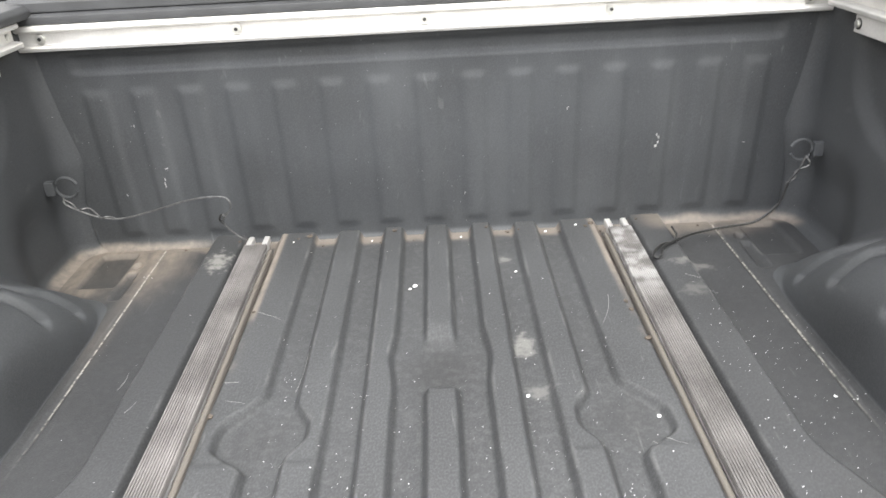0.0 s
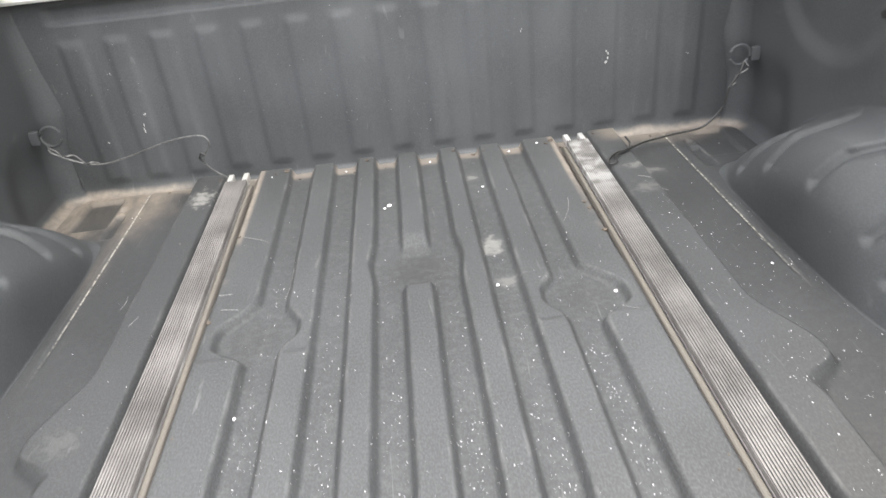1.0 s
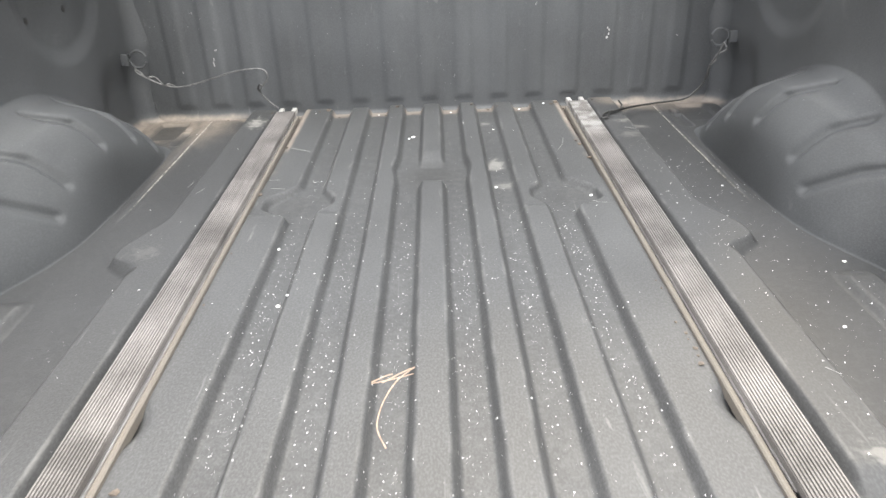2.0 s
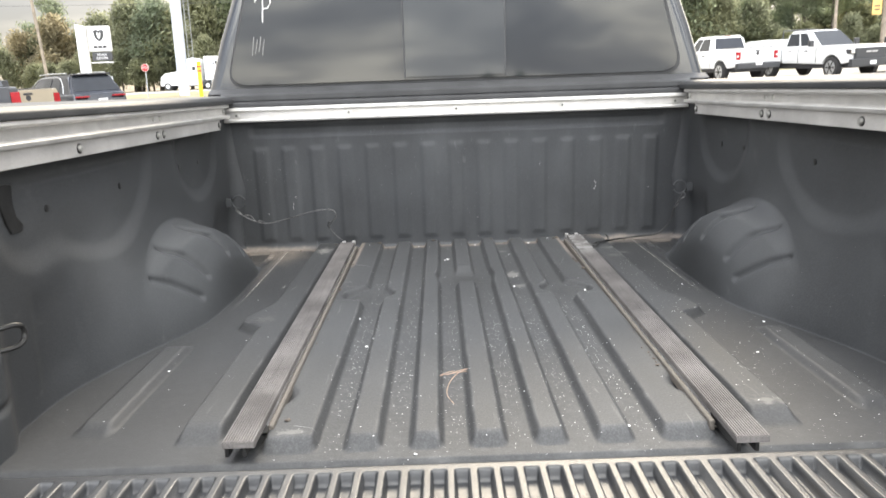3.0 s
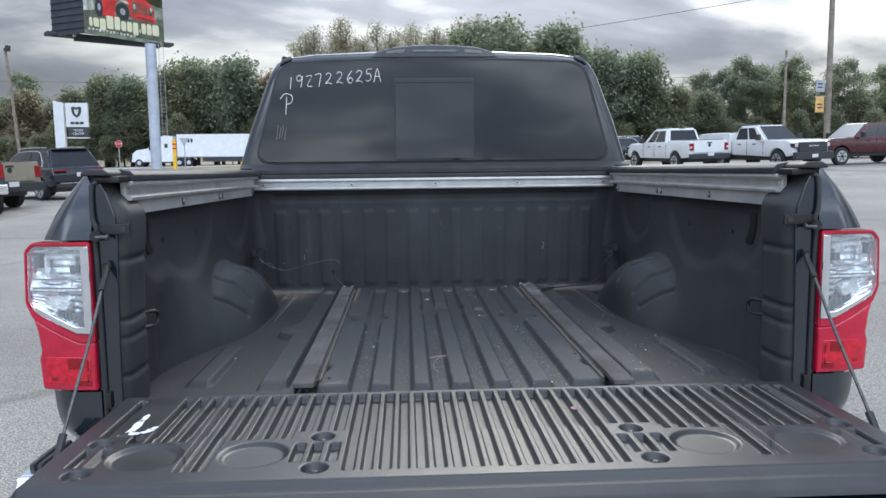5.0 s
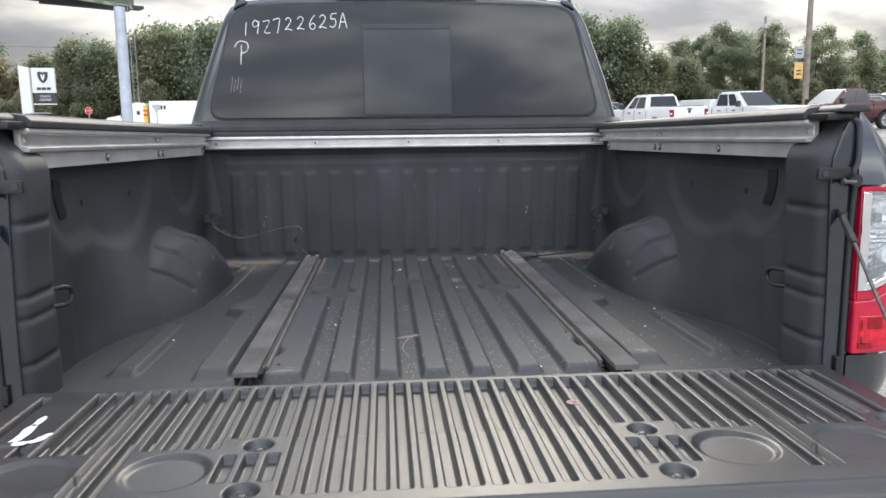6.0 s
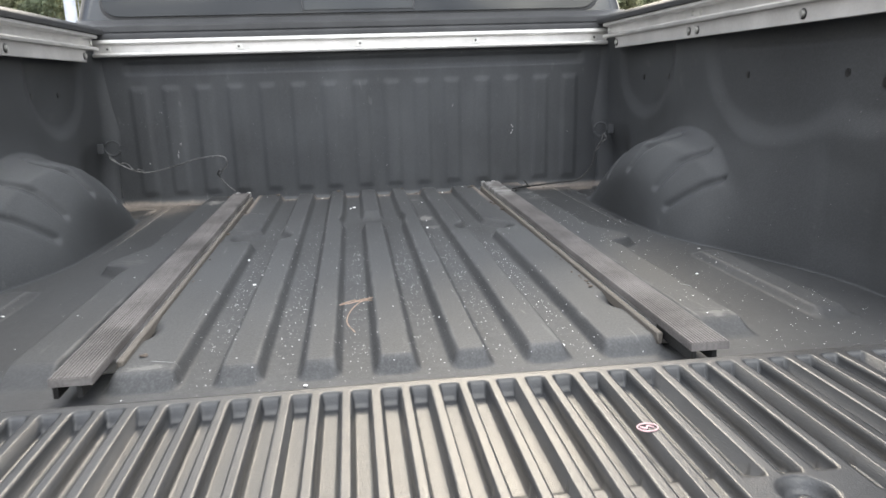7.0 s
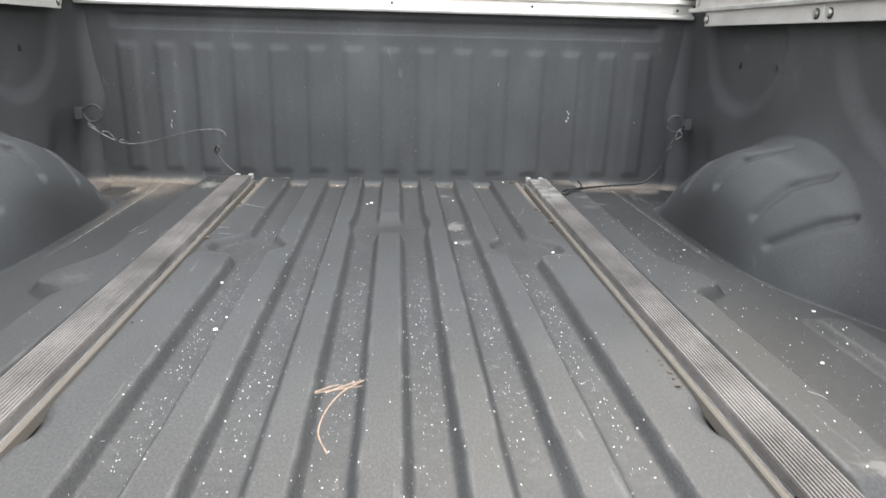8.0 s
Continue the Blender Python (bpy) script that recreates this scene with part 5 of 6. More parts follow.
# pine needles near the middle of the floor
needles = thing("pine_needles", "small bunch of dry brown pine needles across two floor ribs", "pine needles")
for ctrl in ([(-0.055, 0.186, 0.836), (-0.066, 0.212, 0.841), (-0.066, 0.235, 0.8445), (-0.059, 0.267, 0.847), (-0.045, 0.301, 0.848), (-0.024, 0.332, 0.8455)], [(-0.079, 0.299, 0.8455), (-0.049, 0.303, 0.849), (-0.025, 0.317, 0.8455)],
             [(-0.079, 0.302, 0.8455), (-0.061, 0.311, 0.848), (-0.052, 0.314, 0.8485)], [(-0.065, 0.297, 0.8475), (-0.047, 0.311, 0.8485), (-0.028, 0.329, 0.846)]):
    part("needle", tube(curve_points(ctrl, 6), 0.0008, 5), M_STRAW, needles)



def chip(x, y, s, z=None, mat_=M_CHIP, name="pebble", label="small pale stone chip on the bed floor", group="stone chips"):
    bm = bmesh.new()
    bmesh.ops.create_icosphere(bm, subdivisions=1, radius=s * 0.62)
    for v in bm.verts:
        v.co *= 0.7 + 0.6 * random.random()
        v.co.z *= 0.45
    ob = part(name, bm, mat_)
    ob.location = (x, y, (floor_height(x, y) if z is None else z) + s * 0.25)
    ob.rotation_euler = (0, 0, random.uniform(0, 6))
    return tagged(ob, label, "stone", group)


for x, y, s in ((-0.050, 1.397, 0.0085), (-0.060, 1.388, 0.005), (-0.248, 0.541, 0.006), (-0.232, 0.545, 0.004), (0.165, 1.44, 0.005), (-0.285, 0.745, 0.0055), (0.335, 0.955, 0.005), (-0.700, 1.10, 0.0065),
                (0.62, 0.98, 0.005), (0.70, 0.62, 0.005), (0.60, 0.42, 0.006), (0.24, 0.09, 0.006), (0.02, 0.0, 0.006), (-0.12, 0.02, 0.005), (-0.66, 0.42, 0.005), (0.14, 1.02, 0.006)):
    chip(x, y, s)
for x, y, s in ((-0.368, 0.986, 0.010), (0.366, 1.141, 0.011), (0.362, 1.24, 0.009), (0.358, 1.27, 0.008), (-0.364, 1.30, 0.007), (0.352, 0.42, 0.005), (0.354, 0.315, 0.007), (-0.345, 0.12, 0.009), (0.357, 0.335, 0.004), (0.3585, 0.352, 0.006), (0.356, 0.375, 0.003), (0.358, 0.39, 0.005), (0.359, 0.52, 0.004), (0.3575, 0.545, 0.003), (-0.3585, 0.52, 0.004), (-0.359, 0.70, 0.004)):
    chip(x, y, s, None, M_BARK_BIT, "dead_leaf", "curled brown bit of dead leaf beside the deck strip", "leaf bits")
for x, y, s in ((-0.300, 1.63, 0.012), (0.165, 1.635, 0.010), (-0.10, 1.632, 0.009), (0.36, 1.625, 0.011), (0.345, 1.612, 0.008)):
    chip(x, y, s, None, M_BARK_BIT, "dead_leaf", "curled brown bit of dead leaf by the front wall", "leaf bits")
bits = random.Random(21)
for i in range(12):
    x = -0.62 + 1.28 * (i + bits.uniform(0.1, 0.9)) / 12
    chip(x, bits.uniform(1.612, 1.632), bits.uniform(0.004, 0.008), None, M_BARK_BIT, "dead_leaf", "curled brown bit of dead leaf by the front wall", "leaf bits")
for x in (-0.335, -0.155, 0.055, 0.255, 0.325):
    chip(x, bits.uniform(1.600, 1.630), bits.uniform(0.004, 0.006))
# round drain plug on the floor
part("drain_plug", disc((0.690, 0.555, LOW + 0.006), 0.018, 0.006, "z", 18, 0.002), M_TRIM, truck)

# loose grit scattered in the channels
grit_v, grit_f = [], []
rng_ = random.Random(4)
mids = [0.053, 0.154, 0.26, -0.053, -0.154, -0.26]
count = 0
while count < 3000:
    u = rng_.random()
    if u < 0.62:
        x = rng_.choice(mids) + rng_.gauss(0, 0.018)
        y = min(1.62, max(-0.02, rng_.gauss(0.45, 0.30)))
    elif u < 0.86:
        x = rng_.uniform(0.47, 0.80)
        y = rng_.uniform(0.0, 1.25)
    else:
        x, y = rng_.uniform(-0.8, 0.8), rng_.uniform(-0.03, 1.6)
    if 0.358 < abs(x) < 0.445 or (abs(x) > 0.70 and 0.3 < y < 1.5):
        continue
    s = rng_.choice([0.0004, 0.0005, 0.0005, 0.0006, 0.0008, 0.0011]) * rng_.uniform(0.8, 1.2)
    a = rng_.uniform(0, 6.28)
    grit_v.append((x, y, s, a))
    count += 1
gx, gy = np.array([g[0] for g in grit_v]), np.array([g[1] for g in grit_v])
gz = floor_fn(gx, gy)[2]
bm = bmesh.new()
for (x, y, s, a), z in zip(grit_v, gz):
    c = [Vector((math.cos(a + k * 2.1) * s * (1 + 1.0 * (k == 1)), math.sin(a + k * 2.1) * s, 0)) for k in range(3)]
    vs_ = [bm.verts.new(Vector((x, y, z - 0.0003)) + q) for q in c]
    tip = bm.verts.new((x, y, z + s * 0.9))
    for i in range(3):
        bm.faces.new((vs_[i], vs_[(i + 1) % 3], tip))
grit = part("grit", bm, M_CHIP)
tagged(grit, "pale stone grit scattered over the bed floor", "grit", kind="stuff")

# splash marks on the front wall
splash = bmesh.new()
for x, z, w, h in ((0.505, 1.04, 0.007, 0.010), (0.502, 1.02, 0.006, 0.012), (-0.615, 0.99, 0.004, 0.014), (-0.602, 1.03, 0.005, 0.006), (-0.71, 0.965, 0.005, 0.005), (0.30, 1.12, 0.003, 0.005), (-0.65, 1.13, 0.003, 0.004), (0.07, 0.925, 0.003, 0.004), (0.70, 1.02, 0.004, 0.003)):
    _, yy, _ = front_fn(np.array([x]), np.array([z]))
    for k in range(3):
        dx, dz = random.uniform(-w, w) * 0.8, random.uniform(-h, h) * 0.8
        add_box(splash, (x + dx - w * 0.22, float(yy[0]) - 0.0012, z + dz - h * 0.25), (x + dx + w * 0.22, float(yy[0]) + 0.002, z + dz + h * 0.25))
for (xa, ya), (xb, yb), bend in (((-0.355, 1.300), (-0.297, 1.262), 0.004), ((-0.239, 1.167), (-0.246, 1.062), 0.003), ((-0.366, 1.075), (-0.342, 1.075), 0.001), ((-0.509, 1.004), (-0.499, 1.032), 0.001),
                                 ((-0.559, 1.093), (-0.557, 1.142), 0.004), ((-0.352, 1.025), (-0.319, 1.017), 0.002), ((0.33, 1.30), (0.30, 1.20), 0.005), ((0.31, 0.90), (0.35, 0.87), 0.002), ((0.50, 1.36), (0.55, 1.31), 0.006),
                                 ((-0.33, 0.10), (-0.29, 0.085), 0.002), ((0.51, 0.30), (0.53, 0.27), 0.002)):
    line_ = [(xa + (xb - xa) * t + bend * math.sin(math.pi * t), ya + (yb - ya) * t, floor_height(xa + (xb - xa) * t + bend * math.sin(math.pi * t), ya + (yb - ya) * t) + 0.0002) for t in np.linspace(0, 1, 12)]
    part("scratch", tube(line_, 0.0004, 4, 0.0002), M_SPLASH, truck, "fine pale scratch")
part("splash_marks", splash, M_SPLASH, truck, "pale dried splashes")


# ---- parked vehicles ----
def face_point(c, u, v):
    a, b, d, e = [Vector(p) for p in c]
    return (a * (1 - u) + b * u) * (1 - v) + (e * (1 - u) + d * u) * v


def add_pane(bm, c, u0, u1, v0, v1, out=0.012):
    """A pane set slightly proud of a four-cornered face."""
    n = (Vector(c[1]) - Vector(c[0])).cross(Vector(c[3]) - Vector(c[0])).normalized()
    q = [face_point(c, *p) for p in ((u0, v0), (u1, v0), (u1, v1), (u0, v1))]
    lo, hi = [bm.verts.new(p - n * 0.01) for p in q], [bm.verts.new(p + n * out) for p in q]
    bm.faces.new(hi)
    bm.faces.new(lo[::-1])
    for i in range(4):
        bm.faces.new((lo[i], lo[(i + 1) % 4], hi[(i + 1) % 4], hi[i]))
    return bm


def arch_profile(pts, wheels, r, z0):
    """Closed side outline whose sill line is cut by round wheel arches. pts run over the top from tail to nose."""
    out = list(pts)
    for cy, cz in sorted(wheels, reverse=True):
        h = z0 - cz
        a0 = math.asin(max(-1, min(1, h / r)))
        for k in range(9):
            a = a0 + (math.pi - 2 * a0) * k / 8
            out.append((cy + r * math.cos(a), cz + r * math.sin(a)))
    return out


def loft_cab(bot, top, zb, zt, wb, wt):
    """The four upper side faces of a cabin: bottom y range, top y range. Returns the bmesh and its corner faces."""
    bm = bmesh.new()
    (yb0, yb1), (yt0, yt1) = bot, top
    B = [(-wb, yb0, zb), (wb, yb0, zb), (wb, yb1, zb), (-wb, yb1, zb)]
    T = [(-wt, yt0, zt), (wt, yt0, zt), (wt, yt1, zt), (-wt, yt1, zt)]
    vb, vt = [bm.verts.new(p) for p in B], [bm.verts.new(p) for p in T]
    bm.faces.new(vt)
    bm.faces.new(vb[::-1])
    for i in range(4):
        bm.faces.new((vb[i], vb[(i + 1) % 4], vt[(i + 1) % 4], vt[i]))
    bmesh.ops.bevel(bm, geom=[e for e in bm.edges if max(v.co.z for v in e.verts) > zb + 0.01], offset=0.085, segments=4, affect="EDGES")
    faces = {"rear": (B[0], B[1], T[1], T[0]), "right": (B[1], B[2], T[2], T[1]), "front": (B[2], B[3], T[3], T[2]), "left": (B[3], B[0], T[0], T[3])}
    return bm, faces


def sculpt(bm, ys, zs, fn):
    """Cuts a body at planes across y and z and pushes its points about, for curved sides and nose."""
    for axis, vals in ((1, ys), (2, zs)):
        for v in vals:
            co, no = [0, 0, 0], [0, 0, 0]
            co[axis], no[axis] = v, 1
            bmesh.ops.bisect_plane(bm, geom=[*bm.verts, *bm.edges, *bm.faces], plane_co=co, plane_no=no)
    for v in bm.verts:
        v.co = fn(*v.co)
    return bm


def truck_shape(x, y, z):
    nose, tail = max(0.0, (y - 1.9) / 1.05), max(0.0, (-2.6 - y) / 0.4)
    k = 1 - 0.055 * abs((z - 0.92) / 0.4) ** 2.2 - 0.10 * nose ** 2.2 - 0.02 * tail ** 2
    if 1.15 < y and z > 1.0:
        z += 0.05 * (1 - (x / 0.98) ** 2) * min(1.0, (y - 1.15) / 0.3) - 0.05 * nose ** 3
    return Vector((x * k, y - 0.10 * nose ** 3 * (x / 0.98) ** 2, z))


def car_shape(x, y, z):
    nose, tail = max(0.0, (y - 1.5) / 0.95), max(0.0, (-1.7 - y) / 0.75)
    k = 1 - 0.06 * abs((z - 0.80) / 0.36) ** 2.2 - 0.16 * nose ** 2.2 - 0.07 * tail ** 2.2
    return Vector((x * k, y - 0.16 * nose ** 3 * (x / 0.96) ** 2 + 0.10 * tail ** 2 * (x / 0.96) ** 2, z))


BODY_Y, BODY_Z = (-2.85, -2.7, -2.55, 1.3, 1.6, 1.9, 2.1, 2.3, 2.5, 2.65, 2.8), (0.7, 0.8, 0.9, 1.0, 1.1, 1.2, 1.28)
CAR_Y, CAR_Z = (-2.3, -2.15, -2.0, -1.85, 1.6, 1.8, 2.0, 2.15, 2.28), (0.55, 0.65, 0.75, 0.85, 0.95, 1.03)


def pickup(label, paint, at, service=False, lights=False):
    ob = thing("pickup_truck", label, "pickup truck", "parked vehicles", at=at)
    wheels, r = ((-1.75, 0.42), (1.95, 0.42)), 0.50
    prof = arch_profile([(-2.95, 0.62), (-2.97, 1.34), (-1.02, 1.37), (-1.0, 1.26), (1.25, 1.28), (2.45, 1.25), (2.84, 1.14), (2.93, 0.62)], wheels, r, 0.55)
    if not service:
        part("body", sculpt(prism(prof, -0.98, 0.98, "x", 0.035, 2), BODY_Y, BODY_Z, truck_shape), paint, ob)
        part("bed_opening", box((-0.80, -2.85, 1.28), (0.80, -1.1, 1.376), 0.01), M_SIGNDARK, ob)
        gate_ = part("tailgate", box((-0.76, -3.0, 0.80), (0.76, -2.955, 1.345), 0.025), paint, ob)
        part("gate_handle", box((-0.13, -3.012, 1.20), (0.13, -2.995, 1.26), 0.008), M_SIGNDARK, gate_)
    else:
        part("body", sculpt(prism(arch_profile([(-0.95, 0.62), (-0.95, 1.26), (1.25, 1.28), (2.45, 1.25), (2.84, 1.14), (2.93, 0.62)], wheels[1:], r, 0.55), -0.98, 0.98, "x", 0.035, 2), BODY_Y, BODY_Z, truck_shape), paint, ob)
        part("service_body", prism(arch_profile([(-3.3, 0.70), (-3.3, 1.60), (-1.0, 1.60), (-1.0, 0.70)], wheels[:1], r, 0.60), -1.08, 1.08, "x", 0.02, 2), paint, ob)
        for sx in (-1, 1):
            for y0, y1 in ((-3.2, -2.4), (-2.35, -1.2)):
                part("locker_door", box((sx * 1.07 - 0.02, y0, 0.98), (sx * 1.07 + 0.02, y1, 1.44), 0.01), paint, ob)
        part("body_rack", box((-1.0, -3.2, 1.595), (1.0, -1.05, 1.625), 0.01), paint, ob)
        part("cab_rack", tube([(-0.86, -1.08, 1.60), (-0.84, -1.08, 1.98), (0.84, -1.08, 1.98), (0.86, -1.08, 1.60)], 0.03), M_SIGNDARK, ob)
    bm, F = loft_cab((-1.0, 1.28), (-0.78, 0.42), 1.21, 1.93, 0.93, 0.74)
    cabin = part("cabin", bm, paint, ob)
    part("rear_glass", add_pane(bmesh.new(), F["rear"], 0.10, 0.90, 0.18, 0.86), M_CARGLASS, cabin)
    part("windscreen", add_pane(bmesh.new(), F["front"], 0.06, 0.94, 0.10, 0.92), M_CARGLASS, cabin)
    for side in ("left", "right"):
        spans = ((0.10, 0.47), (0.52, 0.80)) if side == "right" else ((0.20, 0.48), (0.53, 0.90))
        for u0, u1 in spans:
            part("side_glass", add_pane(bmesh.new(), F[side], u0, u1, 0.14, 0.84), M_CARGLASS, cabin)
    part("high_lamp", box((-0.14, -0.80, 1.90), (0.14, -0.77, 1.925), 0.005), M_REDDARK, cabin)
    if lights:
        for k in range(5):
            part("roof_lamp", box((-0.50 + 0.25 * k - 0.035, 0.26, 1.92), (-0.50 + 0.25 * k + 0.035, 0.36, 1.955), 0.012), M_SIGNDARK, cabin)
    for x, y in ((-0.87, -1.75), (0.87, -1.75), (-0.87, 1.95), (0.87, 1.95)):
        add_wheel(ob, x, y, 0.42, 0.42, 0.26, 0.275)
    part("underbody", box((-0.75, -2.6, 0.38), (0.75, 2.6, 0.62), 0.03), M_SIGNDARK, ob)
    bump = part("rear_bumper", box((-0.99, -3.12, 0.52), (0.99, -2.93, 0.76), 0.04), M_SIGNDARK if paint is not M_GREYCAR else M_CHROME, ob)
    part("plate", box((-0.15, -3.135, 0.66), (0.15, -3.118, 0.80), 0.004), M_SIGNWHITE, bump)
    fb = part("front_bumper", box((-0.99, 2.88, 0.42), (0.99, 3.08, 0.74), 0.05), M_SIGNDARK, ob)
    part("plate", box((-0.15, 3.075, 0.50), (0.15, 3.09, 0.64), 0.004), M_SIGNWHITE, fb)
    grille = part("grille", box((-0.72, 2.84, 0.72), (0.72, 2.98, 1.15), 0.05), M_SIGNDARK, ob)
    part("badge_bar", box((-0.26, 2.975, 0.96), (0.26, 2.99, 1.01), 0.004), M_RIM, grille)
    for sx in (-1, 1):
        x0, x1 = sorted((sx * 0.955, sx * 0.765))
        tl = part("tail_lamp", box((x0, -2.995, 0.90), (x1, -2.90, 1.22), 0.02), M_REDDARK, ob)
        x0, x1 = sorted((sx * 0.955, sx * 0.86))
        if paint is M_WHITE:
            part("reversing_lens", box((x0, -3.002, 1.0), (x1, -2.99, 1.08), 0.006), M_SIGNWHITE, tl)
        x0, x1 = sorted((sx * 0.92, sx * 0.70))
        hl = part("headlamp", box((x0, 2.60, 0.92), (x1, 2.90, 1.11), 0.03), M_SIGNDARK, ob)
        part("headlamp_lens", box((x0 + 0.02, 2.70, 0.94), (x1 - 0.02, 2.925, 1.09), 0.02), M_REFLECT, hl)
        x0, x1 = sorted((sx * 1.02, sx * 1.22))
        part("mirror", box((x0, 0.88, 1.26), (x1, 1.02, 1.52), 0.03), M_SIGNDARK, ob)
        for y in (-0.55, 0.42):
            x0, x1 = sorted((sx * 0.975, sx * 1.0))
            part("door_handle", box((x0, y, 1.08), (x1, y + 0.2, 1.12), 0.006), M_SIGNDARK, ob)
        for y in (-1.0, 0.05, 1.1):
            x0, x1 = sorted((sx * 0.972, sx * 0.984))
            part("door_seam", box((x0, y - 0.008, 0.62), (x1, y + 0.008, 1.22)), M_SIGNDARK, ob)
    part("badge", disc((0, -2.995, 1.12), 0.08, 0.012, "y", 8), M_SIGNDARK, ob)
    return ob


def suv(label, paint, at):
    ob = thing("suv", label, "car", "parked vehicles", at=at)
    wheels = ((-1.45, 0.38), (1.48, 0.38))
    prof = arch_profile([(-2.35, 0.50), (-2.42, 0.85), (-2.30, 1.10), (1.05, 1.10), (2.10, 1.02), (2.40, 0.86), (2.42, 0.48)], wheels, 0.45, 0.42)
    part("body", sculpt(prism(prof, -0.96, 0.96, "x", 0.05, 3), CAR_Y, CAR_Z, car_shape), paint, ob)
    bm, F = loft_cab((-2.24, 1.15), (-1.80, 0.20), 1.06, 1.74, 0.90, 0.70)
    cabin = part("cabin", bm, paint, ob)
    part("rear_glass", add_pane(bmesh.new(), F["rear"], 0.06, 0.94, 0.16, 0.84), M_CARGLASS, cabin)
    part("windscreen", add_pane(bmesh.new(), F["front"], 0.06, 0.94, 0.08, 0.92), M_CARGLASS, cabin)
    for side in ("left", "right"):
        spans = ((0.30, 0.50), (0.53, 0.74), (0.77, 0.92)) if side == "left" else ((0.08, 0.23), (0.26, 0.47), (0.50, 0.70))
        for u0, u1 in spans:
            part("side_glass", add_pane(bmesh.new(), F[side], u0, u1, 0.12, 0.80), M_CARGLASS, cabin)
    part("roof_spoiler", box((-0.64, -1.96, 1.70), (0.64, -1.72, 1.745), 0.018), paint, cabin)
    for sx in (-1, 1):
        part("roof_rail", tube([(sx * 0.66, -1.6, 1.77), (sx * 0.67, -0.4, 1.79), (sx * 0.66, 0.3, 1.77)], 0.018), M_RIM, cabin)
        x0, x1 = sorted((sx * 0.85, sx * 0.42))
        part("tail_lamp", box((x0, -2.40, 0.97), (x1, -2.22, 1.02), 0.012), M_REDDARK, ob)
        x0, x1 = sorted((sx * 0.98, sx * 1.16))
        part("mirror", box((x0, 0.70, 1.12), (x1, 0.84, 1.28), 0.03), M_SIGNDARK, ob)
        part("chrome_line", tube(curve_points([(sx * 0.895, 1.0, 1.13), (sx * 0.80, 0.55, 1.45), (sx * 0.735, 0.1, 1.64), (sx * 0.725, -0.8, 1.665), (sx * 0.735, -1.25, 1.62), (sx * 0.83, -1.55, 1.36), (sx * 0.895, -1.62, 1.13)], 5), 0.016), M_RIM, ob)
    for x, y in ((-0.86, -1.45), (0.86, -1.45), (-0.86, 1.48), (0.86, 1.48)):
        add_wheel(ob, x, y, 0.38, 0.38, 0.24, 0.285)
    part("underbody", box((-0.75, -2.2, 0.28), (0.75, 2.2, 0.5), 0.03), M_SIGNDARK, ob)
    part("plate", box((-0.16, -2.455, 0.78), (0.16, -2.43, 0.92), 0.004), M_SIGNWHITE, ob)
    part("bumper_trim", box((-0.85, -2.46, 0.42), (0.85, -2.33, 0.56), 0.03), M_SIGNDARK, ob)
    part("bumper_line", box((-0.75, -2.47, 0.56), (0.75, -2.42, 0.59), 0.008), M_RIM, ob)
    return ob


def stand(x, y, heading):
    """A pose on the lot at x, y with the nose turned heading degrees to the left of straight ahead, following the slope."""
    n = Vector((-0.022, -0.034, 1)).normalized()
    q = Vector((0, 0, 1)).rotation_difference(n).to_matrix().to_4x4()
    return Matrix.Translation((x, y, ground_z(x, y))) @ q @ Matrix.Rotation(radians(heading), 4, "Z")


suv("dark charcoal sport utility vehicle parked on the lot", M_SUV, stand(-13.1, 25.6, 52))
pickup("tan pickup truck parked beside the dark vehicles", M_TAN, stand(-13.85, 21.0, 62))
pickup("dark grey pickup truck with red tail lamps on the lot", M_GREYCAR, stand(-12.9, 19.34, 36) @ Matrix.Scale(1.08, 4))
pickup("white crew-cab pickup truck parked tail toward the lot", M_WHITE, stand(12.75, 33.5, 11))
pickup("white crew-cab service truck with locker body and roof marker lamps", M_WHITE, stand(16.25, 31.5, 194), True, True)
pickup("maroon crew-cab pickup truck parked broadside", M_MAROON, stand(21.8, 33.0, 100))
suv("dark car parked far across the lot", M_SUV, stand(14.6, 50.0, 75))
suv("dark car parked far across the lot", M_SUV, stand(20.6, 47.5, 80))
suv("dark wagon parked beyond the maroon pickup", M_SUV, stand(28.6, 42.5, 80))
pickup("maroon pickup truck parked at the far edge of the lot", M_MAROON, stand(34.5, 47.0, 95))


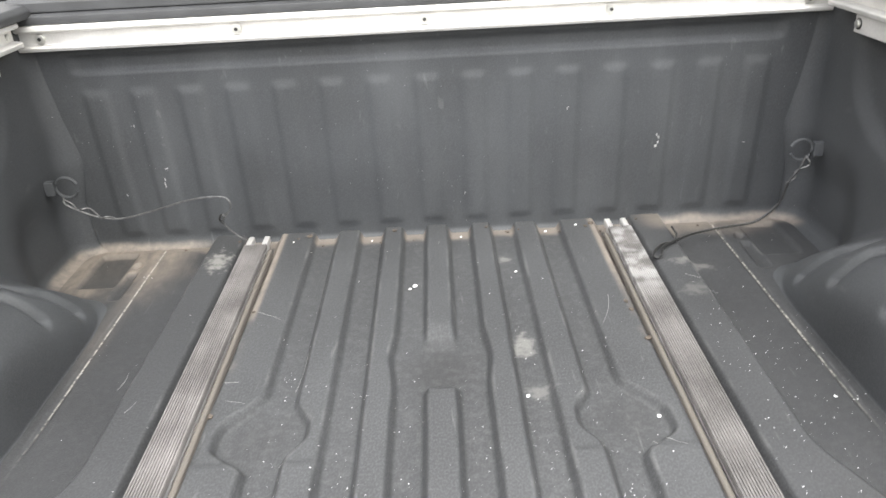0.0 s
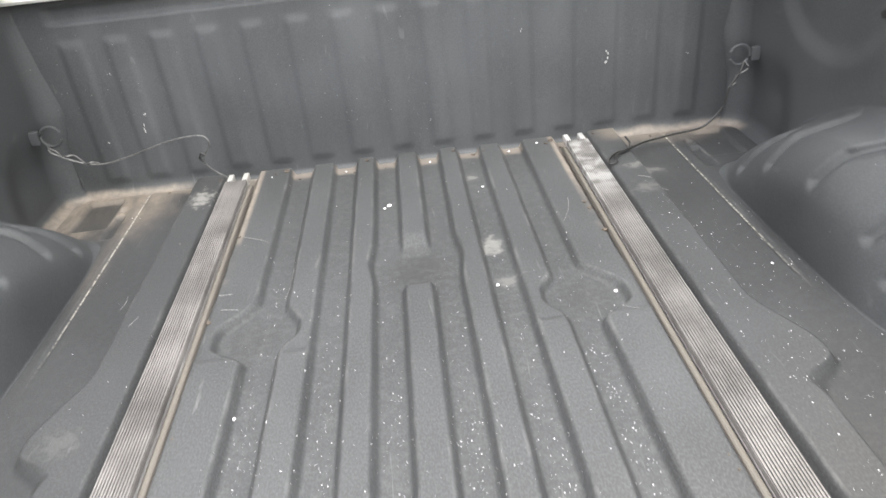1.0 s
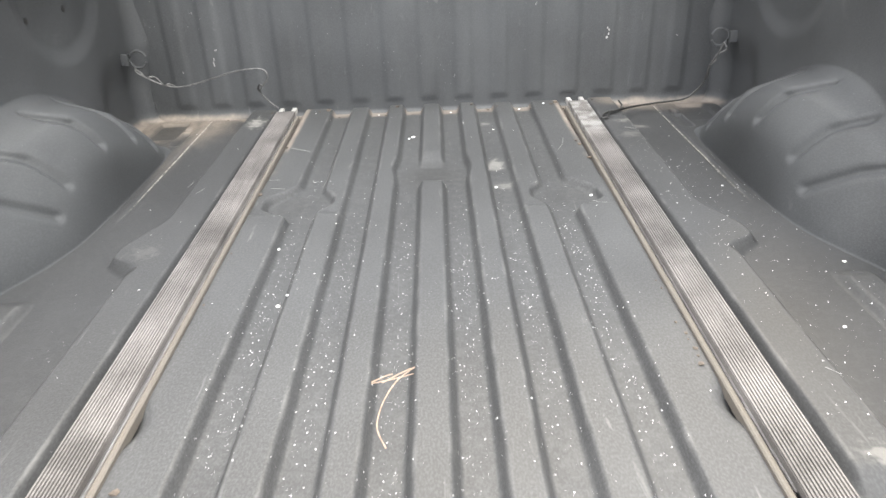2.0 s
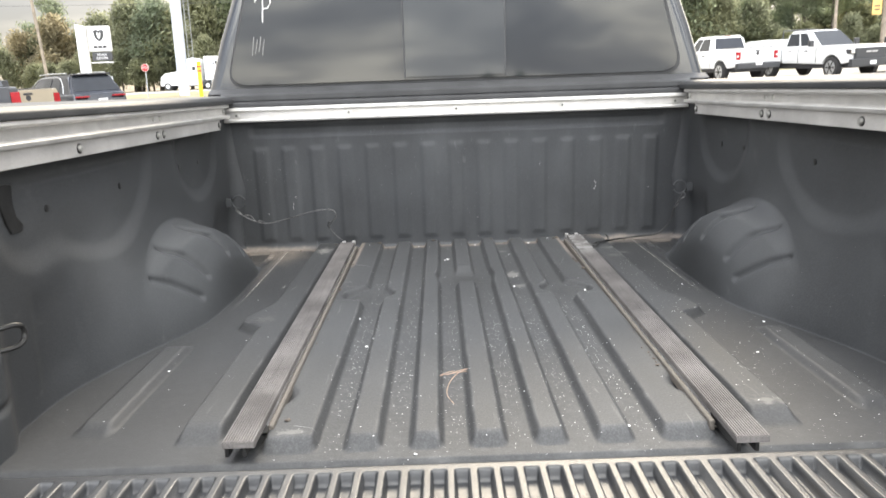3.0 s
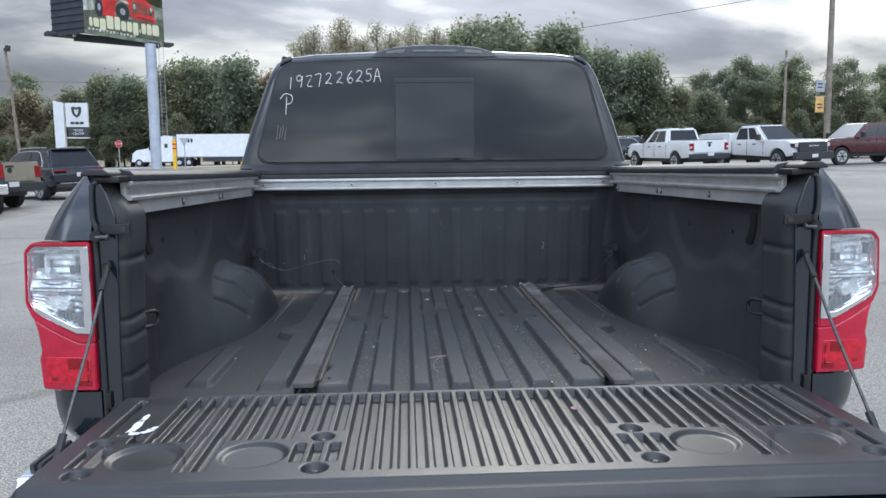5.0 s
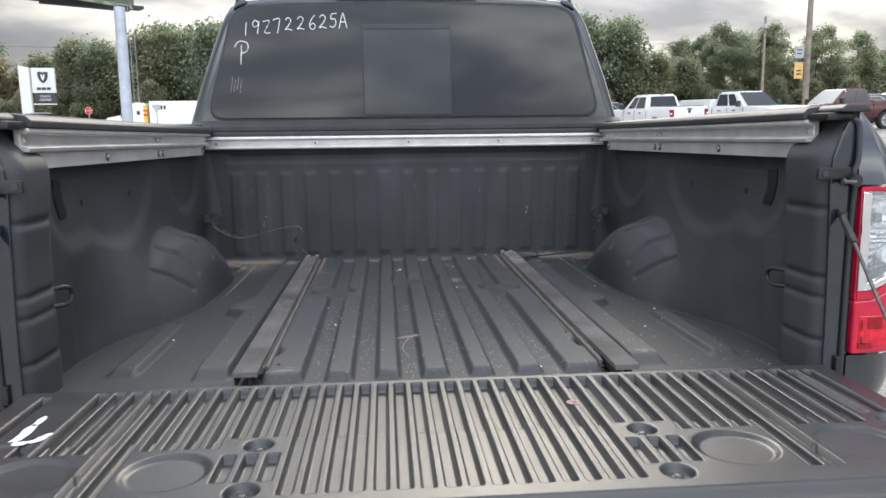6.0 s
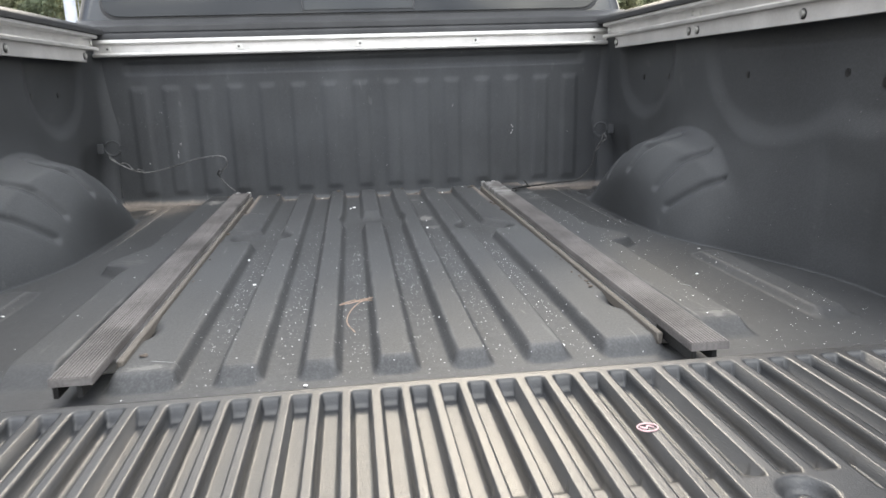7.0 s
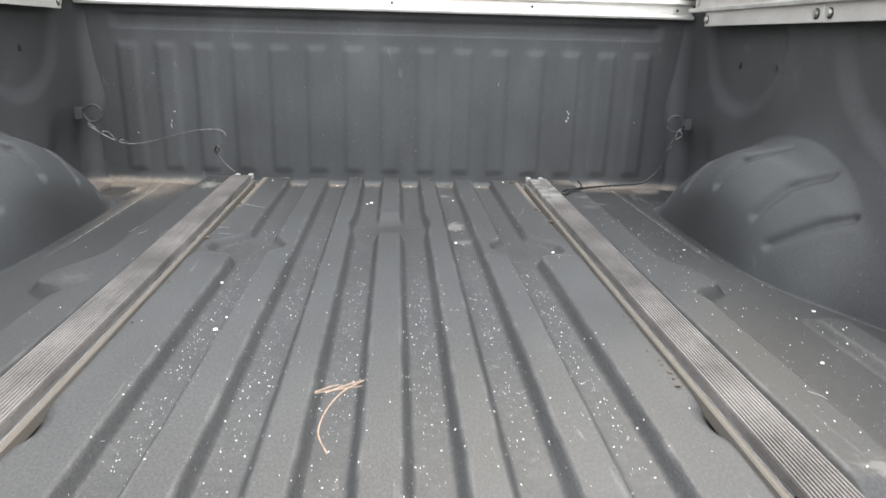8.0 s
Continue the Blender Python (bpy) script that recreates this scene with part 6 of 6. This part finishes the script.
# ---- semi-trailer on the road ----
def semi(at):
    ob = thing("semi_truck", "white semi truck with a long white box trailer on the highway", "semi truck", at=at)
    tr = part("trailer", box((-15.8, -1.28, 1.25), (0, 1.28, 4.10), 0.04), M_WHITE, ob)
    part("trailer_rail", box((-15.8, -1.29, 1.16), (0, 1.29, 1.26), 0.01), M_GALV, tr)
    part("trailer_skirt", box((-11.0, -1.2, 0.62), (-3.2, 1.2, 1.16), 0.02), M_SIGNDARK, tr)
    for k, x in enumerate((-1.9, -1.5, -1.15, -0.8)):
        part("lettering_bar", box((x - 0.13, -1.295, 3.05), (x + 0.13, -1.281, 3.55), 0.004), M_SIGNDARK, tr)
    body = part("tractor", prism([(0.5, 0.6), (0.5, 3.85), (1.6, 3.98), (2.5, 3.75), (3.1, 3.2), (3.7, 2.35), (5.2, 2.1), (5.7, 1.65), (5.85, 0.6)], -1.2, 1.2, "y", 0.06, 2), M_WHITE, ob)
    part("cab_window", box((2.35, -1.215, 2.15), (3.1, -1.195, 2.85), 0.05), M_CARGLASS, body)
    part("sleeper_window", box((1.2, -1.215, 2.4), (1.6, -1.195, 2.9), 0.05), M_CARGLASS, body)
    part("tractor_skirt", box((-1.6, -1.15, 0.5), (2.6, 1.15, 1.0), 0.03), M_SIGNDARK, body)
    part("mirror", box((3.35, -1.5, 2.1), (3.5, -1.3, 2.7), 0.02), M_SIGNDARK, body)
    for x in (4.9, -0.2, -1.4, -13.2, -14.5):
        for s in (-1, 1):
            w = part("wheel", disc((x, s * 1.05, 0.5), 0.5, 0.35, "y", 24, 0.04), M_TYRE, ob)
            part("rim", disc((x, s * 1.22, 0.5), 0.27, 0.04, "y", 16, 0.01), M_RIM, w)
    return ob


def on_ground(x, y, turn=0.0, dz=0.0):
    return Matrix.Translation((x, y, ground_z(x, y) + dz)) @ Matrix.Rotation(radians(turn), 4, "Z")


semi(on_ground(-29.6, 97, 0, 0.05) @ Matrix.Diagonal((-1, 1, 1, 1)))


# ---- signs and poles ----
def billboard():
    ob = thing("billboard", "tall monopole billboard with a red car poster and dark louvred back", "billboard", at=on_ground(-21.5, 63.0))
    gz0 = ground_z(-21.5, 63.0)

    def P(x, y, z):
        return Vector((x + 21.5, y - 63.0, z - gz0))
    part("pole", disc((0, 0, (12.3 - gz0) / 2), 0.44, 12.3 - gz0, "z", 28), M_POLEPAINT, ob, "pale blue-grey steel pole")
    A, B, C = P(-25.0, 58.5, 12.75), P(-20.9, 64.8, 12.75), P(-28.2, 60.1, 12.75)
    H = 4.7

    def slab(a, b, z0, z1, back, t0=0.0, t1=1.0):
        d = (b - a)
        n = Vector((d.y, -d.x, 0)).normalized()
        p0, p1 = a + d * t0, a + d * t1
        bm_ = bmesh.new()
        lo = [bm_.verts.new(q + Vector((0, 0, z0))) for q in (p0, p1, p1 - n * back, p0 - n * back)]
        hi = [bm_.verts.new(q + Vector((0, 0, z1))) for q in (p0, p1, p1 - n * back, p0 - n * back)]
        bm_.faces.new(hi)
        bm_.faces.new(lo[::-1])
        for i in range(4):
            bm_.faces.new((lo[i], lo[(i + 1) % 4], hi[(i + 1) % 4], hi[i]))
        return bm_
    face = part("poster", slab(A, B, -0.3, H, 0.3), M_POSTER, ob, "printed poster of a red car")
    back = part("back_panel", slab(C, A, -0.3, H, 0.2), M_LOUVRE, ob, "dark louvred rear panel")
    for k in range(9):
        part("louvre", slab(C, A, 0.1 + 0.52 * k, 0.14 + 0.52 * k, -0.10), M_LOUVRE, back)
    d = (B - A)
    n = Vector((d.y, -d.x, 0)).normalized()

    def flat(pts, mat_, name, lift):
        bm_ = bmesh.new()
        q = [A + d * u + n * lift + Vector((0, 0, v * H)) for u, v in pts]
        lo = [bm_.verts.new(p - n * (lift + 0.05)) for p in q]
        hi = [bm_.verts.new(p) for p in q]
        bm_.faces.new(hi)
        bm_.faces.new(lo[::-1])
        for i in range(len(q)):
            bm_.faces.new((lo[i], lo[(i + 1) % len(q)], hi[(i + 1) % len(q)], hi[i]))
        return part(name, bm_, mat_, face)
    flat([(0.0, 0.0), (0.0, 0.40), (0.15, 0.36), (0.55, 0.30), (1.0, 0.40), (1.0, 0.0)], M_POSTSHADE, "printed_ground", 0.02)
    flat([(0.0, 0.30), (0.0, 0.99), (0.09, 0.97), (0.13, 0.74), (0.11, 0.52), (0.13, 0.34)], M_POSTPALE, "printed_scrub", 0.025)
    flat([(0.72, 0.66), (0.74, 0.98), (0.99, 0.99), (0.99, 0.60), (0.90, 0.62)], M_LEAF, "printed_foliage", 0.025)
    flat([(0.76, 0.72), (0.78, 0.90), (0.82, 0.94), (0.83, 0.74)], M_POSTPALE, "printed_scrub", 0.03)
    flat([(0.14, 0.70), (0.15, 0.985), (0.36, 0.985), (0.37, 0.66)], M_SIGNDARK, "printed_window", 0.03)
    flat([(0.27, 0.70), (0.28, 0.97), (0.32, 0.97), (0.33, 0.70)], M_POSTSHADE, "printed_seat", 0.034)
    flat([(0.36, 0.74), (0.355, 0.985), (0.66, 0.985), (0.72, 0.72), (0.55, 0.74)], M_POSTGLASS, "printed_windscreen", 0.03)
    for cu, cv, ru, rv in ((0.18, 0.40, 0.045, 0.16), (0.465, 0.40, 0.085, 0.15)):
        w_ = flat([(cu + ru * math.cos(a_), cv + rv * math.sin(a_)) for a_ in np.linspace(0, 2 * math.pi, 17)[:-1]], M_SIGNDARK, "printed_wheel", 0.04)
        flat([(cu + 0.4 * ru * math.cos(a_), cv + 0.4 * rv * math.sin(a_)) for a_ in np.linspace(0, 2 * math.pi, 13)[:-1]], M_GALV, "printed_hub", 0.045)
    flat([(0.165, 0.66), (0.19, 0.30), (0.24, 0.26), (0.36, 0.27), (0.385, 0.52), (0.42, 0.58), (0.52, 0.56), (0.57, 0.44), (0.58, 0.36), (0.86, 0.34), (0.88, 0.48), (0.86, 0.60), (0.74, 0.70), (0.50, 0.74), (0.38, 0.78), (0.345, 0.985), (0.325, 0.985), (0.33, 0.70)], M_POSTRED, "printed_car", 0.035)
    flat([(0.43, 0.62), (0.54, 0.58), (0.55, 0.54), (0.44, 0.57)], M_POSTPALE, "printed_step", 0.045)
    flat([(0.59, 0.62), (0.85, 0.58), (0.86, 0.42), (0.60, 0.42)], M_POSTSHADE, "printed_grille", 0.042)
    for k in range(7):
        u0 = 0.645 + 0.024 * k
        flat([(u0, 0.44), (u0, 0.60 - 0.003 * k), (u0 + 0.012, 0.60 - 0.003 * k), (u0 + 0.012, 0.44)], M_POSTRED, "printed_slot", 0.048)
    for cu in (0.615, 0.835):
        flat([(cu + 0.018 * math.cos(a_), 0.53 + 0.045 * math.sin(a_)) for a_ in np.linspace(0, 2 * math.pi, 11)[:-1]], M_POSTPALE, "printed_headlamp", 0.048)
    flat([(0.54, 0.37), (0.60, 0.41), (0.88, 0.38), (0.90, 0.31), (0.62, 0.31)], M_POSTRED, "printed_bumper", 0.046)
    flat([(0.62, 0.345), (0.64, 0.365), (0.86, 0.345), (0.86, 0.325)], M_SIGNDARK, "printed_shadow", 0.05)
    u = 0.055
    for w_, v0, v1 in ((0.05, 0.06, 0.20), (0.075, 0.06, 0.20), (0.08, 0.02, 0.20), (0.095, 0.06, 0.26), (0.08, 0.06, 0.26), (0.075, 0.06, 0.20), (0.075, 0.06, 0.20), (0.08, 0.02, 0.20), (0.030, 0.06, 0.10), (0.07, 0.06, 0.20), (0.075, 0.06, 0.20), (0.10, 0.06, 0.20)):
        v0, v1 = v0 + 0.03 * u, v1 + 0.09 * u
        flat([(u + 0.008, v0), (u, v0 + 0.03), (u, v1 - 0.03), (u + 0.008, v1), (u + w_ - 0.022, v1), (u + w_ - 0.014, v1 - 0.03), (u + w_ - 0.014, v0 + 0.03), (u + w_ - 0.022, v0)], M_POSTTEXT, "lettering_bar", 0.06)
        u += w_
    for k in range(14):
        u0 = 0.04 + 0.042 * k
        flat([(u0, -0.01 + 0.008 * (k % 3)), (u0, 0.03 + 0.008 * (k % 2)), (u0 + 0.024, 0.03 + 0.008 * (k % 2)), (u0 + 0.024, -0.01 + 0.008 * (k % 3))], M_POSTPALE, "lettering_bar", 0.055)
    walkway = part("walkway", slab(P(-28.3, 59.4, 12.52), P(-20.2, 65.2, 12.52), 0, 0.24, 1.2), M_LOUVRE, ob, "dark steel walkway under the panels")
    part("walkway_beam", slab(P(-26.5, 60.2, 12.16), P(-21.0, 64.0, 12.16), 0, 0.4, 0.5), M_LOUVRE, ob)
    part("panel_post", tube([P(-26.2, 59.4, 12.3), P(-26.2, 59.4, 16.6)], 0.14), M_GALV, ob)
    lad = bmesh.new()
    for s in (-0.2, 0.2):
        add_tube(lad, [(0.95 + s, -0.3, 3.0), (0.95 + s, -0.3, 12.3 - gz0)], 0.02, 5)
    for k in range(22):
        add_tube(lad, [(0.75, -0.3, 3.1 + 0.32 * k), (1.15, -0.3, 3.1 + 0.32 * k)], 0.011, 4)
    part("ladder", lad, M_GALV, ob)
    return ob


billboard()


def lettering(text, size, at, mat_, parent):
    cu = bpy.data.curves.new("lettering", "FONT")
    cu.body, cu.size, cu.align_x, cu.align_y, cu.extrude = text, size, "CENTER", "CENTER", 0.003
    tmp = bpy.data.objects.new("lettering_source", cu)
    scene.collection.objects.link(tmp)
    me = bpy.data.meshes.new_from_object(tmp.evaluated_get(bpy.context.evaluated_depsgraph_get()))
    bpy.data.objects.remove(tmp)
    me.materials.append(mat_)
    ob = new("lettering", me)
    ob.parent, ob.matrix_basis = parent, at
    return ob


def dealer_sign():
    x, y = -19.45, 42.0
    ob = thing("dealer_sign", "white pylon sign with a dark emblem and a black lower board", "sign", at=on_ground(x, y, 8))
    part("pylon", prism([(-0.62, 0), (-0.12, 0), (-0.12, 4.50), (-0.66, 4.62)], -0.28, 0.05, "y", 0.02), M_SIGNWHITE, ob, "white tapered pylon")
    board = part("board", box((-0.04, -0.22, 3.14), (1.14, 0.02, 4.50), 0.03), M_SIGNWHITE, ob)
    part("emblem", prism([(0.28, 4.26), (0.42, 4.30), (0.55, 4.24), (0.68, 4.30), (0.82, 4.26), (0.80, 3.98), (0.72, 3.80), (0.55, 3.66), (0.38, 3.80), (0.30, 3.98)], -0.245, -0.218, "y", 0.006, 1), M_SIGNDARK, board)
    part("emblem_inlay", prism([(0.44, 4.16), (0.52, 4.12), (0.55, 3.98), (0.58, 4.12), (0.66, 4.16), (0.62, 3.90), (0.55, 3.80), (0.48, 3.90)], -0.255, -0.240, "y"), M_SIGNWHITE, board)
    for k in range(3):
        part("lettering_bar", box((0.20 + 0.25 * k, -0.24, 3.30), (0.41 + 0.25 * k, -0.219, 3.44), 0.004), M_SIGNDARK, board)
    low = part("lower_board", box((0.06, -0.20, 2.62), (1.12, 0.0, 3.10), 0.02), M_SIGNDARK, ob)
    for text, z in (("TRUCK", 2.95), ("CENTER", 2.76)):
        lettering(text, 0.17, pose(0.59, -0.203, z, 90, 0, 0), M_SIGNWHITE, low)
    part("sill", box((-0.04, -0.2, 2.50), (1.14, 0.0, 2.56), 0.01), M_SIGNWHITE, ob)
    return ob


dealer_sign()


def post(ob, h, r=0.035, mat_=None):
    return part("post", disc((0, 0, h / 2), r, h, "z", 10), mat_ or M_GALV, ob)


stop = thing("stop_sign", "red octagonal stop sign on a thin metal post", "road sign", at=on_ground(-24.2, 62.0, 6))
post(stop, 2.6, 0.04)
ang = [(0.31 * math.cos(radians(22.5 + 45 * k)), 2.45 + 0.31 * math.sin(radians(22.5 + 45 * k))) for k in range(8)]
part("plate", prism(ang, -0.09, -0.06, "y"), M_SIGNWHITE, stop)
part("plate_face", prism([(x * 0.93, 2.45 + (z - 2.45) * 0.93) for x, z in ang], -0.097, -0.088, "y"), M_SIGNRED, stop)


lettering("STOP", 0.22, pose(0, -0.100, 2.45, 90, 0, 0), M_SIGNWHITE, stop)

small_sign = thing("small_sign", "small square roadside sign on a post", "road sign", at=on_ground(-30.6, 70.0))
post(small_sign, 1.9, 0.035)
part("plate", box((-0.25, -0.08, 1.5), (0.25, -0.05, 2.0), 0.02), M_GALV, small_sign)

yield_sign = thing("yield_sign", "grey back of a triangular sign on a post", "road sign", at=on_ground(-18.2, 60.0))
post(yield_sign, 2.6, 0.04)
part("plate", prism([(-0.40, 2.75), (0.40, 2.75), (0.0, 2.05)], -0.08, -0.05, "y", 0.01), M_GALV, yield_sign)

marker = thing("marker_post", "yellow marker post with orange bands on a square foot", "marker post", at=on_ground(-12.9, 40.0))
part("shaft", box((-0.095, -0.06, 0.0), (0.095, 0.06, 2.25), 0.02), M_YELLOW, marker)
part("foot", box((-0.46, -0.28, 0.0), (0.46, 0.28, 0.20), 0.04), M_YELLOW, marker)
for z in (1.70, 1.93):
    part("band", box((-0.10, -0.066, z), (0.10, 0.066, z + 0.09), 0.004), M_SIGNRED, marker)
bollard = thing("bollard", "short yellow bollard at the lot edge", "bollard", at=on_ground(-9.3, 40.5))
part("shaft", disc((0, 0, 0.45), 0.13, 0.9, "z", 18, 0.02), M_YELLOW, bollard)
part("foot", disc((0, 0, 0.05), 0.35, 0.1, "z", 18, 0.02), M_YELLOW, bollard)

lamp_l = thing("street_lamp", "weathered leaning wooden pole with a small dark lamp head", "street lamp", at=on_ground(-31.6, 60.0))
part("pole", tube([(0.35, 0, 0), (0.05, 0, 5), (-0.30, 0, 10.1)], 0.14, 10, 0.10), M_WOODPOLE, lamp_l)
head = part("head", box((-0.36, -0.20, 9.98), (0.02, 0.20, 10.22), 0.04), M_SIGNDARK, lamp_l)
part("lens_box", box((-0.20, -0.26, 10.20), (0.10, 0.10, 10.42), 0.05), M_SIGNDARK, head)
part("bracket", tube([(-0.42, 0, 9.6), (-0.50, 0, 9.7), (-0.62, 0, 9.66)], 0.03), M_GALV, lamp_l)

lamp_r = thing("street_lamp", "tall grey light pole carrying two small banners", "street lamp", at=on_ground(27.3, 45.5))
part("pole", tube([(0, 0, 0), (0, 0, 8), (0, 0, 16)], 0.20, 14, 0.14), M_WOODPOLE, lamp_r)
part("lamp_arm", box((-1.0, -0.05, 15.9), (1.0, 0.05, 16.0), 0.02), M_GALV, lamp_r)
for z, z1, mat_ in ((4.25, 4.95, M_GALV), (2.95, 3.95, M_BANNER)):
    b_ = part("banner", box((-0.85, -0.02, z), (-0.28, 0.02, z1), 0.01), mat_, lamp_r)
    part("banner_arm", box((-0.9, -0.025, z1), (0.0, 0.025, z1 + 0.04), 0.008), M_GALV, b_)
    for k in range(2):
        part("lettering_bar", box((-0.74, -0.03, z + 0.25 + 0.22 * k), (-0.40, -0.019, z + 0.33 + 0.22 * k), 0.004), M_SIGNDARK, b_)

upole = thing("utility_pole", "wooden utility pole against the woods", "utility pole", at=on_ground(47.5, 90.0))
part("pole", tube([(0, 0, 0), (0, 0, 12.8)], 0.20, 10, 0.14), M_WOODPOLE, upole)
part("insulator", box((-0.15, -0.15, 11.4), (0.30, 0.15, 11.9), 0.03), M_GALV, upole)
upole2 = thing("utility_pole", "thin utility pole at the road by the woods", "utility pole", at=on_ground(-62.0, 98.0))
part("pole", tube([(0, 0, 0), (0, 0, 11.5)], 0.18, 10, 0.12), M_WOODPOLE, upole2)
cpole = thing("utility_pole", "wooden utility pole beside the lot", "utility pole", at=on_ground(65.0, 60.0))
part("pole", tube([(0, 0, 0), (0, 0, 18.6)], 0.20, 10, 0.14), M_WOODPOLE, cpole)
line = thing("overhead_cable", "thin overhead power cable", "cable")
part("strand", tube([(10.0 + 5.5 * k, 60.0, 12.35 + 0.98 * k - 0.02 * k * (10 - k)) for k in range(11)], 0.022, 5), M_SIGNDARK, line)
line2 = thing("overhead_cable", "thin overhead power cable", "cable")
part("strand", tube([(-62.0 + 12.0 * k, 98.0, 13.8 - 0.035 * k * (9 - k)) for k in range(10)], 0.02, 5), M_SIGNDARK, line2)


# ---- trees ----
def tree(kind, h, spread, leaves, mat_, seed, label, at):
    """A tapered trunk with limbs, and a crown of many small leaf clusters with gaps."""
    rg = random.Random(seed)
    ob = thing("tree", label, "tree", "roadside woods", at=at)
    bm = bmesh.new()
    lean = rg.uniform(-0.02, 0.02) * h
    trunk_top = h * (0.93 if kind != "round" else 0.75)
    trunk = [(lean * t * t, rg.uniform(-0.1, 0.1) * t, trunk_top * t) for t in (0, 0.3, 0.6, 1)]
    add_tube(bm, trunk, 0.016 * h, 8, 0.003 * h)
    tips = []
    base = {"round": 0.14, "pine": 0.55, "slim": 0.30}[kind]
    nlimb = {"round": 52, "pine": 26, "slim": 34}[kind]
    for i in range(nlimb):
        f = base + (0.97 - base) * (i + rg.random()) / nlimb
        a = rg.uniform(0, 6.283)
        g = (f - base) / (1 - base)
        if kind == "round":
            reach = spread * (0.55 + 0.5 * math.sin(math.pi * min(1, 0.25 + 0.75 * g))) * (1.18 - 0.88 * g)
            rise = 0.55 + 0.85 * g
        elif kind == "pine":
            reach = spread * (0.75 * math.sin(math.pi * min(1, 0.3 + 0.7 * g)) + 0.25)
            rise = 0.18
        else:
            reach = spread * (1.0 - 0.75 * g)
            rise = 0.9
        reach *= rg.uniform(0.65, 1.15)
        p0 = Vector((lean * f * f, 0, trunk_top * min(f, 0.98)))
        p1 = p0 + Vector((math.cos(a) * reach, math.sin(a) * reach, reach * rise))
        add_tube(bm, [p0, (p0 + p1) / 2 + Vector((0, 0, 0.06 * reach)), p1], 0.0035 * h, 5, 0.0012 * h)
        for k in range(3):
            t = rg.uniform(0.45, 1.0)
            tips.append((p0 + (p1 - p0) * t, reach))
    tips.append((Vector((lean, 0, trunk_top)), spread * 0.5))
    part("trunk", bm, M_BARK, ob, "grey-brown trunk with limbs")
    cv, cf = [], []
    size = {"round": 0.245, "pine": 0.18, "slim": 0.12}[kind]
    rad = {"round": 0.62, "pine": 0.36, "slim": 0.60}[kind] * spread
    for i in range(leaves):
        c, reach = tips[rg.randrange(len(tips))]
        d = Vector((rg.gauss(0, 1), rg.gauss(0, 1), rg.gauss(0, 0.7)))
        if d.length > 1.9:
            d *= 1.9 / d.length
        p = c + d * rad * 0.44
        if p.z < 0.3:
            continue
        n = Vector((rg.gauss(0, 1), rg.gauss(0, 1), rg.gauss(0.4, 1))).normalized()
        u = n.orthogonal().normalized()
        v = n.cross(u)
        s = size * rg.uniform(0.6, 1.5)
        k = len(cv)
        cv += [p + u * s, p + v * s * 0.55 + n * s * 0.15, p - u * s * 0.9, p - v * s * 0.6 + n * s * 0.1]
        cf.append((k, k + 1, k + 2, k + 3))
    me = bpy.data.meshes.new("crown")
    me.from_pydata([tuple(p) for p in cv], [], cf)
    me.materials.append(mat_)
    crown = new("crown", me)
    crown.parent = ob
    return ob


kinds = [("round", 17, 3.7, 6200, M_LEAF, "broad green tree at the edge of the woods"), ("round", 16, 3.4, 5800, M_AUTUMN, "broad tree turning yellow-brown in autumn"),
         ("round", 19, 4.1, 6600, M_PINE, "tall dark green tree in the woods"), ("pine", 19, 4.2, 6000, M_PINE, "tall pine with a bare trunk and high dark crown"),
         ("slim", 21, 2.4, 3600, M_POPLAR, "slim half-bare tree with sparse yellow leaves"), ("round", 12, 3.4, 5200, M_LEAF, "low green tree at the edge of the woods")]
protos = []
rgt = random.Random(11)
row = [  # stretch of the plan: x from, x to, y from, y to, kinds, number, height factor
    (-100, -52, 118, 140, (0, 2, 1, 3), 18, 0.80), (-66, -40, 112, 126, (1, 0, 5), 14, 0.84), (-50, -20, 112, 128, (1, 0, 1, 2), 25, 0.97), (-21, 14, 122, 142, (4, 4, 4, 4), 36, 1.10), (-24, 2, 114, 124, (1, 0), 15, 1.0),
    (9, 27, 114, 132, (2, 2, 0), 24, 1.34), (26, 38, 110, 128, (2, 0, 2), 15, 1.0), (37, 48, 110, 130, (2, 0), 12, 0.72), (46, 60, 112, 130, (2, 5), 14, 0.60), (50, 78, 112, 124, (3, 3, 5), 15, 0.80), (66, 104, 114, 134, (3, 3, 5, 2), 19, 0.68),
    # the outer side stretches and the y -230 one are unseen, added for reflections
    (-160, -100, 90, 140, (0, 2, 5), 9, 0.8), (104, 170, 80, 135, (0, 2, 5), 9, 0.8), (-150, 150, -230, -200, (0, 2, 5, 1), 18, 0.6), (-78, 78, 106, 112, (5, 0, 5), 46, 0.50), (28, 106, 130, 140, (2, 0), 22, 0.66)]
for x0, x1, y0, y1, ks, num, hf in row:
    for i in range(num):
        x = x0 + (x1 - x0) * (i + rgt.uniform(0.1, 0.9)) / num
        y = rgt.uniform(y0, y1)
        k = ks[rgt.randrange(len(ks))]
        s = hf * rgt.uniform(0.86, 1.1)
        m_ = on_ground(x, y, rgt.uniform(0, 360), -0.05)
        kind, h, sp, lv, mt_, lab = kinds[k]
        found = [p for p in protos if p[0] == k]
        if len(found) < 2:
            ob = tree(kind, h, sp, lv, mt_, 100 + len(protos), lab, m_)
            protos.append((k, ob))
        else:
            ob = copy_thing(found[rgt.randrange(len(found))][1], m_)
        ob.scale = (s * rgt.uniform(0.92, 1.12), s * rgt.uniform(0.92, 1.12), s)
